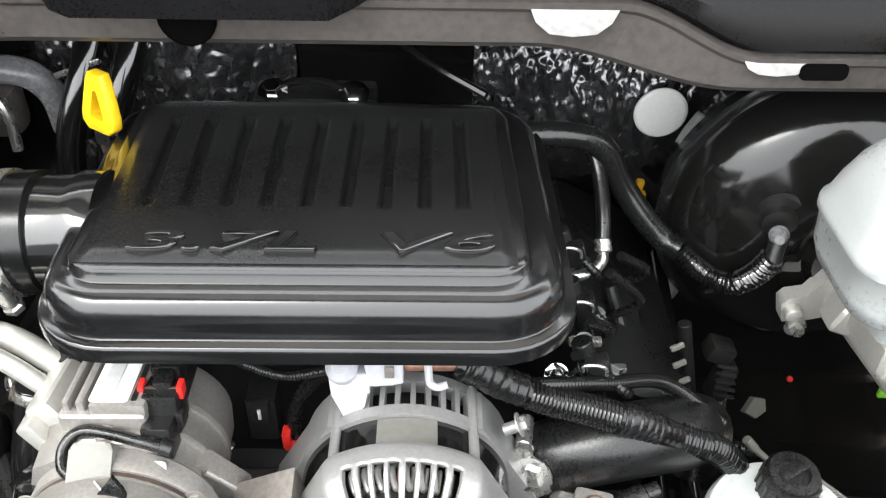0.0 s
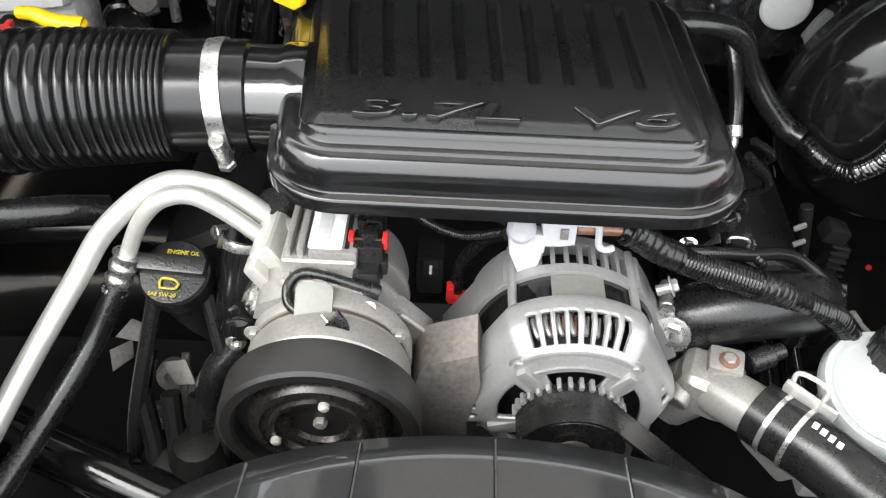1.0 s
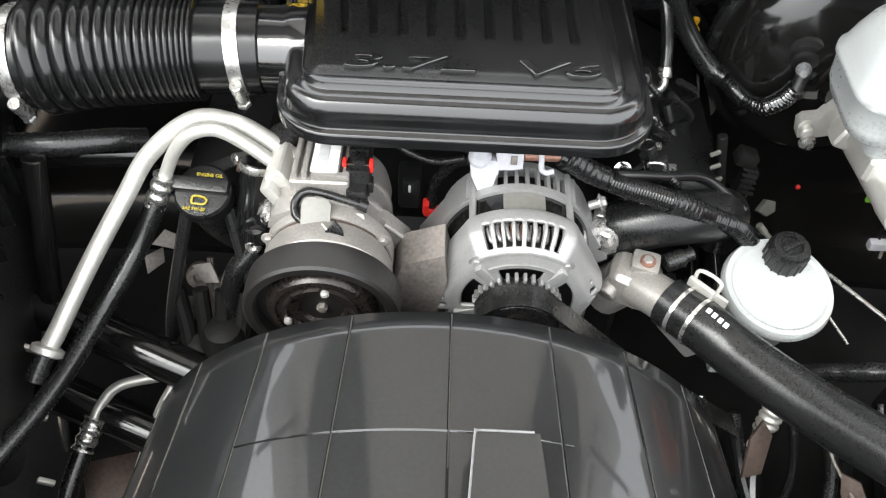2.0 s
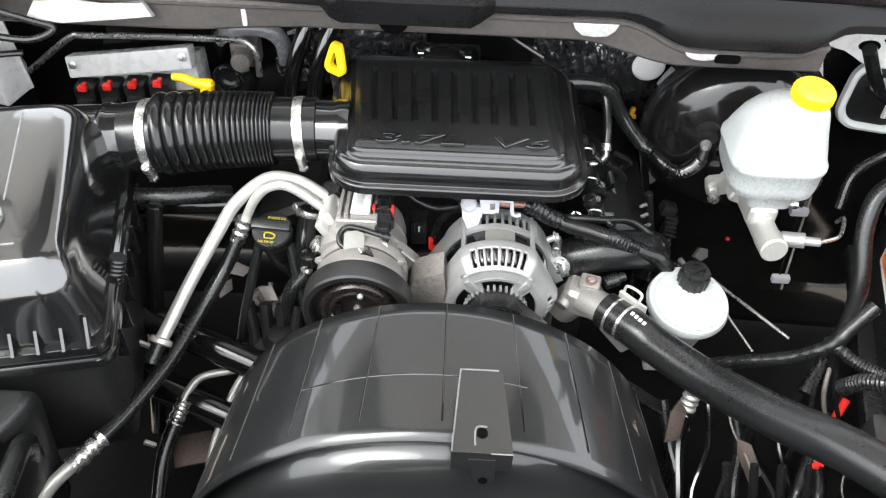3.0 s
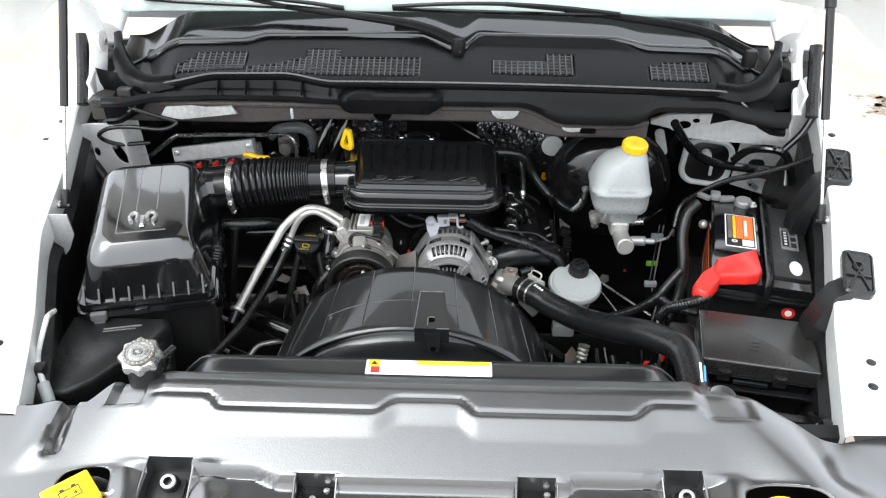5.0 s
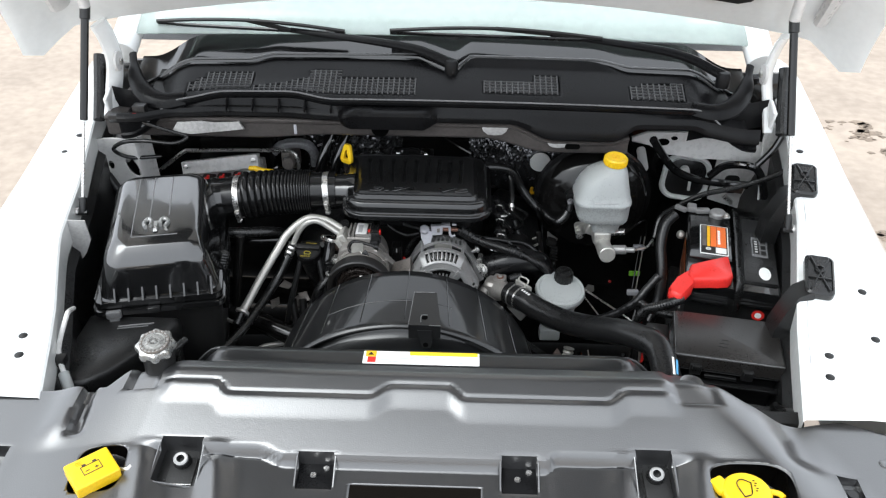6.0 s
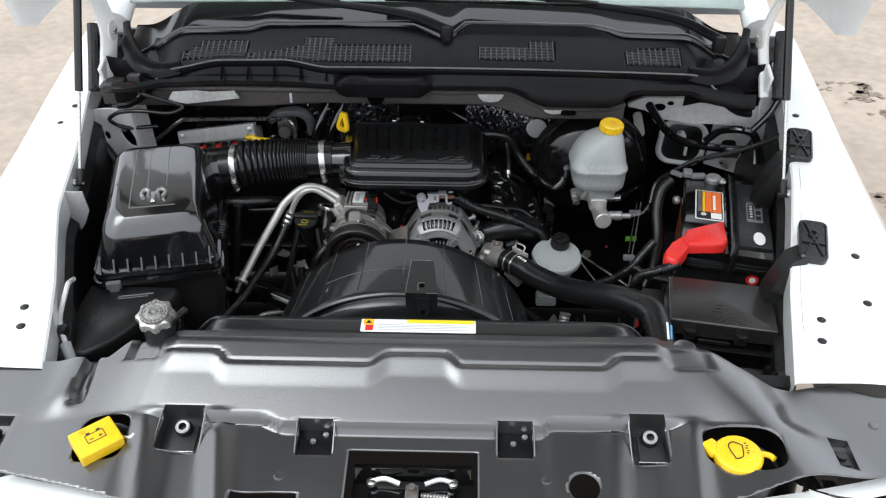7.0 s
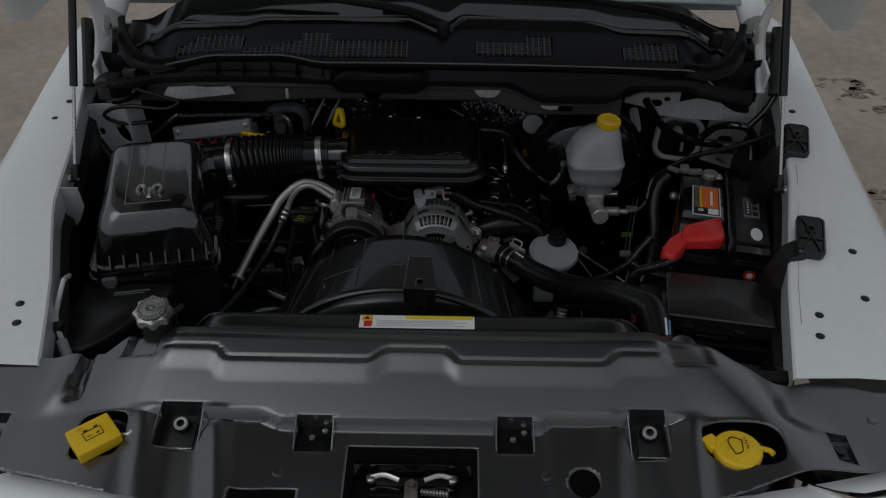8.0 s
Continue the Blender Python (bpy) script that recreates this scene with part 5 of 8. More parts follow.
PULLEY = part("pulley", y_lathe(ACX, ACZ, [(0.0600, 0.650), (0.0605, 0.640), (0.0625, 0.6375), (0.0695, 0.6372), (0.0722, 0.6395), (0.0726, 0.645), (0.0726, 0.662), (0.0720, 0.6675), (0.060, 0.669), (0.054, 0.664)], 72), BELT_BACK, AC, "belt-wrapped dark pulley")
part("pulley_well", y_lathe(ACX, ACZ, [(0.048, 0.656), (0.0612, 0.655)], 56), DEEP_BLACK, PULLEY)
part("clutch_plate", y_lathe(ACX, ACZ, [(0.0, 0.652), (0.020, 0.652), (0.0225, 0.646), (0.0300, 0.6445), (0.0320, 0.6405), (0.0350, 0.6400), (0.0360, 0.6430), (0.0415, 0.6430), (0.0425, 0.6405), (0.0470, 0.6405), (0.0490, 0.6435), (0.0525, 0.6490), (0.0530, 0.655)], 56), CLUTCH, PULLEY, "dull brown clutch plate with concentric rings")
for k in range(3):
    a = radians(10 + 120 * k)
    part("rivet", lathe([(0.004, 0), (0.004, 0.003), (0.002, 0.0045), (0, 0.0045)], 12, at(ACX + 0.0335 * math.sin(a), 0.6405, ACZ + 0.0335 * math.cos(a), 90)), PALE_ALU, PULLEY, "pale rivet")
part("hub_nut", bolt(at(ACX, 0.652, ACZ, 90), 0.0052, 0.007), CAST_DARK, PULLEY)
for k, (r, y) in enumerate(((0.0565, 0.748), (0.0560, 0.775))):
    part("casting_band", y_lathe(ACX, ACZ, [(0.050, y - 0.004), (r, y - 0.003), (r + 0.0008, y), (r, y + 0.003), (0.050, y + 0.004)]), STAINED_ALU, AC)
part("mount", loft([[(-0.120, y, 0.985), (-0.110, y, 0.983), (-0.087, y, 0.957), (-0.086, y, 0.950), (-0.108, y, 0.938), (-0.120, y, 0.935)] for y in (0.734, 0.748)]), STAINED_ALU, AC, sharp=40)
part("mount_ridge", rod((-0.112, 0.733, 0.979), (-0.089, 0.733, 0.957), 0.0025), STAINED_ALU, AC)

# aluminium pipes
PIPE = thing("coolant_gas_pipe", "thick pale aluminium air-conditioning pipe", "pipe", (-0.32, 0.75, 1.0), "air-conditioning pipes")
part("pipe", tube([(-0.190, 0.778, 1.008), (-0.22, 0.792, 1.020), (-0.26, 0.806, 1.034), (-0.302, 0.806, 1.036), (-0.345, 0.785, 1.008), (-0.37, 0.755, 0.975), (-0.40, 0.70, 0.935), (-0.424, 0.645, 0.90), (-0.432, 0.628, 0.89)], 0.0092, 16, 8), PALE_ALU, PIPE)
part("end_collar", lathe([(0.012, 0), (0.016, 0.002), (0.016, 0.008), (0.012, 0.010)], 18, along((-0.430, 0.632, 0.893), (-0.4345, 0.62, 0.885))), PALE_ALU, PIPE)
part("lower_fitting", rod((-0.433, 0.626, 0.889), (-0.442, 0.603, 0.872), 0.010), BLACK_RUBBER, PIPE, "black lower fitting")
PIPE2 = thing("coolant_gas_hose", "thin aluminium pipe crimped to a black rubber hose", "pipe", (-0.35, 0.7, 0.95), "air-conditioning pipes")
part("pipe", tube([(-0.190, 0.758, 1.006), (-0.215, 0.770, 1.014), (-0.248, 0.782, 1.031), (-0.275, 0.786, 1.043), (-0.300, 0.786, 1.036), (-0.318, 0.784, 1.016), (-0.330, 0.781, 0.992), (-0.337, 0.776, 0.976)], 0.0068, 14, 8), PALE_ALU, PIPE2)
part("ferrule", tube([(-0.334, 0.779, 0.984), (-0.348, 0.768, 0.952)], 0.0118, 16, 24, lambda s: 1 - 0.16 * (0.5 - 0.5 * math.cos(2 * math.pi * 3 * s))), STEEL, PIPE2, "bright crimped ferrule")
part("hose", tube([(-0.346, 0.769, 0.955), (-0.368, 0.735, 0.915), (-0.395, 0.68, 0.885), (-0.425, 0.60, 0.865), (-0.455, 0.535, 0.858), (-0.478, 0.492, 0.857), (-0.486, 0.48, 0.857)], 0.0105, 14, 8), BLACK_RUBBER, PIPE2, "black rubber hose")
part("ferrule", tube([(-0.476, 0.494, 0.857), (-0.502, 0.452, 0.855)], 0.0125, 16, 24, lambda s: 1 - 0.16 * (0.5 - 0.5 * math.cos(2 * math.pi * 3 * s))), STEEL, PIPE2, "bright crimped ferrule")
part("lower_pipe", tube([(-0.50, 0.456, 0.855), (-0.522, 0.43, 0.845), (-0.534, 0.41, 0.825), (-0.53, 0.385, 0.78), (-0.52, 0.36, 0.72)], 0.009, 14, 8), PALE_ALU, PIPE2)
part("stub", rod((-0.533, 0.395, 0.80), (-0.565, 0.395, 0.80), 0.008), PALE_ALU, PIPE2)
PIPE3 = thing("low_pipe", "short bent metal pipe with a ferrule low beside the shroud", "pipe", (-0.43, 0.62, 0.73), "low pipes")
part("pipe", tube([(-0.34, 0.70, 0.75), (-0.375, 0.685, 0.755), (-0.42, 0.67, 0.755), (-0.438, 0.65, 0.745), (-0.445, 0.63, 0.735)], 0.006, 12, 8), PALE_ALU, PIPE3)
part("ferrule", tube([(-0.442, 0.637, 0.738), (-0.452, 0.605, 0.722)], 0.0125, 16, 24, lambda s: 1 - 0.16 * (0.5 - 0.5 * math.cos(2 * math.pi * 3 * s))), STEEL, PIPE3, "bright crimped ferrule")
part("hose", tube([(-0.45, 0.61, 0.725), (-0.46, 0.56, 0.70), (-0.46, 0.50, 0.66)], 0.011, 12, 6), BLACK_RUBBER, PIPE3)
PIPE3.location.x += 0.012
PIPE4 = thing("low_pipe", "slim bare metal pipe low beside the shroud", "pipe", (-0.37, 0.62, 0.73), "low pipes")
part("pipe", tube([(-0.318, 0.70, 0.765), (-0.338, 0.685, 0.762), (-0.362, 0.655, 0.735), (-0.385, 0.60, 0.685), (-0.392, 0.55, 0.65)], 0.006, 12, 8), PALE_ALU, PIPE4)

# alternator
ALT = thing("alternator", "silver cast alternator with slotted housing and black pulley", "alternator", (0.023, 0.75, 0.87))
AX, AZ = 0.021, 0.927


def slotted(y0, y1, r, a0, a1, n, parent, material, th=0.006, bar=0.42):
    """A ring of housing between two rims, broken by n slots across the top."""
    for k in range(n + 1):
        a = radians(a0 + (a1 - a0) * k / n)
        half = radians((a1 - a0) / n) * bar * 0.5
        pts = []
        for y in (y0, y1):
            pts.append([(AX + q * math.sin(b), y, AZ + q * math.cos(b)) for q, b in ((r, a - half), (r, a + half), (r - th, a + half), (r - th, a - half))])
        part("slot_bar", loft(pts), material, parent)


def arc_band(y0, y1, r, a0, a1, th=0.006, n=40, flare=0.0):
    secs = []
    for k in range(n + 1):
        b = radians(a0 + (a1 - a0) * k / n)
        secs.append([(AX + q * math.sin(b), y, AZ + q * math.cos(b)) for q, y in ((r, y0), (r + flare, y1), (r + flare - th, y1), (r - th, y0))])
    return loft(secs)


part("stator", y_lathe(AX, AZ, [(0.06, 0.728), (0.0755, 0.728), (0.0755, 0.762), (0.06, 0.762)], 64), BLACK_PAINT, ALT, "dark laminated stator")
part("stator_label", arc_band(0.730, 0.760, 0.0765, -14, 17, 0.001), PALE_BRACKET, ALT, "pale label on the stator")
part("winding", y_lathe(AX, AZ, [(0.04, 0.700), (0.062, 0.702), (0.066, 0.712), (0.066, 0.782), (0.04, 0.79)], 48), BLACK_MATT, ALT, "dark winding behind the slots")
part("rear_core", y_lathe(AX, AZ, [(0.02, 0.76), (0.062, 0.762), (0.062, 0.80), (0.02, 0.81)], 40), BLACK_MATT, ALT)
DOME = [(0.0765, 0.731), (0.0815, 0.730), (0.0825, 0.7275), (0.0822, 0.718), (0.0812, 0.7125), (0.0795, 0.7085), (0.0765, 0.7045), (0.073, 0.7005), (0.0695, 0.6965), (0.067, 0.694), (0.064, 0.6925), (0.060, 0.6915), (0.056, 0.690), (0.050, 0.6885), (0.043, 0.6875), (0.036, 0.687), (0.028, 0.6865)]


def shoulder(a):
    """Outline radius of the housing: round on top, straight down to the ears."""
    d = abs(math.degrees(a))
    if not 37 < d < 112 or (a > 0 and d > 92):
        return 0.0818
    return 0.0074 / (0.09 * abs(math.sin(a)) + 0.046 * math.cos(a))


def dome(u, v):
    a, t = radians(-180 + 360 * u), v * (len(DOME) - 1)
    k = min(int(t), len(DOME) - 2)
    r, y = (DOME[k][i] + (DOME[k + 1][i] - DOME[k][i]) * (t - k) for i in (0, 1))
    r += (shoulder(a) - 0.0818) * step(r, 0.057, 0.074)
    return (AX + r * math.sin(a), y, AZ + r * math.cos(a))


def dome_keep(c):
    x, z = c.x - AX, c.z - AZ
    a, r = math.degrees(math.atan2(x, z)), math.hypot(x, z)
    if abs(a) < 28 and 0.0700 < r and c.y < 0.7165:
        return abs((a + 28) / 7 - round((a + 28) / 7)) * 7 < 1.1
    if r > 0.07 and 66 < abs(a) < 150 and c.y < 0.706:
        return (abs(a) // 4) % 2 < 1
    return not (0.037 < r < 0.0545 and (abs(a) < 25 or 52 < abs(a) < 100 or abs(a) > 125))


thicken(part("front_housing", sheet(dome, 240, 56, dome_keep), CAST_ALU, ALT, "cast housing with a row of windows", sharp=25), 0.004, 1)
for k in range(9):
    a = radians(-28 + 7 * k)
    part("window_bar", loft([[(AX + (r + q) * math.sin(a + h), y - 0.4 * q, AZ + (r + q) * math.cos(a + h)) for q, h in ((0, -0.024), (0.0030, -0.016), (0.0030, 0.016), (0, 0.024))] for r, y in ((0.0822, 0.7172), (0.0808, 0.709), (0.0765, 0.7035), (0.0690, 0.6955))]), CAST_ALU, ALT)
for k in range(8):
    a = radians(-24.5 + 7 * k)
    part("coil_end", tube([(AX + 0.071 * math.sin(a), 0.726, AZ + 0.071 * math.cos(a)), (AX + 0.0755 * math.sin(a - 0.03), 0.718, AZ + 0.0755 * math.cos(a - 0.03)), (AX + 0.071 * math.sin(a), 0.707, AZ + 0.071 * math.cos(a)), (AX + 0.065 * math.sin(a + 0.04), 0.712, AZ + 0.065 * math.cos(a + 0.04))], 0.0022, 8, 5), CAST_ALU, ALT, "winding end")
    part("coil_tie", rod((AX + 0.0735 * math.sin(a + 0.035), 0.721, AZ + 0.0735 * math.cos(a + 0.035)), (AX + 0.070 * math.sin(a + 0.02), 0.706, AZ + 0.070 * math.cos(a + 0.02)), 0.0014), (COPPER, CAST_DARK)[k > 3], ALT)
part("window_ledge", arc_band(0.689, 0.6945, 0.0695, -36, 36, 0.004, 30), CAST_ALU, ALT)
part("rotor", y_lathe(AX, AZ, [(0.02, 0.70), (0.05, 0.701), (0.054, 0.705), (0.054, 0.72), (0.03, 0.72)], 40), BLACK_MATT, ALT, "dull rotor behind the openings")
part("inner_ring", arc_band(0.6845, 0.690, 0.0580, -33, 33, 0.004), CAST_ALU, ALT)
for deg in (-40, 40, -112, 112):
    a = radians(deg)
    part("spoke", rbox(0.010, 0.008, 0.030, 0.003, m=at(AX, 0, AZ) @ pose(0, 0, 0, 0, deg) @ at(0, 0.6865, 0.050)), CAST_ALU, ALT)
    part("spoke_bolt", bolt(at(AX + 0.066 * math.sin(a), 0.693, AZ + 0.066 * math.cos(a), 90), 0.0048, 0.004), CAST_ALU, ALT)
for k in range(16):
    a = radians(-84 + 11.2 * k)
    part("fin", rbox(0.0035, 0.010, 0.008, 0.001, m=at(AX, 0, AZ) @ pose(0, 0, 0, 0, math.degrees(a)) @ at(0, 0.683, 0.040)), CAST_ALU, ALT)
part("rear_rim", arc_band(0.761, 0.770, 0.0795, -180, 180), CAST_ALU, ALT)
part("rear_housing", arc_band(0.768, 0.798, 0.078, 38, 322, 0.006), CAST_ALU, ALT)
slotted(0.768, 0.796, 0.078, -36, 36, 9, ALT, CAST_ALU, bar=0.34)
for sx in (-1, 1):
    part("rear_wing", loft([[(AX + sx * px, y, AZ + pz) for px, pz in ((0.044, 0.0655), (0.054, 0.0625), (0.100, -0.020), (0.090, -0.028), (0.06, 0.0), (0.05, 0.045))] for y in (0.762, 0.765, 0.792, 0.796)]), CAST_ALU, ALT, sharp=40)
part("rear_rim", arc_band(0.794, 0.803, 0.077, -180, 180, 0.012), CAST_ALU, ALT)
for deg in (-37, 37, -128, 128):
    a = radians(deg)
    part("through_bolt", rod((AX + 0.0785 * math.sin(a), 0.722, AZ + 0.0785 * math.cos(a)), (AX + 0.0785 * math.sin(a), 0.80, AZ + 0.0785 * math.cos(a)), 0.0036), CAST_ALU, ALT)
for sx in (-1,):
    part("ear", joined(rbox(0.028, 0.022, 0.05, 0.006, m=at(AX + sx * 0.084, 0.715, AZ - 0.022, 0, sx * -28)), rod((AX + sx * 0.094, 0.698, AZ - 0.045), (AX + sx * 0.094, 0.74, AZ - 0.045), 0.013)), CAST_ALU, ALT)
    part("ear_web", loft([[(AX + sx * 0.062, y, AZ + 0.036), (AX + sx * 0.102, y, AZ - 0.040), (AX + sx * 0.100, y, AZ - 0.052), (AX + sx * 0.080, y, AZ - 0.055), (AX + sx * 0.05, y, AZ + 0.02)] for y in (0.702, 0.706, 0.728, 0.731)]), CAST_ALU, ALT, sharp=50)
APUL = part("pulley", y_lathe(AX, AZ, [(0.018, 0.654), (0.032, 0.651), (0.038, 0.651), (0.040, 0.654), (0.037, 0.657), (0.040, 0.660), (0.037, 0.663), (0.040, 0.666), (0.037, 0.669), (0.040, 0.672), (0.037, 0.675), (0.040, 0.678), (0.040, 0.685), (0.026, 0.687)], 48), BLACK_RUBBER, ALT, "black grooved pulley")
part("pulley_nut", bolt(at(AX, 0.652, AZ, 90), 0.009, 0.009), BROWN, APUL, "rusty nut")
part("belt", loft([[(AX + 0.0425 * math.sin(a), y, AZ + 0.0425 * math.cos(a)) for y in (0.650, 0.676)] + [(AX + 0.0402 * math.sin(a), y, AZ + 0.0402 * math.cos(a)) for y in (0.676, 0.650)] for a in [radians(-80 + 8 * k) for k in range(18)]] + [[(AX + 0.13, 0.650, AZ - 0.075), (AX + 0.13, 0.676, AZ - 0.075), (AX + 0.13, 0.676, AZ - 0.079), (AX + 0.13, 0.650, AZ - 0.079)], [(AX + 0.26, 0.640, AZ - 0.17), (AX + 0.26, 0.666, AZ - 0.17), (AX + 0.26, 0.666, AZ - 0.174), (AX + 0.26, 0.640, AZ - 0.174)]]), BLACK_RUBBER, ALT, "black drive belt")
part("bracket", loft([[(-0.092, 0.735, 0.965), (-0.052, 0.735, 0.982), (-0.052, 0.700, 0.975), (-0.092, 0.700, 0.958)], [(-0.100, 0.735, 0.945), (-0.046, 0.735, 0.955), (-0.048, 0.692, 0.945), (-0.100, 0.692, 0.935)], [(-0.098, 0.735, 0.905), (-0.056, 0.735, 0.905), (-0.056, 0.690, 0.90), (-0.096, 0.690, 0.90)], [(-0.085, 0.735, 0.86), (-0.055, 0.735, 0.86), (-0.055, 0.695, 0.86), (-0.085, 0.695, 0.86)]]), CAST_DARK, ALT, "stained grey bracket", sharp=60)
part("stay", joined(rod((AX + 0.07, 0.772, AZ + 0.050), (AX + 0.085, 0.772, AZ + 0.058), 0.0045), bolt(along((AX + 0.080, 0.772, AZ + 0.056), (AX + 0.10, 0.772, AZ + 0.066)), 0.0055, 0.006)), CAST_ALU, ALT, "bright terminal stud")

# wiring over the alternator
CLIP = thing("wiring_clip", "pale grey plastic wiring guide clipped above the alternator", "clip", (0.0, 0.79, 1.03))
part("guide", joined(lathe([(0, -0.011), (0.007, -0.010), (0.0112, -0.004), (0.0112, 0.004), (0.007, 0.009), (0, 0.010)], 20, at(-0.022, 0.782, 1.0285, 30)), prism([(-0.013, 0.006), (-0.011, -0.014), (-0.003, -0.032), (0.008, -0.033), (0.010, -0.022), (0.016, -0.012), (0.016, 0.004)], -0.007, 0.007, 0.002, at(-0.019, 0.783, 1.022, 78)), prism([(-0.010, 0.010), (0.018, 0.011), (0.018, -0.010), (0.010, -0.011), (-0.006, -0.013)], -0.009, 0.009, 0.0025, at(0.002, 0.786, 1.028, 78)), rbox(0.016, 0.004, 0.020, 0.0015, m=at(0.027, 0.794, 1.030)), rbox(0.020, 0.018, 0.0045, 0.0015, m=at(0.027, 0.786, 1.040))), GREY_PLASTIC, CLIP)
part("slot", rbox(0.0065, 0.003, 0.009, 0.0008, m=at(0.0105, 0.7765, 1.0305, -12)), CAST_DARK, CLIP, "dark slot")
part("hook", tube([(0.036, 0.782, 1.041), (0.037, 0.778, 1.030), (0.038, 0.776, 1.021), (0.043, 0.775, 1.0175), (0.050, 0.776, 1.019)], 0.0028, 10, 6), GREY_PLASTIC, CLIP)
part("hook_tab", rbox(0.010, 0.006, 0.004, 0.0012, m=at(0.047, 0.788, 1.041)), GREY_PLASTIC, CLIP)
part("brown_lead", rod((0.020, 0.785, 1.0295), (0.062, 0.788, 1.027), 0.0050), COPPER, CLIP, "brown insulated lead")
LOOM = thing("wiring_loom", "thick ribbed black wiring loom with tape", "wiring loom", (0.18, 0.78, 0.97))
LPATH = [(0.054, 0.788, 1.027), (0.070, 0.79, 1.020), (0.088, 0.79, 1.007), (0.117, 0.788, 0.995), (0.162, 0.786, 0.980), (0.190, 0.786, 0.970), (0.223, 0.79, 0.950), (0.258, 0.797, 0.928), (0.287, 0.80, 0.893), (0.305, 0.79, 0.85), (0.315, 0.78, 0.80)]
part("loom", tube(LPATH, 0.0112, 14, 26, lambda s: (0.75 + 0.25 * step(s, 0.0, 0.06)) * (1 + 0.012 * math.sin(420 * s) + 0.02 * math.sin(31 * s))), BELLOWS, LOOM)
part("tape", tube([(0.060, 0.789, 1.026), (0.070, 0.79, 1.020), (0.088, 0.79, 1.007), (0.105, 0.789, 1.0)], 0.0118, 14, 12, lambda s: 1 + 0.03 * math.sin(41 * s) + 0.02 * math.sin(93 * s)), HOSE_RUBBER, LOOM)
part("tape", tube([(0.176, 0.786, 0.975), (0.190, 0.786, 0.970), (0.205, 0.788, 0.961)], 0.0122, 14, 12, lambda s: 1 + 0.025 * math.sin(35 * s) + 0.02 * math.sin(71 * s)), HOSE_RUBBER, LOOM)
part("ribbed_sleeve", corrugated([(0.108, 0.788, 0.9985), (0.130, 0.787, 0.9905), (0.152, 0.7865, 0.9835), (0.174, 0.786, 0.976)], 0.0120, 22, 0.07), BELLOWS, LOOM)
part("ribbed_sleeve", corrugated([(0.222, 0.79, 0.951), (0.24, 0.793, 0.940), (0.258, 0.797, 0.928), (0.275, 0.80, 0.909)], 0.0122, 18, 0.08), BELLOWS, LOOM)
part("branch", corrugated([(0.10, 0.79, 1.004), (0.13, 0.795, 1.0), (0.17, 0.81, 0.985), (0.22, 0.83, 0.965), (0.27, 0.82, 0.93)], 0.0058, 70, 0.04), BELLOWS, LOOM)
LOOM2 = thing("thin_wiring", "thin black cables with ribbed sleeve between compressor and alternator", "wiring", (-0.07, 0.8, 1.0))
part("cable", corrugated([(-0.112, 0.80, 1.03), (-0.09, 0.80, 1.012), (-0.065, 0.80, 1.002), (-0.035, 0.80, 1.008)], 0.0042, 40), BLACK_RUBBER, LOOM2)
part("cable", corrugated([(-0.075, 0.82, 1.02), (-0.05, 0.815, 1.016), (-0.03, 0.805, 1.016)], 0.006, 22), BLACK_RUBBER, LOOM2)
part("cable", tube([(-0.068, 0.815, 0.915), (-0.066, 0.82, 0.945), (-0.05, 0.82, 0.975), (-0.03, 0.81, 0.995)], 0.0055, 10, 8), BLACK_RUBBER, LOOM2)
part("red_plug", joined(rbox(0.019, 0.012, 0.009, 0.002, m=at(-0.066, 0.812, 0.914, 0, 8)), rbox(0.007, 0.012, 0.016, 0.002, m=at(-0.0735, 0.812, 0.921))), RED, LOOM2, "red plug")
part("black_plug", joined(rbox(0.024, 0.03, 0.045, 0.004, m=at(-0.092, 0.83, 0.935)), rbox(0.014, 0.010, 0.018, 0.002, m=at(-0.091, 0.812, 0.952))), BLACK_SATIN, LOOM2)
part("plug_mark", rbox(0.0025, 0.002, 0.010, 0.0006, m=at(-0.091, 0.8065, 0.953)), GREY_PRINT, LOOM2)
part("ball_stud", lathe([(0, -0.006), (0.006, 0), (0, 0.006)], 12, at(-0.118, 0.80, 0.925)), STEEL, LOOM2)
solid("fuel_rail", tube([(-0.11, 0.835, 1.058), (-0.05, 0.835, 1.056), (0.0, 0.832, 1.053)], 0.005, 10, 6), STEEL, "thin bright fuel rail under the engine cover", "fuel rail", at=(-0.05, 0.835, 1.05))

# thermostat housing and upper radiator hose
TSTAT = thing("thermostat_housing", "cast aluminium thermostat housing with copper-washered bolt", "thermostat housing", (0.155, 0.74, 0.90))
part("housing", joined(rbox(0.056, 0.046, 0.046, 0.016, 3, at(0.148, 0.746, 0.892, 0, 8, -20)), rod((0.150, 0.742, 0.895), (0.186, 0.704, 0.905), 0.0225), rod((0.145, 0.75, 0.89), (0.125, 0.76, 0.85), 0.026), rod((0.128, 0.742, 0.895), (0.118, 0.728, 0.888), 0.011)), STAINED_ALU, TSTAT)
part("lug", joined(rbox(0.030, 0.028, 0.018, 0.005, m=at(0.158, 0.750, 0.914, 0, 0, -15)), rbox(0.010, 0.024, 0.022, 0.004, m=at(0.142, 0.744, 0.904, 0, -25, -15))), STAINED_ALU, TSTAT)
part("washer", lathe([(0.0085, 0), (0.0085, 0.002), (0.006, 0.0028)], 20, at(0.159, 0.748, 0.9225)), COPPER, TSTAT, "copper washer")
part("bolt", bolt(at(0.159, 0.748, 0.9235), 0.0058, 0.004, False), STAINED_ALU, TSTAT)
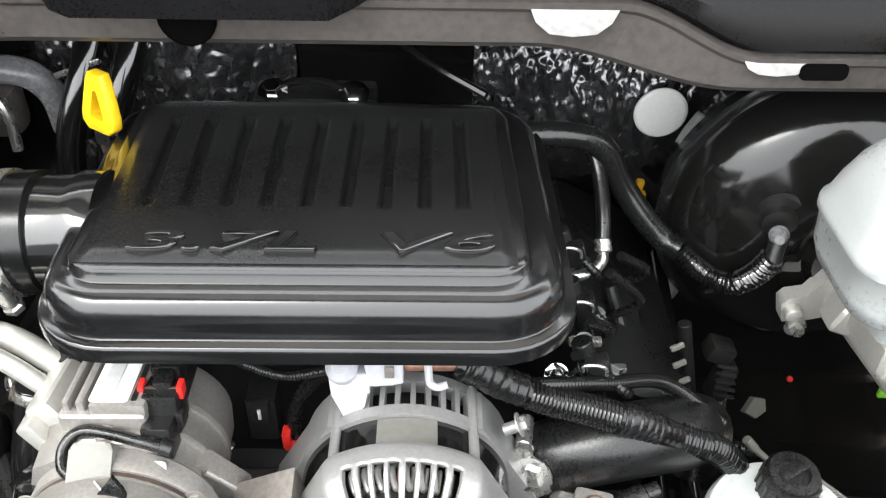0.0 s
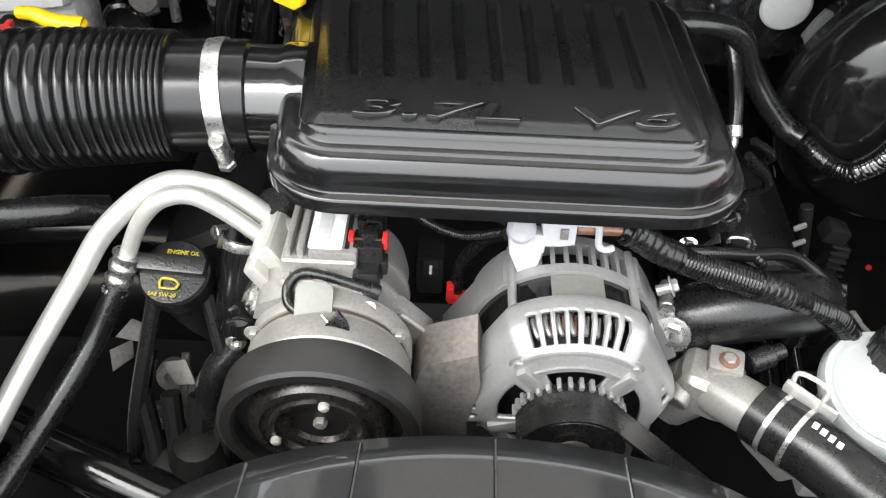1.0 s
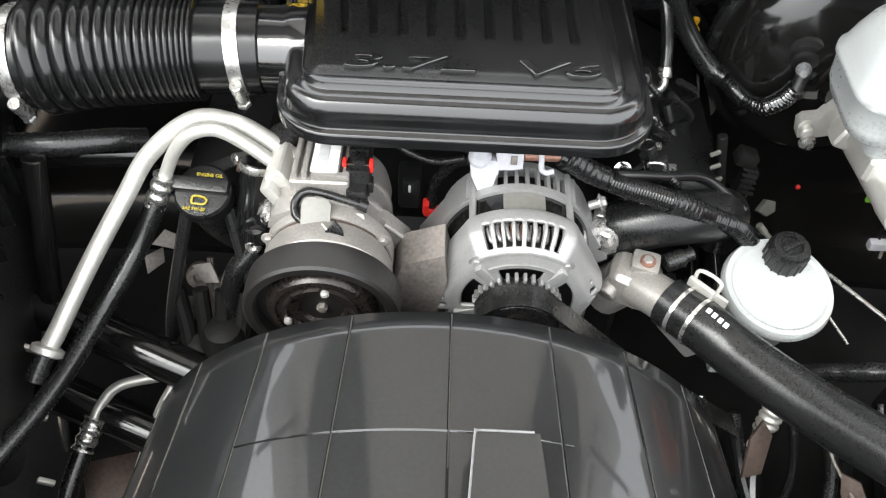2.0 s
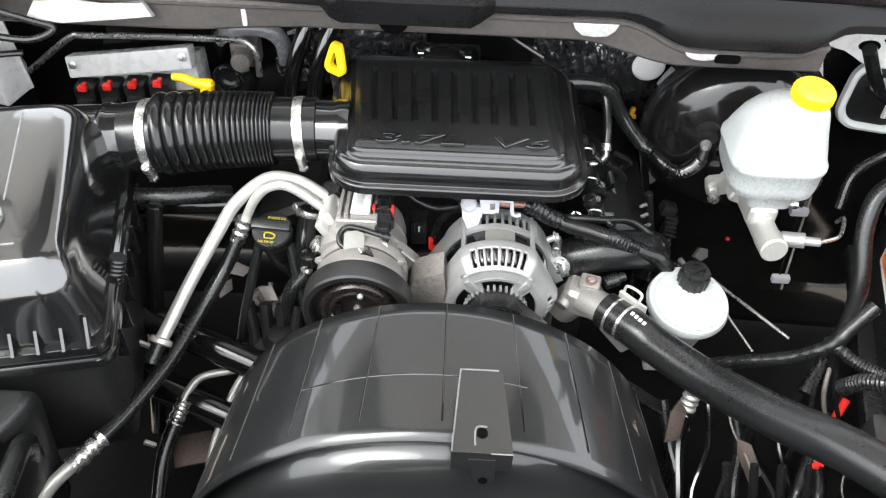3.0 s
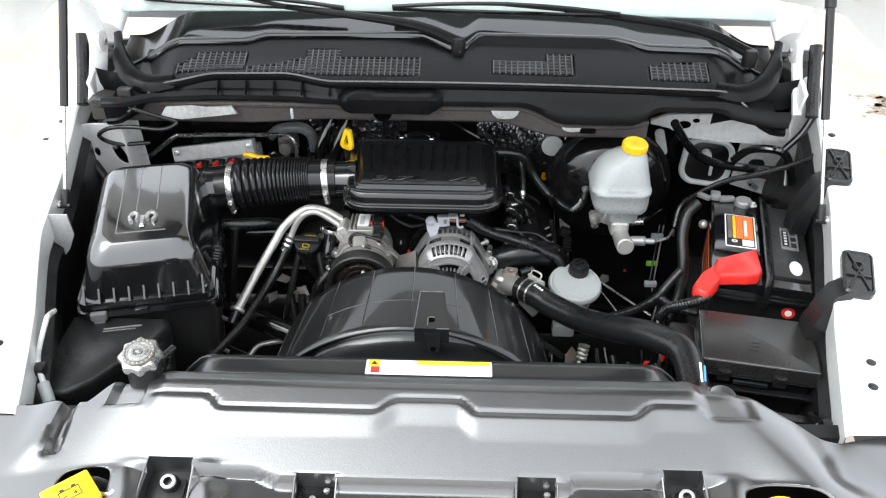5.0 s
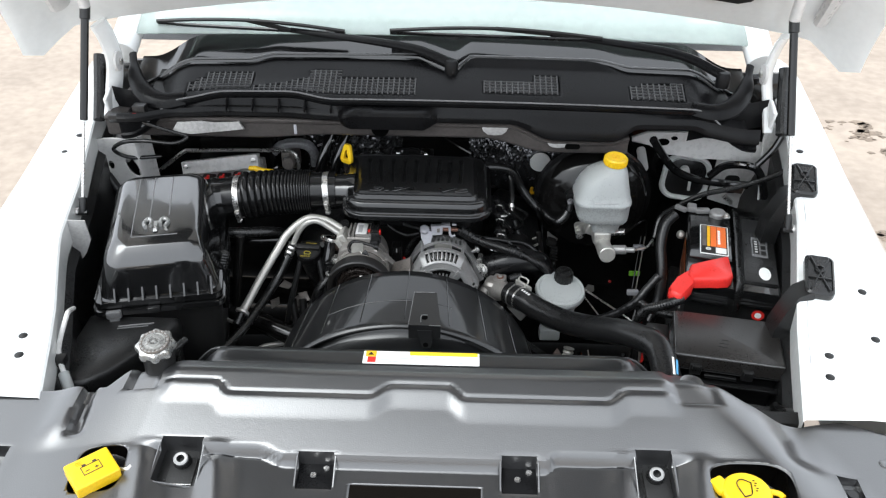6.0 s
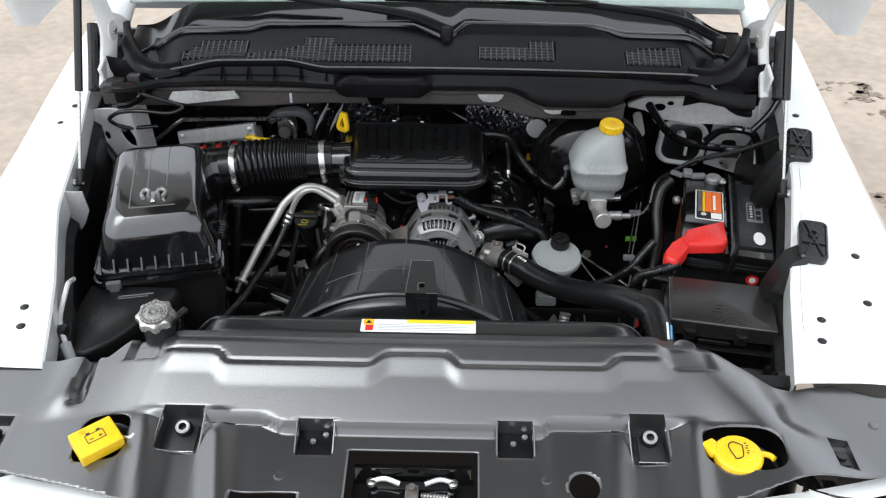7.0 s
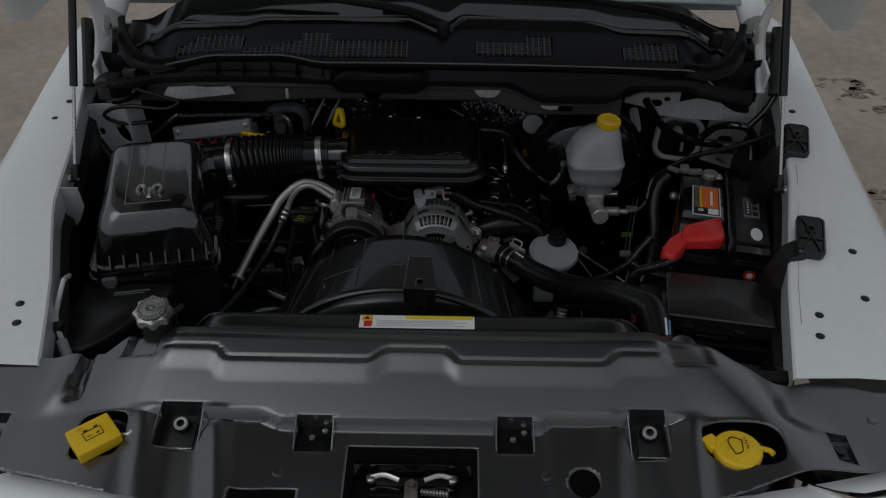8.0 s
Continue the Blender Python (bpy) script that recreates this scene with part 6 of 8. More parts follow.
part("sensor", joined(rod((0.180, 0.755, 0.912), (0.200, 0.762, 0.916), 0.010), rod((0.198, 0.762, 0.916), (0.210, 0.766, 0.918), 0.007)), BLACK_SATIN, TSTAT, "small black sensor")
part("gasket_plate", rbox(0.05, 0.012, 0.045, 0.006, m=at(0.203, 0.695, 0.872, 0, 30, -35)), CAST_ALU, TSTAT)

RHOSE = thing("radiator_hose", "thick glossy black upper radiator hose with spring clamp and white print", "hose", (0.32, 0.5, 0.97))
RPATH = [(0.178, 0.712, 0.905), (0.212, 0.676, 0.909), (0.242, 0.645, 0.908), (0.296, 0.58, 0.924), (0.348, 0.50, 0.968), (0.392, 0.437, 1.008), (0.428, 0.389, 1.028), (0.441, 0.370, 1.031), (0.449, 0.348, 1.027), (0.453, 0.30, 1.014), (0.453, 0.255, 1.002), (0.452, 0.225, 0.985)]
part("hose", tube(RPATH, 0.0262, 24, 10), HOSE_RUBBER, RHOSE)
q0, q1 = Vector(RPATH[0]), Vector(RPATH[1])
dv = (q1 - q0).normalized()
for f in (0.35, 0.75):
    part("clamp_band", lathe([(0.0262, -0.0020), (0.0274, -0.0020), (0.0274, 0.0020), (0.0262, 0.0020)], 28, along(q0.lerp(q1, f), q0.lerp(q1, f) + dv), caps=False), STEEL, RHOSE, "pale spring clamp")
part("clamp_tang", joined(rbox(0.006, 0.030, 0.012, 0.002, m=Matrix.Translation(q0.lerp(q1, 0.4) + Vector((0.014, 0.012, 0.025))) @ pose(0, 0, 0, 0, 0, 45)), rbox(0.004, 0.02, 0.02, 0.001, m=Matrix.Translation(q0.lerp(q1, 0.75) + Vector((0.018, 0.014, 0.016))) @ pose(0, 0, 0, 0, 0, 45))), PALE_ALU, RHOSE)
part("clamp_loop", tube([q0.lerp(q1, 0.3) + Vector((0.012, 0.016, 0.022)), q0.lerp(q1, 0.3) + Vector((0.016, 0.022, 0.036)), q0.lerp(q1, 0.75) + Vector((0.018, 0.022, 0.036)), q0.lerp(q1, 0.75) + Vector((0.014, 0.016, 0.022))], 0.0022, 8, 6), PALE_ALU, RHOSE)
for k in range(4):
    c = Vector((0.2075 + 0.0045 * k, 0.6795 - 0.0055 * k, 0.9350))
    part("print_bar", rbox(0.0045, 0.006, 0.0012, 0.0003, m=Matrix.Translation(c) @ pose(0, 0, 0, 0, 0, -40)), WHITE_PRINT, RHOSE, "white printed bar")
part("end_clamp", joined(lathe([(0.0262, -0.004), (0.028, -0.004), (0.028, 0.004), (0.0262, 0.004)], 28, along((0.452, 0.245, 0.999), (0.452, 0.225, 0.985)), caps=False), rbox(0.03, 0.012, 0.008, 0.002, m=at(0.468, 0.238, 1.018, 0, -10))), PALE_ALU, RHOSE, "pale spring clamp")
part("paper_tag", rbox(0.0045, 0.034, 0.0012, 0.0004, m=at(0.4685, 0.300, 1.0365, 14, 36)), BLUE, RHOSE, "blue and white tag")
part("paper_tag", rbox(0.0045, 0.040, 0.0012, 0.0004, m=at(0.4615, 0.300, 1.0395, 14, 22)), WHITE_PRINT, RHOSE, "blue and white tag")
ELBOW = thing("coolant_elbow", "thick black rubber coolant elbow with a steel clamp", "pipe", (0.19, 0.8, 0.92))
part("elbow", tube([(0.115, 0.80, 0.905), (0.145, 0.795, 0.925), (0.185, 0.795, 0.938), (0.23, 0.81, 0.93), (0.26, 0.84, 0.90), (0.27, 0.86, 0.85)], 0.029, 20, 8), HOSE_RUBBER, ELBOW)
hose_clamp((0.128, 0.797, 0.915), 0.0272, (0.03, -0.005, 0.02), ELBOW, 0.005, 90)
part("cap_nut", bolt(along((0.115, 0.772, 0.925), (0.105, 0.75, 0.935)), 0.010, 0.010), STEEL, ELBOW)

# power steering reservoir
PS = thing("power_steering_reservoir", "milky white power-steering reservoir with a black ribbed cap", "reservoir", (0.305, 0.75, 0.80))
part("tank", lathe([(0.030, -0.12), (0.036, -0.11), (0.042, -0.05), (0.050, -0.012), (0.0585, -0.008), (0.060, -0.003), (0.0585, 0.003), (0.057, 0.006), (0.052, 0.0065), (0.049, 0.004), (0.030, 0.0055), (0.0, 0.006)], 48, at(0.303, 0.745, 0.892, 10, 2)), WHITE_PLASTIC, PS)
CAP = part("cap", lathe([(0.018, -0.012), (0.0215, -0.006), (0.0215, 0.030), (0.019, 0.035), (0.012, 0.036), (0.011, 0.033), (0.0, 0.033)], 40, at(0.312, 0.778, 0.893, 6, 2)), BLACK_SATIN, PS, "black ribbed cap")
for k in range(16):
    a = 2 * math.pi * k / 16
    part("cap_rib", rbox(0.0025, 0.003, 0.028, 0.001, m=at(0.312, 0.778, 0.893, 6, 2) @ at(0.0218 * math.cos(a), 0.0213 * math.sin(a), 0.013)), BLACK_SATIN, CAP)
part("cap_bar", rbox(0.028, 0.007, 0.007, 0.002, m=at(0.312, 0.778, 0.893, 6, 2) @ at(0, 0, 0.036, 0, 0, 30)), BLACK_SATIN, CAP)
part("outlet", rbox(0.05, 0.03, 0.03, 0.006, m=at(0.285, 0.735, 0.772)), WHITE_PLASTIC, PS)
PSH = thing("steering_hose", "black hose with a crimped bright ferrule below the radiator hose", "hose", (0.31, 0.62, 0.8))
part("ferrule", tube([(0.328, 0.676, 0.772), (0.322, 0.662, 0.736)], 0.0135, 16, 30, lambda s: 1 - 0.2 * (0.5 - 0.5 * math.cos(2 * math.pi * 4 * s))), PALE_ALU, PSH, "bright crimped ferrule")
part("hose", tube([(0.3225, 0.664, 0.74), (0.318, 0.645, 0.70), (0.312, 0.63, 0.65), (0.31, 0.62, 0.58)], 0.0115, 14, 6), BLACK_RUBBER, PSH)
part("white_ring", lathe([(0.0115, -0.002), (0.0122, -0.002), (0.0122, 0.002), (0.0115, 0.002)], 18, along((0.3195, 0.652, 0.714), (0.318, 0.645, 0.70)), caps=False), WHITE_PRINT, PSH)

# oil filler
OIL = thing("oil_filler", "black oil filler cap with yellow symbol on its neck", "oil filler", (-0.298, 0.77, 0.9))
OM = at(-0.298, 0.775, 0.968, 22, 0, -4)
part("cap", lathe([(0.027, -0.022), (0.029, -0.018), (0.029, 0.0), (0.027, 0.003), (0.0, 0.005)], 40, OM), BLACK_SATIN, OIL, "round black cap")
part("grip", rbox(0.056, 0.015, 0.011, 0.003, m=OM @ at(0, 0.0035, 0.008)), BLACK_SATIN, OIL)
for print_line in (lettering("ENGINE OIL", 0.0050, 0.0003, OM @ at(-0.008, 0.0145, 0.0056)), lettering("SAE 5W-20", 0.0048, 0.0003, OM @ at(-0.0155, -0.0225, 0.0052))):
    part("lettering", print_line, DIM_YELLOW, OIL, "yellow print")
part("symbol", joined(tube([OM @ Vector(p) for p in ((-0.007, -0.0155, 0.006), (-0.007, -0.008, 0.006), (0.003, -0.008, 0.006), (0.008, -0.011, 0.006))], 0.0011, 6, 4), tube([OM @ Vector(p) for p in ((-0.007, -0.0155, 0.006), (0.005, -0.0155, 0.006), (0.008, -0.011, 0.006))], 0.0011, 6, 4)), DIM_YELLOW, OIL, "yellow oil-can symbol")
part("neck", tube([(-0.298, 0.782, 0.95), (-0.292, 0.80, 0.90), (-0.28, 0.83, 0.84)], 0.024, 18, 6), BLACK_SATIN, OIL)
for dx in (-0.02, 0.022):
    part("web", tube([(-0.298 + dx, 0.775, 0.945), (-0.30 + dx * 2.2, 0.73, 0.84), (-0.30 + dx * 3, 0.72, 0.76)], 0.007, 10, 6), BLACK_SATIN, OIL)


# ---- brakes ----
BOOST = thing("brake_booster", "large glossy black round brake booster on the firewall", "brake booster", (0.404, 1.05, 0.85))
part("shell", y_lathe(0.404, 0.985, [(0.03, 0.955), (0.036, 0.965), (0.060, 0.968), (0.075, 0.978), (0.105, 0.985), (0.128, 1.000), (0.138, 1.020), (0.140, 1.040), (0.147, 1.043), (0.149, 1.050), (0.147, 1.058), (0.140, 1.062), (0.132, 1.10), (0.10, 1.14), (0.06, 1.19)], 64), BLACK_PAINT, BOOST)
part("rolled_seam", y_lathe(0.404, 0.985, [(0.144, 1.038), (0.1515, 1.040), (0.1515, 1.052), (0.144, 1.054)], 64), BLACK_GLOSS, BOOST)
VLV = part("check_valve", joined(lathe([(0.024, 0), (0.022, 0.006), (0.015, 0.008), (0.015, 0.016), (0.010, 0.018)], 24, along((0.344, 0.985, 1.020), (0.338, 0.955, 1.015))), rod((0.338, 0.956, 1.014), (0.333, 0.947, 0.992), 0.0075)), BLACK_SATIN, BOOST, "black check valve")
part("valve_tip", rod((0.337, 0.957, 1.0155), (0.332, 0.943, 1.020), 0.0088, r2=0.0050), SMOKED, VLV, "pale cone tip")

MASTER = thing("brake_master_cylinder", "cast aluminium brake master cylinder with milky reservoir and yellow cap", "master cylinder", (0.40, 0.86, 0.93))
part("body", joined(rod((0.405, 0.955, 0.955), (0.408, 0.80, 0.972), 0.0185), rod((0.408, 0.805, 0.9715), (0.4095, 0.772, 0.976), 0.0195), rbox(0.042, 0.09, 0.036, 0.01, 3, at(0.404, 0.875, 0.983)), rbox(0.03, 0.03, 0.03, 0.008, 3, at(0.388, 0.905, 0.972, 0, 20))), PALE_ALU, MASTER, "cast aluminium body")
part("flange", joined(loft([[(x, y, z) for x, z in ((0.351, 0.950), (0.356, 0.957), (0.372, 0.960), (0.386, 0.984), (0.424, 0.984), (0.448, 0.962), (0.456, 0.948), (0.440, 0.936), (0.395, 0.936), (0.372, 0.930), (0.356, 0.930))] for y in (0.941, 0.944, 0.954, 0.957)]), rod((0.3615, 0.942, 0.944), (0.3615, 0.932, 0.943), 0.0078)), PALE_ALU, MASTER, sharp=60)
part("flange_nut", bolt(at(0.3655, 0.934, 0.931, 90), 0.0062, 0.010), STEEL, MASTER)
part("outlet", joined(rod((0.425, 0.80, 0.975), (0.455, 0.79, 0.982), 0.011), rod((0.452, 0.791, 0.981), (0.475, 0.786, 0.984), 0.0065)), CAST_ALU, MASTER)
part("outlet", rod((0.42, 0.87, 0.98), (0.462, 0.862, 0.988), 0.008), STEEL, MASTER)


def rsec(z, x0, x1, y0, y1, r):
    return [(x, y, z) for x, y in rrect(x0, x1, y0, y1, r, 6)]


part("reservoir", loft([rsec(1.000, 0.378, 0.440, 0.835, 0.885, 0.012), rsec(1.026, 0.376, 0.444, 0.828, 0.892, 0.014), rsec(1.032, 0.356, 0.452, 0.816, 0.908, 0.02), rsec(1.040, 0.340, 0.457, 0.808, 0.918, 0.028), rsec(1.056, 0.334, 0.4585, 0.803, 0.923, 0.032), rsec(1.082, 0.332, 0.459, 0.802, 0.925, 0.033), rsec(1.0845, 0.3295, 0.4615, 0.7995, 0.9275, 0.034), rsec(1.091, 0.3295, 0.4615, 0.7995, 0.9275, 0.034), rsec(1.0935, 0.332, 0.459, 0.802, 0.925, 0.033), rsec(1.112, 0.334, 0.456, 0.805, 0.921, 0.038), rsec(1.132, 0.341, 0.452, 0.810, 0.916, 0.040), rsec(1.148, 0.353, 0.449, 0.815, 0.910, 0.038), rsec(1.160, 0.370, 0.446, 0.820, 0.902, 0.034), rsec(1.169, 0.385, 0.442, 0.827, 0.886, 0.028), rsec(1.176, 0.392, 0.438, 0.832, 0.878, 0.022)]), WHITE_PLASTIC, MASTER, "milky white fluid reservoir", sharp=50)
RC = part("reservoir_cap", lathe([(0.022, 0), (0.0265, 0.001), (0.0265, 0.016), (0.024, 0.019), (0.019, 0.019), (0.017, 0.0175), (0.0, 0.0175)], 40, at(0.415, 0.853, 1.176, 4, 3)), YELLOW, MASTER, "round yellow cap with moulded mark")
for k in range(24):
    a = 2 * math.pi * k / 24
    part("cap_rib", rbox(0.0025, 0.0025, 0.013, 0.0008, m=at(0.415, 0.853, 1.176, 4, 3) @ at(0.0265 * math.cos(a), 0.0265 * math.sin(a), 0.009)), YELLOW, RC)
part("cap_mark", joined(lathe([(0.009, 0), (0.0095, 0.001), (0.0075, 0.001), (0.007, 0)], 24, at(0.415, 0.853, 1.1935, 4, 3)), rbox(0.005, 0.007, 0.001, 0.0003, m=at(0.415, 0.853, 1.194, 4, 3))), AMBER, RC, "moulded ring mark")
part("level_line", rbox(0.05, 0.0012, 0.0015, 0.0004, m=at(0.395, 0.7995, 1.1)), GREY_PRINT, MASTER)

VAC = thing("vacuum_hose", "black vacuum hose with woven sleeve running to the brake booster", "hose", (0.27, 1.02, 1.0))
part("hose", tube([(0.12, 1.02, 1.075), (0.16, 1.025, 1.072), (0.19, 1.03, 1.058), (0.212, 1.03, 1.02), (0.235, 1.02, 0.99), (0.256, 1.01, 0.970), (0.271, 0.998, 0.966)], 0.012, 14, 8), BLACK_RUBBER, VAC)
part("sleeve", corrugated([(0.271, 0.998, 0.966), (0.290, 0.982, 0.954), (0.312, 0.965, 0.954), (0.326, 0.953, 0.976), (0.333, 0.947, 0.998)], 0.0115, 26, 0.15), BLACK_GLOSS, VAC, "shiny woven sleeve")
part("yellow_clip", joined(rbox(0.008, 0.008, 0.016, 0.002, m=at(0.25, 1.10, 0.970, 0, 10)), rbox(0.012, 0.010, 0.005, 0.002, m=at(0.252, 1.098, 0.962))), AMBER, VAC, "small yellow clip")
FUEL = thing("fuel_line", "black fuel line with a bright quick connector beside the engine cover", "fuel line", (0.19, 1.0, 0.95))
part("line", tube([(0.180, 1.045, 1.06), (0.189, 1.02, 1.035), (0.191, 0.99, 1.01), (0.190, 0.972, 0.993)], 0.0072, 12, 8), BLACK_RUBBER, FUEL)
part("collar", rod((0.190, 0.975, 0.996), (0.1905, 0.967, 0.987), 0.0082), STEEL, FUEL, "bright collar")
part("elbow", tube([(0.1905, 0.968, 0.988), (0.190, 0.964, 0.980), (0.183, 0.960, 0.972), (0.172, 0.957, 0.969), (0.158, 0.955, 0.967)], 0.0052, 12, 8), STEEL, FUEL, "bright bent metal tube")
HEX = thing("sensor", "pale hexagonal sensor low behind the engine", "sensor", (0.322, 1.165, 0.782))
part("body", joined(rod((0.322, 1.20, 0.772), (0.322, 1.165, 0.782), 0.0105), bolt(along((0.322, 1.168, 0.781), (0.322, 1.148, 0.789)), 0.0125, 0.012)), PALE_ALU, HEX)
CLUT = thing("engine_wiring", "tangle of thin black engine wiring with metal clips", "wiring", (0.17, 0.9, 0.95))
random.seed(4)
for k in range(4):
    x0, y0 = 0.145 + 0.018 * (k % 4), 0.82 + 0.04 * k
    part("wire", corrugated([(x0, y0, 1.0 + 0.02 * random.random()), (x0 + 0.02 + 0.02 * random.random(), y0 + 0.02, 0.97), (x0 + 0.015 * random.random(), y0 + 0.035, 0.93), (x0 + 0.03, y0 + 0.02, 0.88)], 0.0045, 24), BLACK_RUBBER, CLUT)
for x, y, z in ((0.148, 0.79, 0.975), (0.16, 0.86, 0.98)):
    part("bolt_head", bolt(at(x, y, z, 30), 0.005, 0.006), CAST_ALU, CLUT, "bright bolt head")
for x, y, z in ((0.158, 0.85, 0.99), (0.185, 0.86, 0.95)):
    part("metal_clip", rbox(0.026, 0.008, 0.006, 0.002, m=at(x, y, z)), STEEL, CLUT)

# firewall details
PADS = thing("insulation", "crinkled dark heat-shield foil on the firewall", "insulation", (0.19, 1.17, 1.05))


def foil(u, v):
    x, z = 0.08 + 0.27 * u, 0.93 + 0.19 * v
    n = noise.noise(Vector((x * 85 + z * 20, z * 22, 3.1))) + 0.7 * noise.noise(Vector((x * 190, z * 110, 7.7)))
    return (x, 1.178 - 0.02 * math.sin(math.pi * u) * math.sin(math.pi * v) + 0.0055 * n * (0.25 + 1.0 * step(v, 0.2, 0.8)), z)


part("foil", sheet(foil, 150, 100), FOIL, PADS, sharp=60)


def foil_left(u, v):
    x, z = -0.36 + 0.26 * u, 0.96 + 0.17 * v
    n = noise.noise(Vector((x * 85, z * 22, 9.1))) + 0.7 * noise.noise(Vector((x * 190, z * 110, 1.7)))
    return (x, 1.172 - 0.02 * math.sin(math.pi * u) + 0.004 * n, z)


part("foil", sheet(foil_left, 130, 90), FOIL, PADS, sharp=60)
solid("firewall_plug", lathe([(0.0275, 0), (0.0275, 0.003), (0.025, 0.005), (0, 0.006)], 32, at(0.272, 1.148, 1.030, 90)), WHITE_PRINT, "round white plug in the firewall", "plug", at=(0.272, 1.148, 1.028))
RING = thing("pedal_opening", "white rimmed oval opening with a dark rubber boot", "opening", (0.66, 1.13, 1.0))
part("rim", moved(loft([[(x * q, y * q, h) for x, y in rrect(-0.066, 0.066, -0.062, 0.062, 0.04, 8)] for q, h in ((1.0, 0), (0.98, 0.01), (0.90, 0.014), (0.80, 0.008), (0.78, 0.0))], cap0=False, cap1=False), at(0.662, 1.13, 1.003, 80, 8)), WHITE_PAINT, RING, "white painted rim")
part("boot", moved(prism(rrect(-0.053, 0.053, -0.05, 0.05, 0.03, 8), -0.01, 0.003, 0.002), at(0.662, 1.13, 1.003, 80, 8)), BLACK_SATIN, RING, "dark rubber boot")
part("stud", rod((0.655, 1.125, 1.03), (0.652, 1.10, 1.032), 0.012), WHITE_INNER, RING)
part("tab", rbox(0.008, 0.006, 0.03, 0.002, m=at(0.67, 1.108, 0.99)), WHITE_PRINT, RING)
WSTEEL = thing("inner_bracket", "white painted inner body bracket with dark cut-outs", "bracket", (0.78, 1.1, 1.0))
part("plate", prism([(-0.05, -0.06), (0.05, -0.09), (0.07, 0.03), (0.05, 0.08), (0.0, 0.085), (-0.04, 0.05)], 0, 0.006, 0.002, at(0.775, 1.12, 1.01, 82)), WHITE_INNER, WSTEEL)
part("cut_out", prism(rrect(-0.018, 0.022, -0.03, 0.02, 0.012), 0, 0.0015, 0, at(0.78, 1.112, 1.0, 82)), BLACK_MATT, WSTEEL, "dark cut-out")
part("brown_plug", rbox(0.035, 0.02, 0.018, 0.004, m=at(0.77, 1.04, 1.02, 0, 10)), BROWN, WSTEEL, "brown connector")
part("edge_plate", prism([(-0.03, -0.10), (0.03, -0.10), (0.035, 0.08), (0.0, 0.11), (-0.02, 0.05)], 0, 0.005, 0.002, at(0.835, 1.05, 1.10, 78, 0, 35)), WHITE_INNER, WSTEEL)
part("white_strip", prism(rrect(-0.012, 0.012, -0.035, 0.035, 0.01), 0, 0.003, 0.001, at(0.545, 1.15, 1.045, 80, -15)), WHITE_INNER, WSTEEL)
HARN = thing("body_harness", "black taped cables crossing behind the battery", "wiring", (0.68, 0.97, 1.05))
part("cable", tube([(0.545, 0.90, 0.95), (0.56, 0.93, 0.99), (0.60, 0.95, 1.012), (0.66, 0.955, 1.045), (0.73, 0.95, 1.068), (0.80, 0.94, 1.10), (0.845, 0.94, 1.125)], 0.007, 10, 8), BLACK_RUBBER, HARN)
part("cable", tube([(0.52, 0.96, 1.19), (0.56, 0.99, 1.13), (0.60, 1.02, 1.08), (0.66, 1.04, 1.045), (0.73, 1.05, 1.03), (0.80, 1.04, 1.03)], 0.010, 10, 8), BLACK_GLOSS, HARN)
part("cable", tube([(0.70, 1.05, 1.05), (0.73, 1.03, 1.09), (0.78, 1.0, 1.105), (0.81, 1.0, 1.08), (0.83, 0.99, 1.02)], 0.010, 10, 8), BLACK_GLOSS, HARN)
part("cable", tube([(0.79, 1.0, 1.10), (0.83, 1.0, 1.16), (0.85, 1.02, 1.22), (0.84, 1.06, 1.28)], 0.008, 10, 8), BLACK_GLOSS, HARN)
part("silver_clip", rbox(0.03, 0.008, 0.012, 0.002, m=at(0.735, 0.98, 1.02, 0, 40)), STEEL, HARN)

# battery
BM = at(0.674, 0.72, 0, 0, 0, -12.7)
BAT = thing("battery", "black car battery with orange and white labels and a carrying strap", "battery", (0.674, 0.72, 0.86))
part("case", moved(rbox(0.184, 0.318, 0.17, 0.008, 2, at(0, 0, 0.935)), BM), BLACK_SATIN, BAT)
part("lid", moved(joined(rbox(0.194, 0.328, 0.028, 0.006, 2, at(0, 0, 1.022)), rbox(0.092, 0.19, 0.014, 0.003, 2, at(-0.046, 0.02, 1.04))), BM), BLACK_GLOSS, BAT)
part("vent_cover", moved(rbox(0.07, 0.27, 0.010, 0.003, 2, at(0.058, 0.0, 1.038)), BM), BLACK_SATIN, BAT)
for k in range(3):
    for q in range(6):
        part("vent_rib", moved(rbox(0.004, 0.02, 0.003, 0.001, m=at(0.012 + 0.006 * k, -0.02 + 0.024 * q, 1.0375)), BM), BLACK_GLOSS, BAT)
LAB = part("top_label", moved(prism(rrect(-0.030, 0.032, -0.068, 0.06, 0.003), 0, 0.0008, 0, at(-0.040, 0.012, 1.0472)), BM), WHITE_PRINT, BAT, "orange and white label with black bars")
part("label_field", moved(prism(rrect(-0.0275, 0.0295, -0.065, 0.057, 0.002), 0, 0.0006, 0, at(-0.040, 0.012, 1.0480)), BM), BLACK_MATT, LAB)
for x0, x1, y0, y1, ink in ((-0.025, -0.016, -0.036, 0.054, CAST_DARK), (-0.0145, -0.008, -0.036, 0.054, AMBER), (-0.007, 0.006, -0.036, 0.054, ORANGE), (0.007, 0.027, -0.036, 0.054, ORANGE), (0.004, 0.027, -0.062, -0.039, WHITE_PRINT)):
    part("label_band", moved(prism(rrect(x0, x1, y0, y1, 0.001), 0, 0.0006, 0, at(-0.040, 0.012, 1.0488)), BM), ink, LAB)
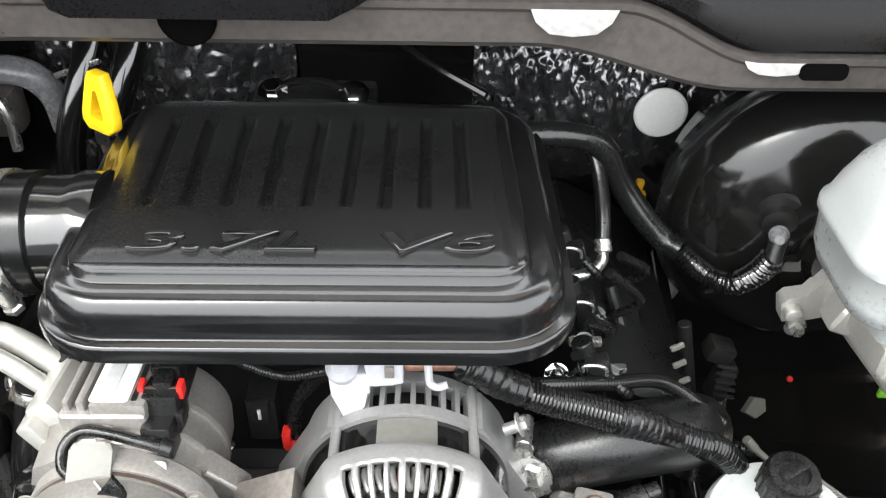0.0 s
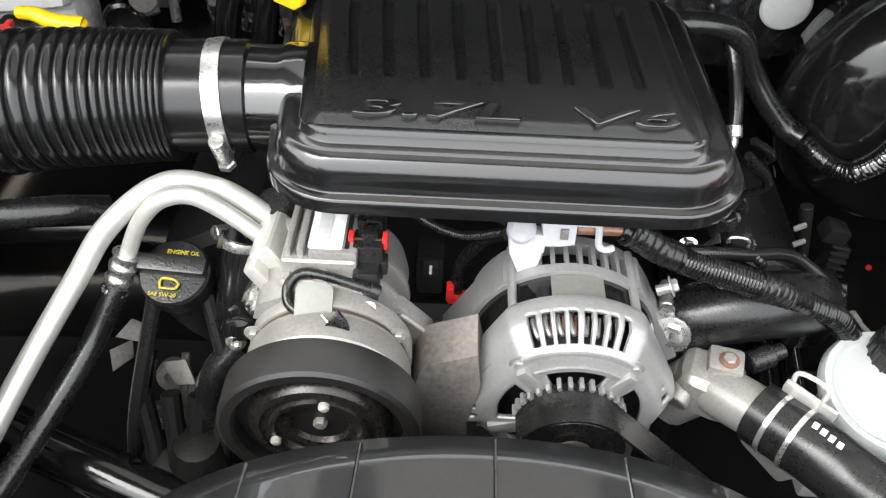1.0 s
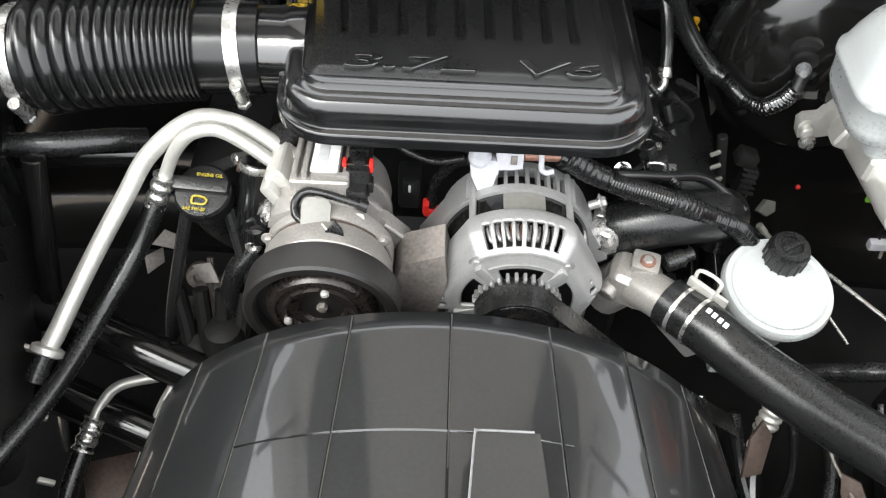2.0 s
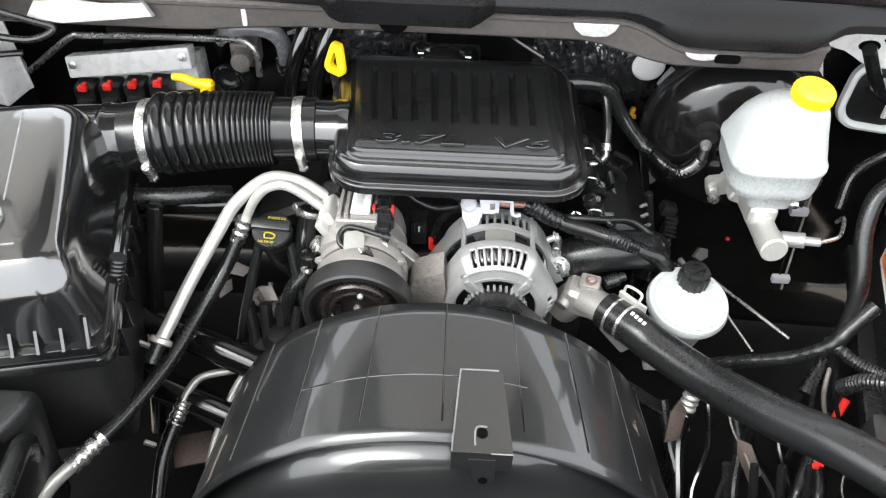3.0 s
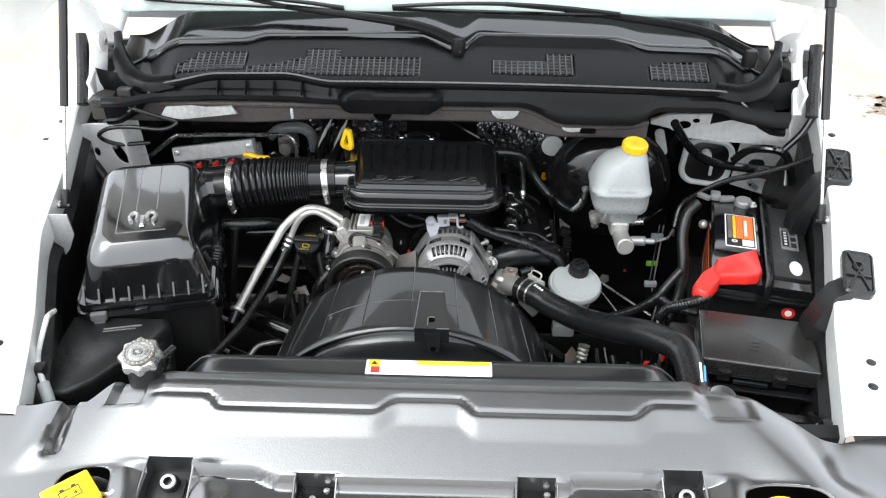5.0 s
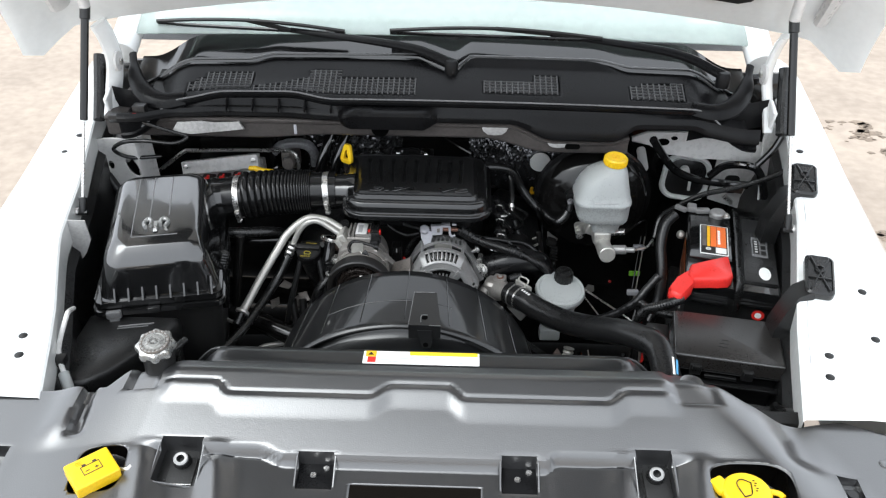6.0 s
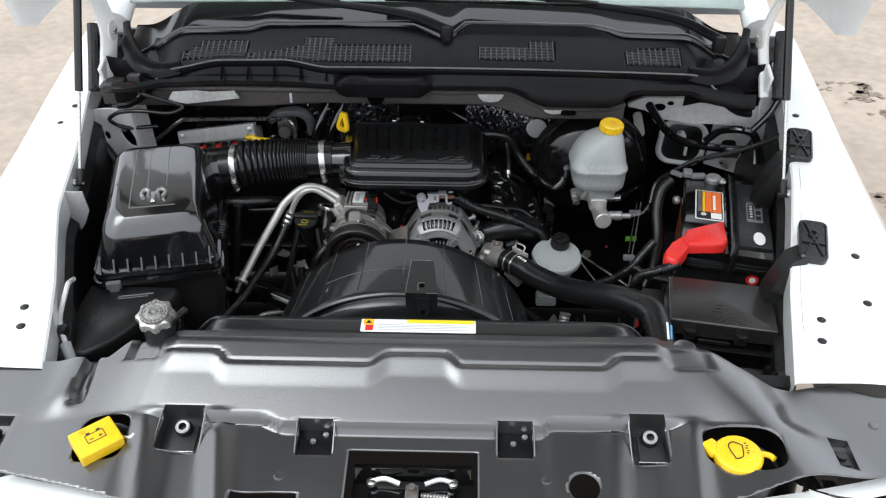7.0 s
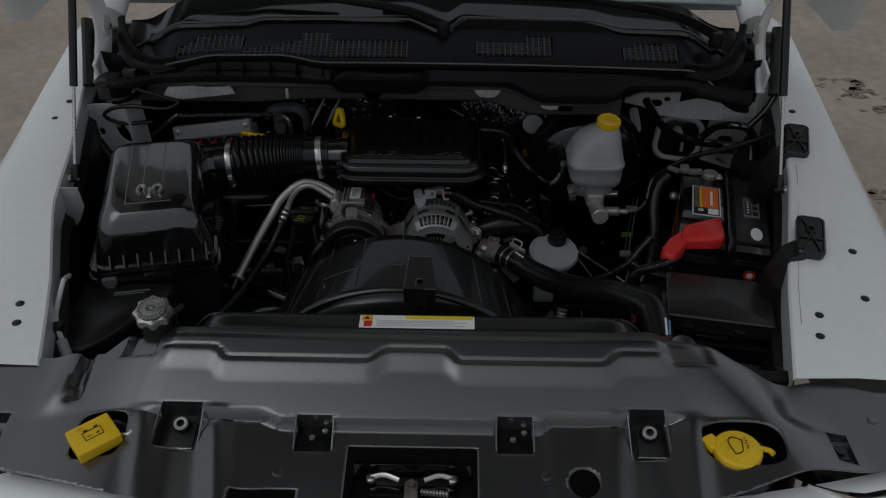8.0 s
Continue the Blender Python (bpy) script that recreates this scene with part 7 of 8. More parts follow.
for k in range(6):
    part("print_bar", moved(rbox(0.0055, 0.0085, 0.0006, 0, m=at(-0.0285, -0.008 + 0.0105 * k, 1.0497)), BM), WHITE_PRINT, LAB)
part("ring_mark", moved(lathe([(0.006, 0), (0.006, 0.0006), (0.0035, 0.0006), (0.0035, 0)], 20, at(-0.052, -0.037, 1.0498)), BM), WHITE_PRINT, LAB)
part("side_label", moved(prism(rrect(-0.15, 0.03, -0.055, 0.055, 0.004), 0, 0.0008, 0, at(-0.0925, -0.05, 0.96, 90, 0, -90)), BM), WHITE_PRINT, BAT, "orange and white side label")
part("side_field", moved(prism(rrect(-0.145, 0.02, -0.045, 0.045, 0.004), 0, 0.0006, 0, at(-0.0935, -0.05, 0.96, 90, 0, -90)), BM), ORANGE, BAT)
for k in range(3):
    part("side_bar", moved(prism(rrect(-0.13, 0.0, -0.03 + 0.022 * k, -0.018 + 0.022 * k, 0.002), 0, 0.0006, 0, at(-0.0944, -0.05, 0.96, 90, 0, -90)), BM), BLACK_MATT, BAT)
VL = part("vent_label", moved(prism(rrect(-0.017, 0.017, -0.042, 0.042, 0.002), 0, 0.0006, 0, at(0.060, 0.008, 1.0432)), BM), SMOKED, BAT, "grey printed label")
for x, y, sx, sy in ((-0.0075, 0.0, 0.013, 0.060), (0.008, -0.024, 0.011, 0.016), (0.008, 0.0, 0.011, 0.016), (0.008, 0.024, 0.011, 0.016)):
    part("dark_field", moved(prism(rrect(x - sx / 2, x + sx / 2, y - sy / 2, y + sy / 2, 0.001), 0, 0.0005, 0, at(0.060, 0.008, 1.0439)), BM), BLACK_MATT, VL)
for k in range(5):
    part("grey_bar", moved(prism(rrect(-0.0105, -0.0045, -0.022 + 0.011 * k - 0.003, -0.022 + 0.011 * k + 0.003, 0.001), 0, 0.0005, 0, at(0.060, 0.008, 1.0445)), BM), GREY_PRINT, VL)
part("round_sticker", moved(lathe([(0.017, 0), (0.017, 0.0008), (0, 0.0008)], 32, at(0.066, -0.100, 1.0432) @ Matrix.Diagonal((0.72, 1.45, 1, 1))), BM), WHITE_PRINT, BAT, "round white sticker")
part("red_sticker", moved(lathe([(0.013, 0), (0.013, 0.0008), (0, 0.0008)], 24, at(0.062, -0.1595, 0.975, 90)), BM), RED, BAT, "round red and white sticker")
part("sticker_core", moved(lathe([(0.007, 0), (0.007, 0.0008), (0, 0.0008)], 20, at(0.062, -0.1604, 0.975, 90)), BM), WHITE_PRINT, BAT)
part("strap", moved(tube([(0.013, -0.172, 0.985), (0.013, -0.170, 1.02), (0.013, -0.155, 1.047), (0.013, -0.06, 1.05), (0.013, 0.06, 1.05), (0.013, 0.15, 1.047), (0.013, 0.168, 1.02)], 0.012, 10, 8, flat=0.3), BM), BLACK_RUBBER, BAT, "black carrying strap")
part("front_ledge", moved(joined(rbox(0.09, 0.014, 0.008, 0.002, m=at(-0.05, -0.166, 0.998)), rbox(0.085, 0.012, 0.008, 0.002, m=at(0.052, -0.166, 1.004))), BM), BLACK_GLOSS, BAT)
part("terminal_post", moved(lathe([(0.010, 0), (0.009, 0.018), (0.007, 0.02), (0, 0.02)], 20, at(-0.03, 0.125, 1.04)), BM), CAST_ALU, BAT)
part("terminal_post", moved(lathe([(0.010, 0), (0.009, 0.018), (0, 0.02)], 20, at(-0.035, -0.125, 1.036)), BM), CAST_ALU, BAT)
solid("battery_tray", moved(rbox(0.23, 0.40, 0.025, 0.006, 2, at(0.0, -0.01, 0.838)), BM), BLACK_SATIN, "black plastic battery tray", "tray", at=(0.674, 0.72, 0.83))
solid("tray_support", moved(rbox(0.16, 0.30, 0.40, 0.02, 2, at(0.0, 0, 0.625)), BM), BLACK_MATT, "black support under the battery tray", "support", at=(0.674, 0.72, 0.42))
NEG = thing("negative_cable", "grey lead battery clamp with a black earth cable", "battery cable", (0.6, 0.85, 1.05))
part("clamp", moved(joined(lathe([(0.011, 0), (0.018, 0.0), (0.019, 0.003), (0.019, 0.012), (0.016, 0.015), (0.010, 0.015)], 24, at(-0.03, 0.125, 1.044)), rbox(0.034, 0.014, 0.012, 0.004, m=at(-0.065, 0.135, 1.05, 0, 0, 15)), rbox(0.022, 0.024, 0.016, 0.005, m=at(-0.09, 0.14, 1.052)), rbox(0.03, 0.012, 0.010, 0.003, m=at(-0.115, 0.13, 1.052, 0, 0, -30))), BM), CAST_ALU, NEG, "lead clamp")
part("clamp_bolt", moved(bolt(at(-0.012, 0.108, 1.056), 0.006, 0.008), BM), STEEL, NEG)
part("cable", tube([(0.572, 0.845, 1.052), (0.548, 0.83, 1.03), (0.538, 0.80, 0.99), (0.540, 0.76, 0.94), (0.535, 0.73, 0.88), (0.51, 0.70, 0.83), (0.48, 0.66, 0.80)], 0.0125, 14, 8), HOSE_RUBBER, NEG, "black ribbed cable")
BOOTR = thing("positive_boot", "bright red plastic cover over the positive battery terminal", "terminal cover", (0.58, 0.58, 1.06))
MAIN = [(-0.011, -0.0765), (-0.0035, -0.150), (-0.012, -0.166), (-0.034, -0.174), (-0.050, -0.177), (-0.085, -0.188), (-0.097, -0.170), (-0.092, -0.134), (-0.060, -0.110)]
part("cover", moved(loft([[(x + (-0.05 - x) * k, y + (-0.13 - y) * k, z) for x, y in MAIN] for k, z in ((0, 1.038), (0, 1.054), (0.03, 1.060), (0.10, 1.063))]), BM), RED, BOOTR, sharp=45)
SLEEVE = [(-0.088, -0.140), (-0.080, -0.168), (-0.084, -0.196), (-0.104, -0.236), (-0.112, -0.240), (-0.128, -0.232), (-0.133, -0.218), (-0.118, -0.180)]
part("cable_sleeve", moved(loft([[(x + (-0.104 - x) * k, y + (-0.19 - y) * k, z + 0.1 * min(0, y + 0.17)) for x, y in SLEEVE] for k, z in ((0.05, 1.030), (0, 1.036), (0, 1.052), (0.10, 1.058))]), BM), RED, BOOTR, sharp=45)
part("cable", corrugated([(0.525, 0.522, 1.035), (0.505, 0.515, 1.03), (0.48, 0.52, 1.015), (0.46, 0.54, 0.99), (0.45, 0.56, 0.95)], 0.011, 26), BLACK_RUBBER, BOOTR, "ribbed black cable")
KNOT = thing("cable_bundle", "taped bundle of black cables beside the battery", "wiring", (0.45, 0.6, 0.93))
part("node", tube([(0.505, 0.655, 1.0), (0.478, 0.64, 0.972), (0.457, 0.63, 0.945), (0.42, 0.64, 0.905), (0.375, 0.66, 0.868), (0.33, 0.68, 0.83)], 0.0095, 14, 16, lambda s: 1 + 0.03 * math.sin(91 * s) + 0.04 * math.sin(37 * s)), HOSE_RUBBER, KNOT, "taped trunk")
part("branch", tube([(0.462, 0.635, 0.95), (0.475, 0.625, 0.90), (0.497, 0.61, 0.85), (0.515, 0.60, 0.76)], 0.0125, 12, 8, lambda s: 1 + 0.06 * math.sin(41 * s)), BLACK_GLOSS, KNOT)
part("branch", corrugated([(0.462, 0.63, 0.948), (0.49, 0.60, 0.945), (0.53, 0.575, 0.95)], 0.009, 20, 0.1), BLACK_RUBBER, KNOT)
for k in range(3):
    part("wire", tube([(0.46 + 0.008 * k, 0.63, 0.93), (0.448 + 0.014 * k, 0.60, 0.885), (0.452 + 0.02 * k, 0.58, 0.84), (0.44 + 0.03 * k, 0.57, 0.77)], 0.0032, 8, 6), (BLACK_RUBBER, CAST_DARK, BLACK_GLOSS)[k], KNOT)
part("red_lead", tube([(0.497, 0.60, 0.872), (0.487, 0.588, 0.848), (0.475, 0.578, 0.818)], 0.0055, 8, 6), RED, KNOT, "short red lead")
LOW = thing("low_plug", "small red and white connectors low in the bay", "connector", (0.40, 0.42, 0.85))
part("red_plug", joined(rbox(0.008, 0.007, 0.009, 0.002, m=at(0.417, 0.482, 0.895, 0, 20)), rod((0.417, 0.482, 0.895), (0.421, 0.478, 0.903), 0.0025)), RED, LOW)
part("white_wire", tube([(0.355, 0.44, 0.88), (0.365, 0.42, 0.86), (0.38, 0.43, 0.875), (0.39, 0.43, 0.88)], 0.0016, 8, 6), CAST_DARK, LOW)
part("wire", tube([(0.30, 0.46, 0.90), (0.295, 0.44, 0.86), (0.305, 0.40, 0.80)], 0.003, 8, 6), BLACK_RUBBER, LOW)
for k in range(4):
    part("cable", tube([(0.32 + 0.035 * k, 0.50, 0.86), (0.325 + 0.035 * k, 0.47, 0.80), (0.315 + 0.04 * k, 0.44, 0.70)], 0.006, 8, 6), BLACK_RUBBER, LOW)
LOWHOSE = thing("lower_hoses", "grey rubber hoses and thin wires deep beside the fan shroud", "hose", (0.42, 0.54, 0.70))
part("hose", tube([(0.486, 0.60, 0.83), (0.474, 0.575, 0.78), (0.445, 0.52, 0.76), (0.425, 0.48, 0.70)], 0.0085, 12, 8), HOSE_RUBBER, LOWHOSE)
part("hose", tube([(0.470, 0.59, 0.80), (0.478, 0.56, 0.775), (0.470, 0.51, 0.765), (0.448, 0.47, 0.70)], 0.0085, 12, 8), HOSE_RUBBER, LOWHOSE)
part("thin_wire", tube([(0.368, 0.648, 0.79), (0.372, 0.61, 0.775), (0.386, 0.55, 0.77), (0.386, 0.49, 0.75)], 0.0018, 8, 8), CAST_DARK, LOWHOSE)
part("thin_wire", tube([(0.516, 0.56, 0.80), (0.500, 0.52, 0.78), (0.505, 0.485, 0.775), (0.522, 0.470, 0.775)], 0.0016, 8, 8), CAST_DARK, LOWHOSE)
for x, y, z, turn in ((0.288, 0.612, 0.78, 15), (0.388, 0.565, 0.765, -40)):
    part("dull_bracket", prism([(-0.012, -0.030), (0.010, -0.022), (0.014, 0.020), (0.0, 0.034), (-0.010, 0.014)], 0, 0.004, 0.001, at(x, y, z, 40, turn)), BROWN, LOWHOSE, "dull brown bracket")
for k in range(7):
    x = 0.255 + 0.035 * k
    part("loom", tube([(x, 0.70 - 0.02 * (k % 3), 0.74), (x + 0.012 * math.sin(2.1 * k), 0.63, 0.70), (x + 0.03 * math.sin(1.3 * k + 1), 0.56, 0.66), (x - 0.02 * math.sin(k), 0.48, 0.60)], 0.0055 + 0.002 * (k % 3), 10, 6), (BLACK_GLOSS, HOSE_RUBBER, BELLOWS)[k % 3], LOWHOSE)
TAG = thing("brake_lines", "thin steel brake lines with a green tag below the master cylinder", "brake line", (0.53, 0.95, 0.8))
part("line", tube([(0.475, 0.786, 0.984), (0.505, 0.80, 0.985), (0.53, 0.85, 0.975), (0.54, 0.88, 0.94)], 0.003, 8, 6), STEEL, TAG)
part("line", tube([(0.545, 0.99, 0.90), (0.535, 0.955, 0.82), (0.524, 0.916, 0.748)], 0.002, 8, 4), CAST_DARK, TAG)
part("line", tube([(0.535, 0.99, 0.90), (0.525, 0.955, 0.82), (0.514, 0.916, 0.748)], 0.002, 8, 4), BLACK_PAINT, TAG)
part("line", tube([(0.462, 0.862, 0.988), (0.50, 0.90, 0.99), (0.54, 0.98, 0.95), (0.545, 0.99, 0.90)], 0.003, 8, 6), BLACK_PAINT, TAG)
for z, y in ((0.872, 0.978), (0.765, 0.925)):
    part("line_clip", rbox(0.03, 0.012, 0.014, 0.003, m=at(0.53 - 0.1 * (0.87 - z), y, z)), GREY_PLASTIC, TAG)
part("green_tag", rbox(0.03, 0.006, 0.014, 0.002, m=at(0.535, 1.0, 0.775)), GREEN, TAG, "bright green tag")
part("red_dot", lathe([(0.004, 0), (0.004, 0.003), (0, 0.004)], 12, at(0.500, 1.135, 0.655, 60)), RED, TAG, "small red dot")
part("bulb", lathe([(0.013, 0), (0.013, 0.006), (0.008, 0.014), (0, 0.017)], 20, at(0.595, 0.852, 0.990, 60) @ Matrix.Scale(0.8, 4)), PALE_ALU, TAG, "pale round cap")
for k in range(2):
    part("rod", tube([(0.385, 0.885, 0.799 - 0.02 * k), (0.494 - 0.05 * k, 0.781 - 0.005 * k, 0.779 - 0.03 * k)], 0.0026 - 0.0008 * k, 8, 4), STEEL, TAG, "long bright rod")

# fuse box
FM = at(0.588, 0.402, 0, 0, 0, -10)
FUSE = thing("fuse_box", "black plastic fuse box with a flat lid and side latches", "fuse box", (0.588, 0.402, 0.9))
part("lid", moved(loft([rsec(1.000, -0.102, 0.102, -0.072, 0.07, 0.008), rsec(1.026, -0.101, 0.101, -0.071, 0.07, 0.006), rsec(1.030, -0.0985, 0.0985, -0.0685, 0.068, 0.005), rsec(1.031, -0.096, 0.096, -0.066, 0.066, 0.005)]), FM), FUSE_LID, FUSE, "flat black lid", sharp=25)
# Pale rods put the rim's highlight into colour.
part("lid_edge", moved(joined(rod((-0.099, -0.0705, 1.0285), (0.099, -0.0705, 1.0285), 0.0009, 8), rod((-0.100, -0.070, 1.0285), (-0.100, 0.068, 1.0285), 0.0006, 8)), FM), TRIM_AND_GLINT, FUSE, "pale line painted as the lid rim's highlight")
part("box", moved(loft([rsec(0.88, -0.088, 0.088, -0.055, 0.055, 0.008), rsec(0.985, -0.095, 0.095, -0.064, 0.064, 0.008), rsec(0.999, -0.106, 0.106, -0.076, 0.072, 0.008)]), FM), BLACK_GLOSS, FUSE)
for x in (-0.06, 0.035):
    part("latch", moved(joined(rbox(0.022, 0.010, 0.022, 0.003, m=at(x, -0.077, 1.003)), rbox(0.014, 0.006, 0.008, 0.002, m=at(x, -0.082, 1.01))), FM), BLACK_SATIN, FUSE)
part("side_rail", moved(joined(rbox(0.06, 0.008, 0.006, 0.002, m=at(-0.013, -0.079, 0.992)), rbox(0.21, 0.014, 0.006, 0.002, m=at(0.0, -0.082, 0.978))), FM), BLACK_GLOSS, FUSE)
for k in range(3):
    part("moulded_mark", moved(rbox(0.018, 0.002, 0.0008, 0.0002, m=at(-0.012 + 0.004 * k, -0.035 + 0.011 * k, 1.0312)), FM), BLACK_SATIN, FUSE)
part("shelf", moved(rbox(0.24, 0.12, 0.02, 0.005, 2, at(0.02, -0.03, 0.87)), FM), BLACK_MATT, FUSE)
part("side_cover", moved(rbox(0.05, 0.08, 0.05, 0.012, 2, at(-0.128, 0.03, 0.97)), FM), BLACK_MATT, FUSE, "black end cover")
solid("fuse_box_support", moved(rbox(0.2, 0.12, 0.42, 0.02, 2, at(0.0, -0.01, 0.65)), FM), BLACK_MATT, "black support under the fuse box", "support", at=(0.588, 0.402, 0.42))
BAR = thing("support_bars", "black tie bars between fuse box and fender", "bar", (0.62, 0.24, 0.98))
for k in range(2):
    part("bar", rbox(0.17, 0.018, 0.012, 0.003, m=at(0.56, 0.255 - 0.035 * k, 0.985 - 0.02 * k, 0, 3, -6)), BLACK_SATIN, BAR)
part("motor", joined(rod((0.64, 0.22, 1.0), (0.64, 0.19, 1.02), 0.018), rod((0.645, 0.25, 0.99), (0.64, 0.215, 1.0), 0.011)), BLACK_GLOSS, BAR)
for k in range(3):
    part("wire", tube([(0.690, 0.42 - 0.02 * k, 1.02), (0.694, 0.38 - 0.02 * k, 1.0), (0.684, 0.34 - 0.02 * k, 0.985), (0.69, 0.31, 0.95)], 0.0028, 8, 6), (AMBER, BLACK_RUBBER, CAST_DARK)[k], BAR)

# hood bumpers on the fender
for x, y, z in ((0.832, 0.80, 1.176), (0.762, 0.468, 1.138)):
    HB = thing("hood_bumper", "black rubber hood bumper pad with crossed ribs on a sloping arm", "bumper", (x, y, z), "hood bumpers")
    PM = at(x, y, z, 14, 0, -14)
    pad = part("pad", moved(loft([rsec(-0.020, -0.024, 0.024, -0.050, 0.048, 0.010), rsec(-0.012, -0.027, 0.027, -0.053, 0.051, 0.012), rsec(0.0, -0.027, 0.027, -0.053, 0.051, 0.012), rsec(0.004, -0.023, 0.023, -0.049, 0.047, 0.010), rsec(0.001, -0.021, 0.021, -0.047, 0.045, 0.009)]), PM), BLACK_RUBBER, HB)
    part("rib", moved(joined(rbox(0.003, 0.09, 0.006, 0.001, m=at(0, 0, 0.002, 0, 0, 22)), rbox(0.003, 0.09, 0.006, 0.001, m=at(0, 0, 0.002, 0, 0, -22)), rbox(0.042, 0.003, 0.006, 0.001, m=at(0, -0.012, 0.002)), lathe([(0.010, 0), (0.010, 0.004), (0.007, 0.0045), (0.007, 0)], 20, at(0, 0.012, 0.001))), PM), BLACK_SATIN, pad)
    part("arm", loft([[(x + dx - w, y + dy, z + dz), (x + dx + w, y + dy + 0.004, z + dz), (x + dx + w, y + dy + 0.05, z + dz), (x + dx - w, y + dy + 0.046, z + dz)] for dx, dy, dz, w in ((-0.012, -0.048, -0.012, 0.018), (-0.034, -0.050, -0.022, 0.016), (-0.052, -0.058, -0.05, 0.017), (-0.070, -0.066, -0.088, 0.018), (-0.074, -0.066, -0.16, 0.018))]), BLACK_SATIN, HB, sharp=40)

# radiator cap and bottle
RCAP = thing("coolant_filler", "star-shaped bright metal radiator cap with stamped rings", "coolant filler", (-0.463, 0.21, 1.09))
RM = at(-0.447, 0.186, 1.148, 12, -3, 12) @ Matrix.Scale(0.88, 4)


def star(r, n=8):
    out = []
    for k in range(64):
        a = 2 * math.pi * k / 64
        out.append((r * (1 + 0.075 * math.cos(n * a) + 0.015 * math.cos(2 * n * a)) * math.cos(a), r * (1 + 0.075 * math.cos(n * a) + 0.015 * math.cos(2 * n * a)) * math.sin(a)))
    return out


part("cap", moved(loft([[(x, y, h) for x, y in star(r)] for r, h in ((0.030, -0.012), (0.035, -0.010), (0.036, 0.0), (0.034, 0.006), (0.026, 0.008), (0.024, 0.011), (0.018, 0.012))]), RM), CAP_METAL, RCAP)
part("stamped_ring", moved(joined(lathe([(0.022, 0.0115), (0.0215, 0.013), (0.019, 0.013), (0.0185, 0.0115)], 40), lathe([(0.013, 0.012), (0.0125, 0.0135), (0.009, 0.0135), (0.0085, 0.012)], 32), lathe([(0.005, 0.012), (0.004, 0.014), (0, 0.0145)], 20)), RM), CAP_METAL, RCAP)
part("dark_ring", moved(lathe([(0.0285, 0.0085), (0.028, 0.0125), (0.0225, 0.0125), (0.022, 0.0085)], 40), RM), CAST_DARK, RCAP, "dull dark ring")
for k in range(20):
    a = 2 * math.pi * k / 20
    part("stamped_mark", moved(rbox(0.0045, 0.0032, 0.0012, 0.0003, m=at(0.0253 * math.cos(a), 0.0253 * math.sin(a), 0.0128) @ pose(0, 0, 0, 0, 0, math.degrees(a) + 90)), RM), CAP_METAL, RCAP)
part("neck", joined(lathe([(0.026, 1.03), (0.026, 1.128), (0.030, 1.132), (0.030, 1.137)], 32, at(-0.447, 0.188, 0)), rod((-0.435, 0.205, 1.115), (-0.42, 0.25, 1.11), 0.006)), BLACK_SATIN, RCAP)
BOTTLE = thing("coolant_bottle", "large black plastic coolant bottle in front of the filter box", "bottle", (-0.57, 0.3, 0.9))
def wedge(z, k):
    """The slanted outline of the bottle, drawn in by k."""
    pts = [(-0.705, 0.475), (-0.515, 0.475), (-0.512, 0.455), (-0.522, 0.425), (-0.560, 0.352), (-0.600, 0.290), (-0.640, 0.255), (-0.705, 0.250)]
    return [(x + (-0.61 - x) * k, y + (0.38 - y) * k, z) for x, y in pts]


part("bottle", loft([wedge(0.78, 0.12), wedge(0.90, 0.05), wedge(0.965, 0.0), wedge(0.982, 0.02), wedge(0.990, 0.07), wedge(0.993, 0.12)]), BLACK_SATIN, BOTTLE, sharp=60)
part("rim_strip", joined(rbox(0.070, 0.003, 0.003, 0.001, m=at(-0.592, 0.435, 0.9955, 0, 0, 12)), rbox(0.060, 0.002, 0.002, 0.0006, m=at(-0.596, 0.427, 0.9955, 0, 0, 12))), TRIM_AND_GLINT, BOTTLE)
part("spout", tube([(-0.53, 0.44, 0.90), (-0.512, 0.415, 0.965), (-0.495, 0.345, 0.995), (-0.478, 0.27, 1.015), (-0.468, 0.235, 1.035), (-0.463, 0.215, 1.05)], 0.012, 12, 8), BLACK_RUBBER, BOTTLE, "black filler hose")
part("spout", tube([(-0.545, 0.42, 0.93), (-0.535, 0.40, 0.985), (-0.51, 0.33, 1.01), (-0.485, 0.27, 1.03)], 0.008, 10, 8), BLACK_GLOSS, BOTTLE)
RELEASE = thing("washer_line", "white and metal line clipped along the inner fender", "line", (-0.665, 0.28, 1.05))
part("line", tube([(-0.692, 0.40, 1.06), (-0.680, 0.36, 1.082), (-0.676, 0.34, 1.085), (-0.676, 0.29, 1.056), (-0.664, 0.26, 1.045), (-0.648, 0.235, 1.03)], 0.0048, 8, 6), WHITE_INNER, RELEASE)
part("fitting", joined(rod((-0.652, 0.24, 1.034), (-0.636, 0.215, 1.012), 0.010), rod((-0.640, 0.222, 1.018), (-0.632, 0.19, 0.97), 0.007)), WHITE_PLASTIC, RELEASE)
part("clip", rbox(0.02, 0.022, 0.018, 0.004, m=at(-0.664, 0.262, 1.044)), BLACK_SATIN, RELEASE)

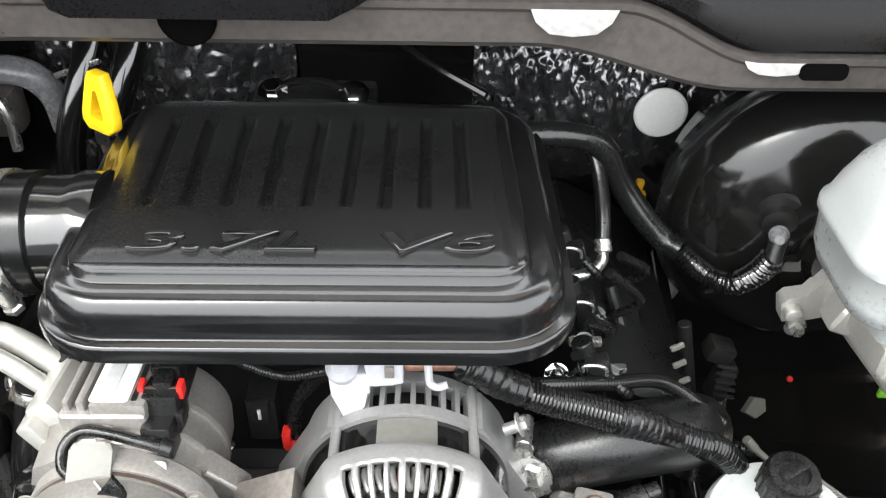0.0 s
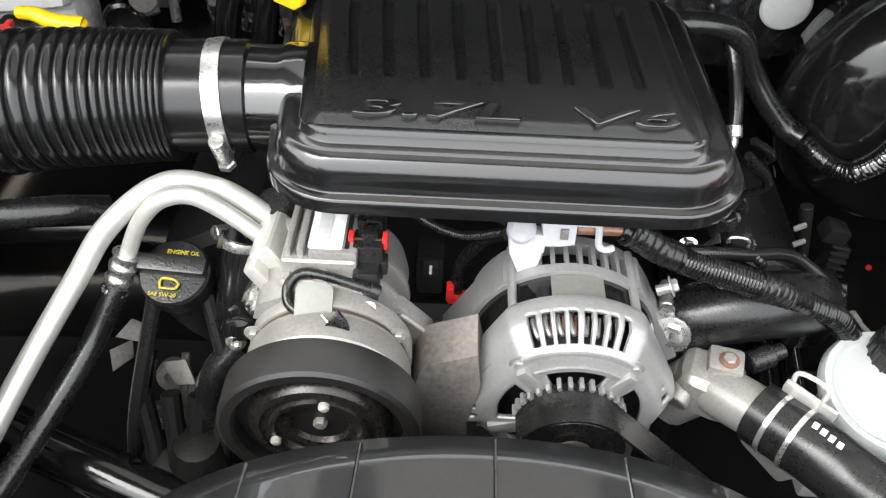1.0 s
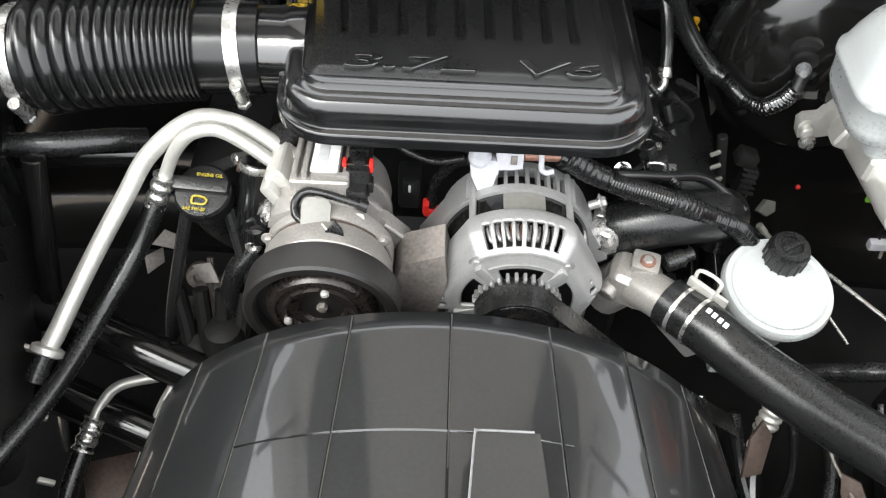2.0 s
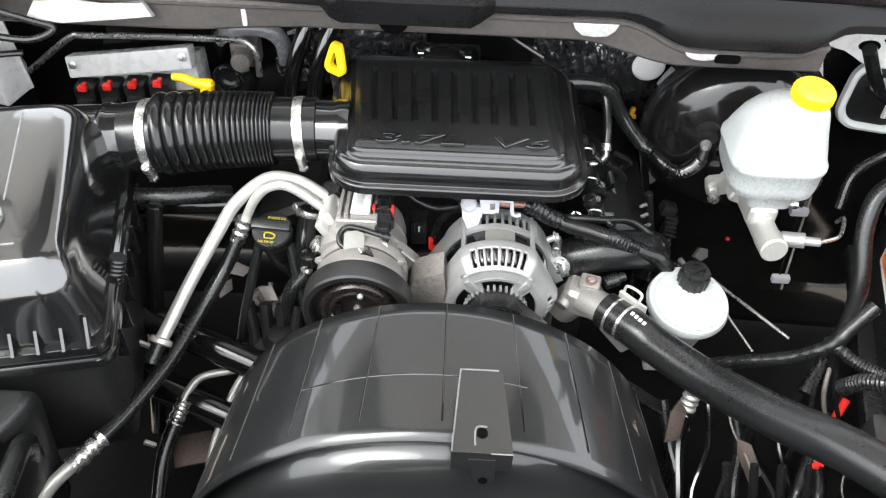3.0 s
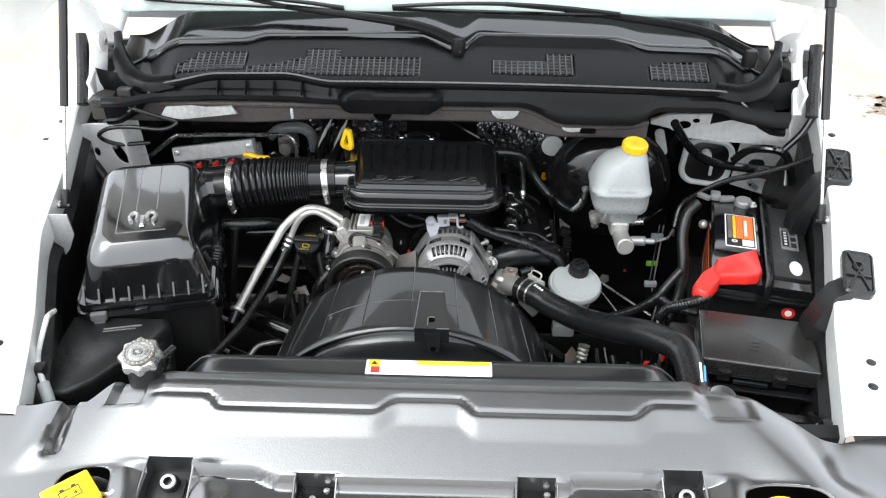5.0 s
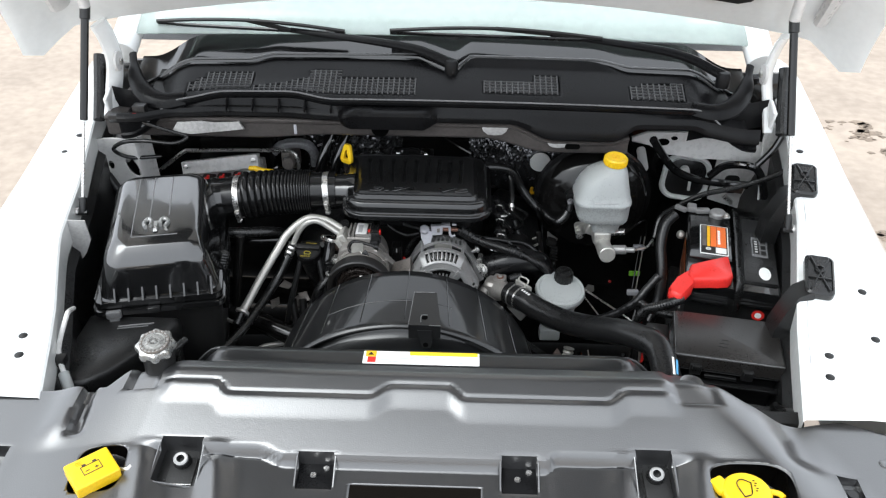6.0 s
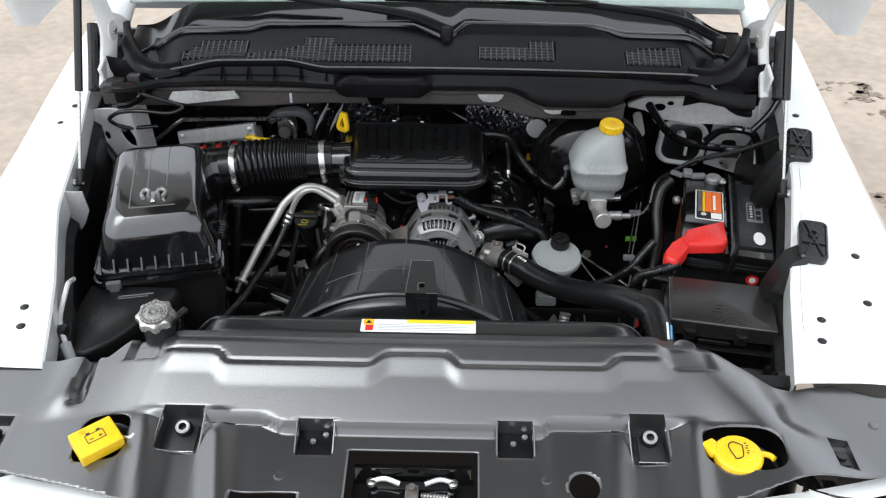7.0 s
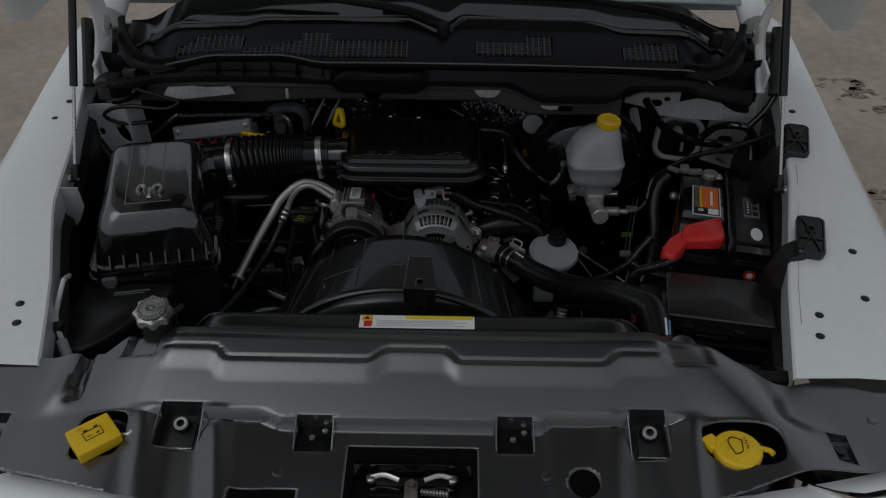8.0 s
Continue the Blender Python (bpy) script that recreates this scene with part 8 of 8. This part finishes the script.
# dipsticks
DIP = thing("dipstick", "yellow looped plastic dipstick handle behind the intake neck", "dipstick", (-0.227, 0.97, 1.08))
GRIP_OUT = [(-0.007, 0.050), (0.007, 0.050), (0.010, 0.044), (0.0185, 0.014), (0.0185, 0.006), (0.012, 0.0), (-0.012, 0.0), (-0.0185, 0.006), (-0.0185, 0.014), (-0.010, 0.044)]
GRIP_IN = [(-0.0015, 0.036), (0.0015, 0.036), (0.0025, 0.034), (0.0075, 0.016), (0.0075, 0.013), (0.005, 0.011), (-0.005, 0.011), (-0.0075, 0.013), (-0.0075, 0.016), (-0.0025, 0.034)]
grip = loft([[(o[0], -0.004, o[1]), (o[0] * 0.94, -0.0052, 0.001 + o[1] * 0.97), (i[0], -0.0052, i[1]), (i[0], 0.0052, i[1]), (o[0] * 0.94, 0.0052, 0.001 + o[1] * 0.97), (o[0], 0.004, o[1])] for o, i in zip(GRIP_OUT + GRIP_OUT[:1], GRIP_IN + GRIP_IN[:1])], False, False)
part("loop", moved(grip, at(-0.226, 0.973, 1.102, -6, 4, -30) @ Matrix.Diagonal((0.92, 1, 1, 1))), YELLOW, DIP, sharp=50)
part("stem", rbox(0.012, 0.010, 0.014, 0.003, m=at(-0.227, 0.974, 1.097)), BLACK_SATIN, DIP)
part("tube", rod((-0.228, 0.974, 1.10), (-0.222, 0.985, 1.0), 0.005), BROWN, DIP)
DIP2 = thing("dipstick", "short bent yellow dipstick handle beside the control module", "dipstick", (-0.44, 0.98, 1.06))
part("handle", joined(tube([(-0.475, 0.99, 1.072), (-0.458, 0.985, 1.074), (-0.44, 0.98, 1.070), (-0.415, 0.98, 1.066)], 0.0085, 12, 6, lambda s: 0.7 + 0.4 * s), rod((-0.425, 0.98, 1.05), (-0.42, 0.98, 1.072), 0.0105)), YELLOW, DIP2)
part("tube", rod((-0.44, 0.985, 1.066), (-0.44, 1.02, 0.95), 0.006), BLACK_SATIN, DIP2)

# control module and lines on the left
ECM = thing("control_module", "flat metal engine control module with a row of red-locked plugs", "control module", (-0.545, 1.09, 1.0))
part("case", moved(joined(rbox(0.208, 0.030, 0.036, 0.004, 2), rbox(0.20, 0.06, 0.06, 0.006, 2, at(0, 0.045, -0.03))), at(-0.577, 1.088, 1.032, -18, -8)), WHITE_INNER, ECM, "pale metal case")
for k in range(2):
    part("case_screw", bolt(at(-0.668 + 0.182 * k, 1.070, 1.030 + 0.024 * k, 70), 0.004, 0.004), STEEL, ECM)
for k in range(4):
    x = -0.650 + 0.0415 * k
    pl = part("plug", joined(rbox(0.034, 0.034, 0.034, 0.004, m=at(x, 1.062, 0.986 + 0.005 * k)), rbox(0.026, 0.02, 0.03, 0.004, m=at(x, 1.045, 0.968 + 0.005 * k))), BLACK_SATIN, ECM, "black plug")
    part("red_lock", joined(rbox(0.014, 0.010, 0.009, 0.002, m=at(x, 1.045, 1.004 + 0.005 * k)), rbox(0.006, 0.010, 0.006, 0.001, m=at(x + 0.004, 1.047, 1.010 + 0.005 * k))), RED, pl, "red locking tab")
    part("lead", tube([(x, 1.05, 0.97), (x + 0.005, 1.03, 0.94), (x, 1.02, 0.89)], 0.009, 8, 6), BLACK_RUBBER, pl)
solid("heater_line", tube([(-0.83, 1.10, 0.955), (-0.77, 1.115, 0.985), (-0.69, 1.125, 1.045), (-0.66, 1.125, 1.052), (-0.55, 1.125, 1.056), (-0.42, 1.12, 1.060), (-0.39, 1.118, 1.055), (-0.378, 1.115, 1.035), (-0.376, 1.11, 1.0)], 0.0055, 10, 8), STEEL, "thin bent bright metal line along the firewall", "line", at=(-0.6, 1.12, 1.04))
VALVE = thing("heater_valve", "cluster of dark fittings and hoses on the firewall", "fittings", (-0.38, 1.14, 1.02))
part("block", joined(rbox(0.05, 0.04, 0.05, 0.012, 2, at(-0.40, 1.14, 1.03)), rod((-0.40, 1.12, 1.03), (-0.40, 1.09, 1.035), 0.016)), CAST_DARK, VALVE)
for k in range(2):
    part("hose", tube([(-0.285 + 0.04 * k, 1.15, 1.12), (-0.300 + 0.04 * k, 1.12, 1.07), (-0.318 + 0.04 * k, 1.10, 1.01), (-0.33 + 0.04 * k, 1.08, 0.9)], 0.014, 12, 8), BLACK_GLOSS, VALVE)
part("duct", tube([(-0.445, 1.145, 1.045), (-0.425, 1.135, 1.066), (-0.39, 1.13, 1.078), (-0.355, 1.13, 1.074), (-0.337, 1.135, 1.05), (-0.335, 1.14, 1.01)], 0.010, 12, 8, flat=1.4), SMOKED, VALVE, "grey satin bent duct")
part("ring_end", tube([(-0.425 + 0.021 * math.cos(t), 1.10, 1.0 + 0.021 * math.sin(t)) for t in [2 * math.pi * k / 12 for k in range(13)]], 0.0055, 8, 3), BLACK_GLOSS, VALVE)
part("ring_core", lathe([(0.020, 0), (0.018, 0.01), (0.012, 0.004), (0, 0.004)], 20, at(-0.425, 1.11, 1.0, 90)), BLACK_SATIN, VALVE)
part("stub", rod((-0.408, 1.12, 1.04), (-0.396, 1.10, 1.012), 0.011, r2=0.008), SMOKED, VALVE)
part("crinkle_clip", rbox(0.05, 0.004, 0.006, 0.002, m=at(-0.30, 1.12, 1.085, 0, -20)), STEEL, VALVE)
part("white_cap", lathe([(0.016, 0), (0.020, 0.02), (0.014, 0.045), (0.010, 0.055), (0, 0.055)], 16, at(-0.79, 1.11, 0.975)), WHITE_PLASTIC, VALVE, "pale plastic bottle neck")
TOWER = thing("suspension_tower", "grey coated steel stamping with oval cut-outs in the corner", "stamping", (-0.86, 1.05, 1.0))


def tower(u, v):
    x = -0.875 + 0.145 * u
    return (x, 0.985 - 0.02 * v + 0.018 * math.sin(math.pi * u) + 0.06 * step(u, 0.85, 1.0), 1.00 + 0.15 * v)


def tower_keep(c):
    lens = ((c.x + 0.774 + 0.25 * (c.z - 1.068)) / 0.016) ** 2 + ((c.z - 1.068) / 0.028) ** 2
    slot = ((c.x + 0.828) / 0.006) ** 2 + ((c.z - 1.072) / 0.013) ** 2
    return lens > 1 and slot > 1


thicken(part("stamping", sheet(tower, 96, 96, tower_keep), WHITE_INNER, TOWER), 0.004)
part("top_plate", prism([(-0.10, -0.06), (0.06, -0.05), (0.09, 0.06), (-0.06, 0.08)], 0, 0.008, 0.003, at(-0.85, 1.06, 1.085, 18)), PRIMED, TOWER)
part("brace", rod((-0.845, 0.99, 1.045), (-0.75, 0.93, 0.93), 0.012), BLACK_SATIN, TOWER)
part("bolt_head", bolt(at(-0.875, 1.0, 1.09, 30), 0.01, 0.01), STEEL, TOWER)
LCAB = thing("corner_cable", "black cable with a red-marked plug at the cowl corner", "cable", (-0.68, 0.93, 1.2))
part("cable", tube([(-0.73, 0.93, 1.235), (-0.68, 0.915, 1.22), (-0.63, 0.92, 1.20), (-0.60, 0.925, 1.185), (-0.63, 0.91, 1.175), (-0.70, 0.91, 1.18), (-0.76, 0.93, 1.165), (-0.80, 0.96, 1.13), (-0.77, 0.98, 1.10), (-0.70, 1.0, 1.095)], 0.005, 10, 8), BLACK_RUBBER, LCAB)
part("plug", joined(rbox(0.06, 0.025, 0.02, 0.004, m=at(-0.745, 0.92, 1.235)), rbox(0.03, 0.025, 0.035, 0.004, m=at(-0.70, 0.925, 1.25))), BLACK_SATIN, LCAB)
part("red_mark", rbox(0.012, 0.008, 0.010, 0.002, m=at(-0.71, 0.91, 1.245)), RED, LCAB, "small red mark")

# lower bay
FRAME = thing("crossmember", "black painted frame tubes low in the bay", "crossmember", (-0.35, 0.65, 0.7))
part("tube", rod((-0.50, 0.73, 0.822), (-0.20, 0.64, 0.752), 0.024), BLACK_PAINT, FRAME)
part("tube", rod((-0.52, 0.68, 0.745), (-0.22, 0.59, 0.675), 0.024), BLACK_PAINT, FRAME)
part("tube", rod((-0.46, 0.78, 1.0), (-0.50, 0.66, 0.62), 0.012), BLACK_PAINT, FRAME)
part("tube", rod((-0.58, 0.82, 0.955), (-0.36, 0.84, 0.955), 0.014), BLACK_PAINT, FRAME)
LOWLEFT = thing("engine_front_clutter", "pale brackets and dark fittings on the engine front", "brackets", (-0.33, 0.74, 0.8))
for x, y, z, a, b in ((-0.372, 0.822, 0.833, 10, 20), (-0.414, 0.852, 0.756, -20, 60), (-0.318, 0.778, 0.83, 20, -30)):
    part("bracket", prism([(-0.020, -0.004), (0.004, -0.012), (0.018, 0.0), (-0.004, 0.012)], 0, 0.003, 0.001, at(x, y, z, 40, a, b)), CAST_DARK, LOWLEFT, "pale metal tab")
part("knob", lathe([(0, -0.016), (0.012, -0.012), (0.017, 0), (0.012, 0.012), (0, 0.016)], 18, at(-0.245, 0.755, 0.93)), BLACK_GLOSS, LOWLEFT)
part("pale_cap", lathe([(0.009, 0), (0.0085, 0.004), (0.006, 0.007), (0.0035, 0.007), (0.003, 0.004), (0, 0.004)], 18, at(-0.247, 0.744, 0.925, 70)), STEEL, LOWLEFT, "pale round cap")
part("lump", joined(lathe([(0, -0.03), (0.022, -0.02), (0.028, 0), (0.02, 0.02), (0, 0.028)], 14, at(-0.29, 0.71, 0.80)), lathe([(0, -0.025), (0.02, -0.015), (0.022, 0.005), (0, 0.022)], 12, at(-0.325, 0.71, 0.785))), DEEP_BLACK, LOWLEFT)
for k in range(4):
    part("hose", tube([(-0.34 + 0.025 * k, 0.74, 0.85), (-0.33 + 0.02 * k, 0.70, 0.78), (-0.36 + 0.04 * k, 0.66, 0.70)], 0.009, 10, 6), DEEP_BLACK, LOWLEFT)
part("brass_fitting", joined(rod((-0.25, 0.80, 0.98), (-0.225, 0.80, 0.965), 0.014), rod((-0.265, 0.80, 0.985), (-0.25, 0.80, 0.98), 0.008)), BROWN, LOWLEFT, "dull brass fitting")
for k in range(3):
    part("pale_clip", rbox(0.018, 0.006, 0.008, 0.002, m=at(-0.475 + 0.008 * k, 0.66 - 0.05 * k, 0.84 - 0.05 * k, 0, 30)), PALE_ALU, LOWLEFT)
part("chrome_nut", joined(rod((-0.245, 0.815, 1.005), (-0.228, 0.81, 1.0), 0.006), rod((-0.21, 0.82, 1.005), (-0.20, 0.82, 1.0), 0.008)), STEEL, LOWLEFT)
part("breather", tube([(-0.215, 0.80, 1.03), (-0.21, 0.805, 1.0), (-0.212, 0.80, 0.97)], 0.014, 12, 6), BLACK_SATIN, LOWLEFT)
BOLTS = thing("throttle_bracket", "dark bracket with two bright bolts behind the engine cover", "bracket", (-0.067, 1.06, 1.09))
part("bow", tube([(-0.104, 1.062, 1.095), (-0.085, 1.06, 1.103), (-0.067, 1.058, 1.106), (-0.05, 1.055, 1.104), (-0.031, 1.05, 1.10)], 0.0038, 10, 6), BLACK_GLOSS, BOLTS)
part("plate", rbox(0.11, 0.04, 0.016, 0.006, 2, at(-0.067, 1.068, 1.085)), BLACK_SATIN, BOLTS)
for x, y, z in ((-0.104, 1.06, 1.094), (-0.031, 1.048, 1.098)):
    part("bolt_head", bolt(at(x, y, z, 25), 0.0085, 0.009), CHROME, BOLTS, "bright bolt head")
part("rod", tube([(0.0, 1.10, 1.13), (0.04, 1.07, 1.115), (0.085, 1.045, 1.10)], 0.004, 8, 6), BLACK_PAINT, BOLTS)

# fittings along the engine's right flank
FLANK = thing("injector_row", "row of dark injectors and clips along the engine flank", "injectors", (0.17, 0.9, 0.95))
for k in range(3):
    y = 0.83 + 0.07 * k
    body = part("injector", joined(rod((0.150, y, 1.01), (0.166, y - 0.004, 0.965), 0.008), rod((0.166, y - 0.004, 0.965), (0.172, y - 0.006, 0.945), 0.0055), rbox(0.018, 0.014, 0.022, 0.003, m=at(0.164, y - 0.012, 0.992, 0, -18))), BLACK_SATIN, FLANK)
    part("clip", tube([(0.150, y - 0.020, 0.998), (0.150, y - 0.021, 1.004), (0.158, y - 0.022, 1.006), (0.166, y - 0.021, 1.002), (0.168, y - 0.020, 0.994)], 0.0014, 8, 6), STEEL, body, "bright wire clip")
    part("bolt_head", bolt(at(0.182, y + 0.02, 0.955, 0, 30), 0.006, 0.006), CAST_ALU, FLANK)
    part("lead", corrugated([(0.168, y - 0.014, 0.99), (0.185, y - 0.02, 0.975), (0.195, y + 0.01, 0.95), (0.20, y + 0.04, 0.93)], 0.0042, 26, 0.1), BLACK_RUBBER, FLANK)
part("heat_sleeve", tube([(0.20, 0.80, 0.94), (0.225, 0.85, 0.90), (0.235, 0.90, 0.86), (0.24, 0.96, 0.82)], 0.012, 12, 8, lambda s: 1 + 0.05 * math.sin(90 * s)), FOIL, FLANK, "crinkled silver heat sleeve")
for x, y, z in ((0.2465, 0.889, 0.947), (0.252, 0.889, 0.927), (0.2595, 0.889, 0.906), (0.266, 0.889, 0.884)):
    part("rung_clip", rbox(0.0125, 0.004, 0.0050, 0.0015, m=at(x, y, z, 0, -24, 10)), PALE_BRACKET, FLANK, "small pale rung")
part("rung_post", rod((0.256, 0.91, 0.955), (0.284, 0.90, 0.83), 0.006), DEEP_BLACK, FLANK)
part("plug", joined(rbox(0.024, 0.022, 0.018, 0.004, m=at(0.292, 0.91, 0.924, 0, 20)), rbox(0.016, 0.018, 0.040, 0.003, m=at(0.299, 0.905, 0.892, 0, 10))), DEEP_BLACK, FLANK)
for k in range(5):
    part("plug_rib", rbox(0.019, 0.004, 0.0018, 0.0006, m=at(0.2965 + 0.0012 * k, 0.894, 0.918 - 0.009 * k, 0, 12)), BLACK_SATIN, FLANK)
part("plug_lead", corrugated([(0.302, 0.905, 0.880), (0.304, 0.89, 0.835), (0.312, 0.87, 0.842), (0.33, 0.86, 0.848)], 0.0065, 18, 0.12), BLACK_RUBBER, FLANK)
part("white_connector", joined(rod((0.316, 0.86, 0.864), (0.326, 0.858, 0.853), 0.0042), rod((0.326, 0.858, 0.853), (0.338, 0.855, 0.843), 0.0030)), PALE_BRACKET, FLANK, "pale connector")
part("tan_tab", prism([(-0.014, -0.010), (0.004, -0.014), (0.015, -0.002), (0.010, 0.012), (-0.006, 0.010)], -0.004, 0.006, 0.003, at(0.432, 1.073, 0.671, 50, 20)), PALE_BRACKET, FLANK, "small tan tab")
part("chrome_bolt", bolt(at(0.144, 0.872, 0.930, 50), 0.0065, 0.007), CHROME, FLANK, "bright bolt head")
part("bright_tube", rod((0.172, 0.90, 0.955), (0.171, 0.885, 0.918), 0.0045), STEEL, FLANK, "bright short tube")
part("ring_terminal", joined(lathe([(0.005, 0), (0.009, 0.0), (0.009, 0.002), (0.005, 0.002)], 18, at(0.189, 0.897, 0.912, 50)), rbox(0.006, 0.012, 0.003, 0.001, m=at(0.190, 0.888, 0.902, 40))), STEEL, FLANK, "bright ring terminal")
PIPES_LOW = thing("heater_pipes", "pair of black heater pipes low beside the engine", "pipe", (0.26, 0.95, 0.8))
for k in range(2):
    part("pipe", tube([(0.245 + 0.03 * k, 0.80, 0.78), (0.25 + 0.03 * k, 0.90, 0.80), (0.255 + 0.03 * k, 1.0, 0.83), (0.26 + 0.03 * k, 1.15, 0.86)], 0.012, 12, 8), BLACK_GLOSS, PIPES_LOW)

# small fittings at the engine front
FRONT = thing("water_pump_fittings", "dark hoses, sensor and bright clamps at the engine front", "fittings", (-0.28, 0.78, 0.88))
part("elbow", tube([(-0.245, 0.80, 0.99), (-0.25, 0.79, 0.965), (-0.255, 0.775, 0.935), (-0.262, 0.77, 0.90)], 0.015, 14, 8), BLACK_GLOSS, FRONT)
hose_clamp((-0.2455, 0.798, 0.985), 0.0155, (-0.005, -0.01, -0.025), FRONT, 0.004, 200)
part("sensor", joined(rod((-0.235, 0.785, 0.945), (-0.232, 0.768, 0.940), 0.011), rod((-0.232, 0.768, 0.940), (-0.231, 0.760, 0.938), 0.007)), STEEL, FRONT, "bright round sensor")
part("sensor_ring", lathe([(0.0075, 0), (0.0085, 0.002), (0.006, 0.003), (0.0055, 0)], 18, at(-0.231, 0.7595, 0.938, 95)), BLACK_SATIN, FRONT)
part("drive_hose", tube([(-0.25, 0.76, 0.90), (-0.275, 0.745, 0.87), (-0.285, 0.735, 0.82), (-0.28, 0.73, 0.75)], 0.013, 12, 8), BLACK_RUBBER, FRONT)
for x, y, z, r in ((-0.335, 0.80, 0.80, 0.016), (-0.30, 0.785, 0.79, 0.020), (-0.345, 0.77, 0.775, 0.013)):
    part("boss", lathe([(r, 0), (r, 0.012), (r * 0.8, 0.016), (r * 0.4, 0.016), (r * 0.35, 0.010), (0, 0.010)], 18, at(x, y, z, 62)), CAST_DARK, FRONT, "dull cast boss")
for k in range(3):
    part("thin_wire", tube([(-0.35 + 0.03 * k, 0.80, 0.83), (-0.355 + 0.035 * k, 0.77, 0.79), (-0.34 + 0.03 * k, 0.75, 0.74)], 0.004, 8, 6), (BLACK_GLOSS, CAST_DARK, BLACK_GLOSS)[k], FRONT)
part("rust_plate", rbox(0.06, 0.05, 0.006, 0.002, m=at(-0.42, 0.60, 0.665, 12, 6, 20)), BROWN, FRONT, "rusty brown plate")
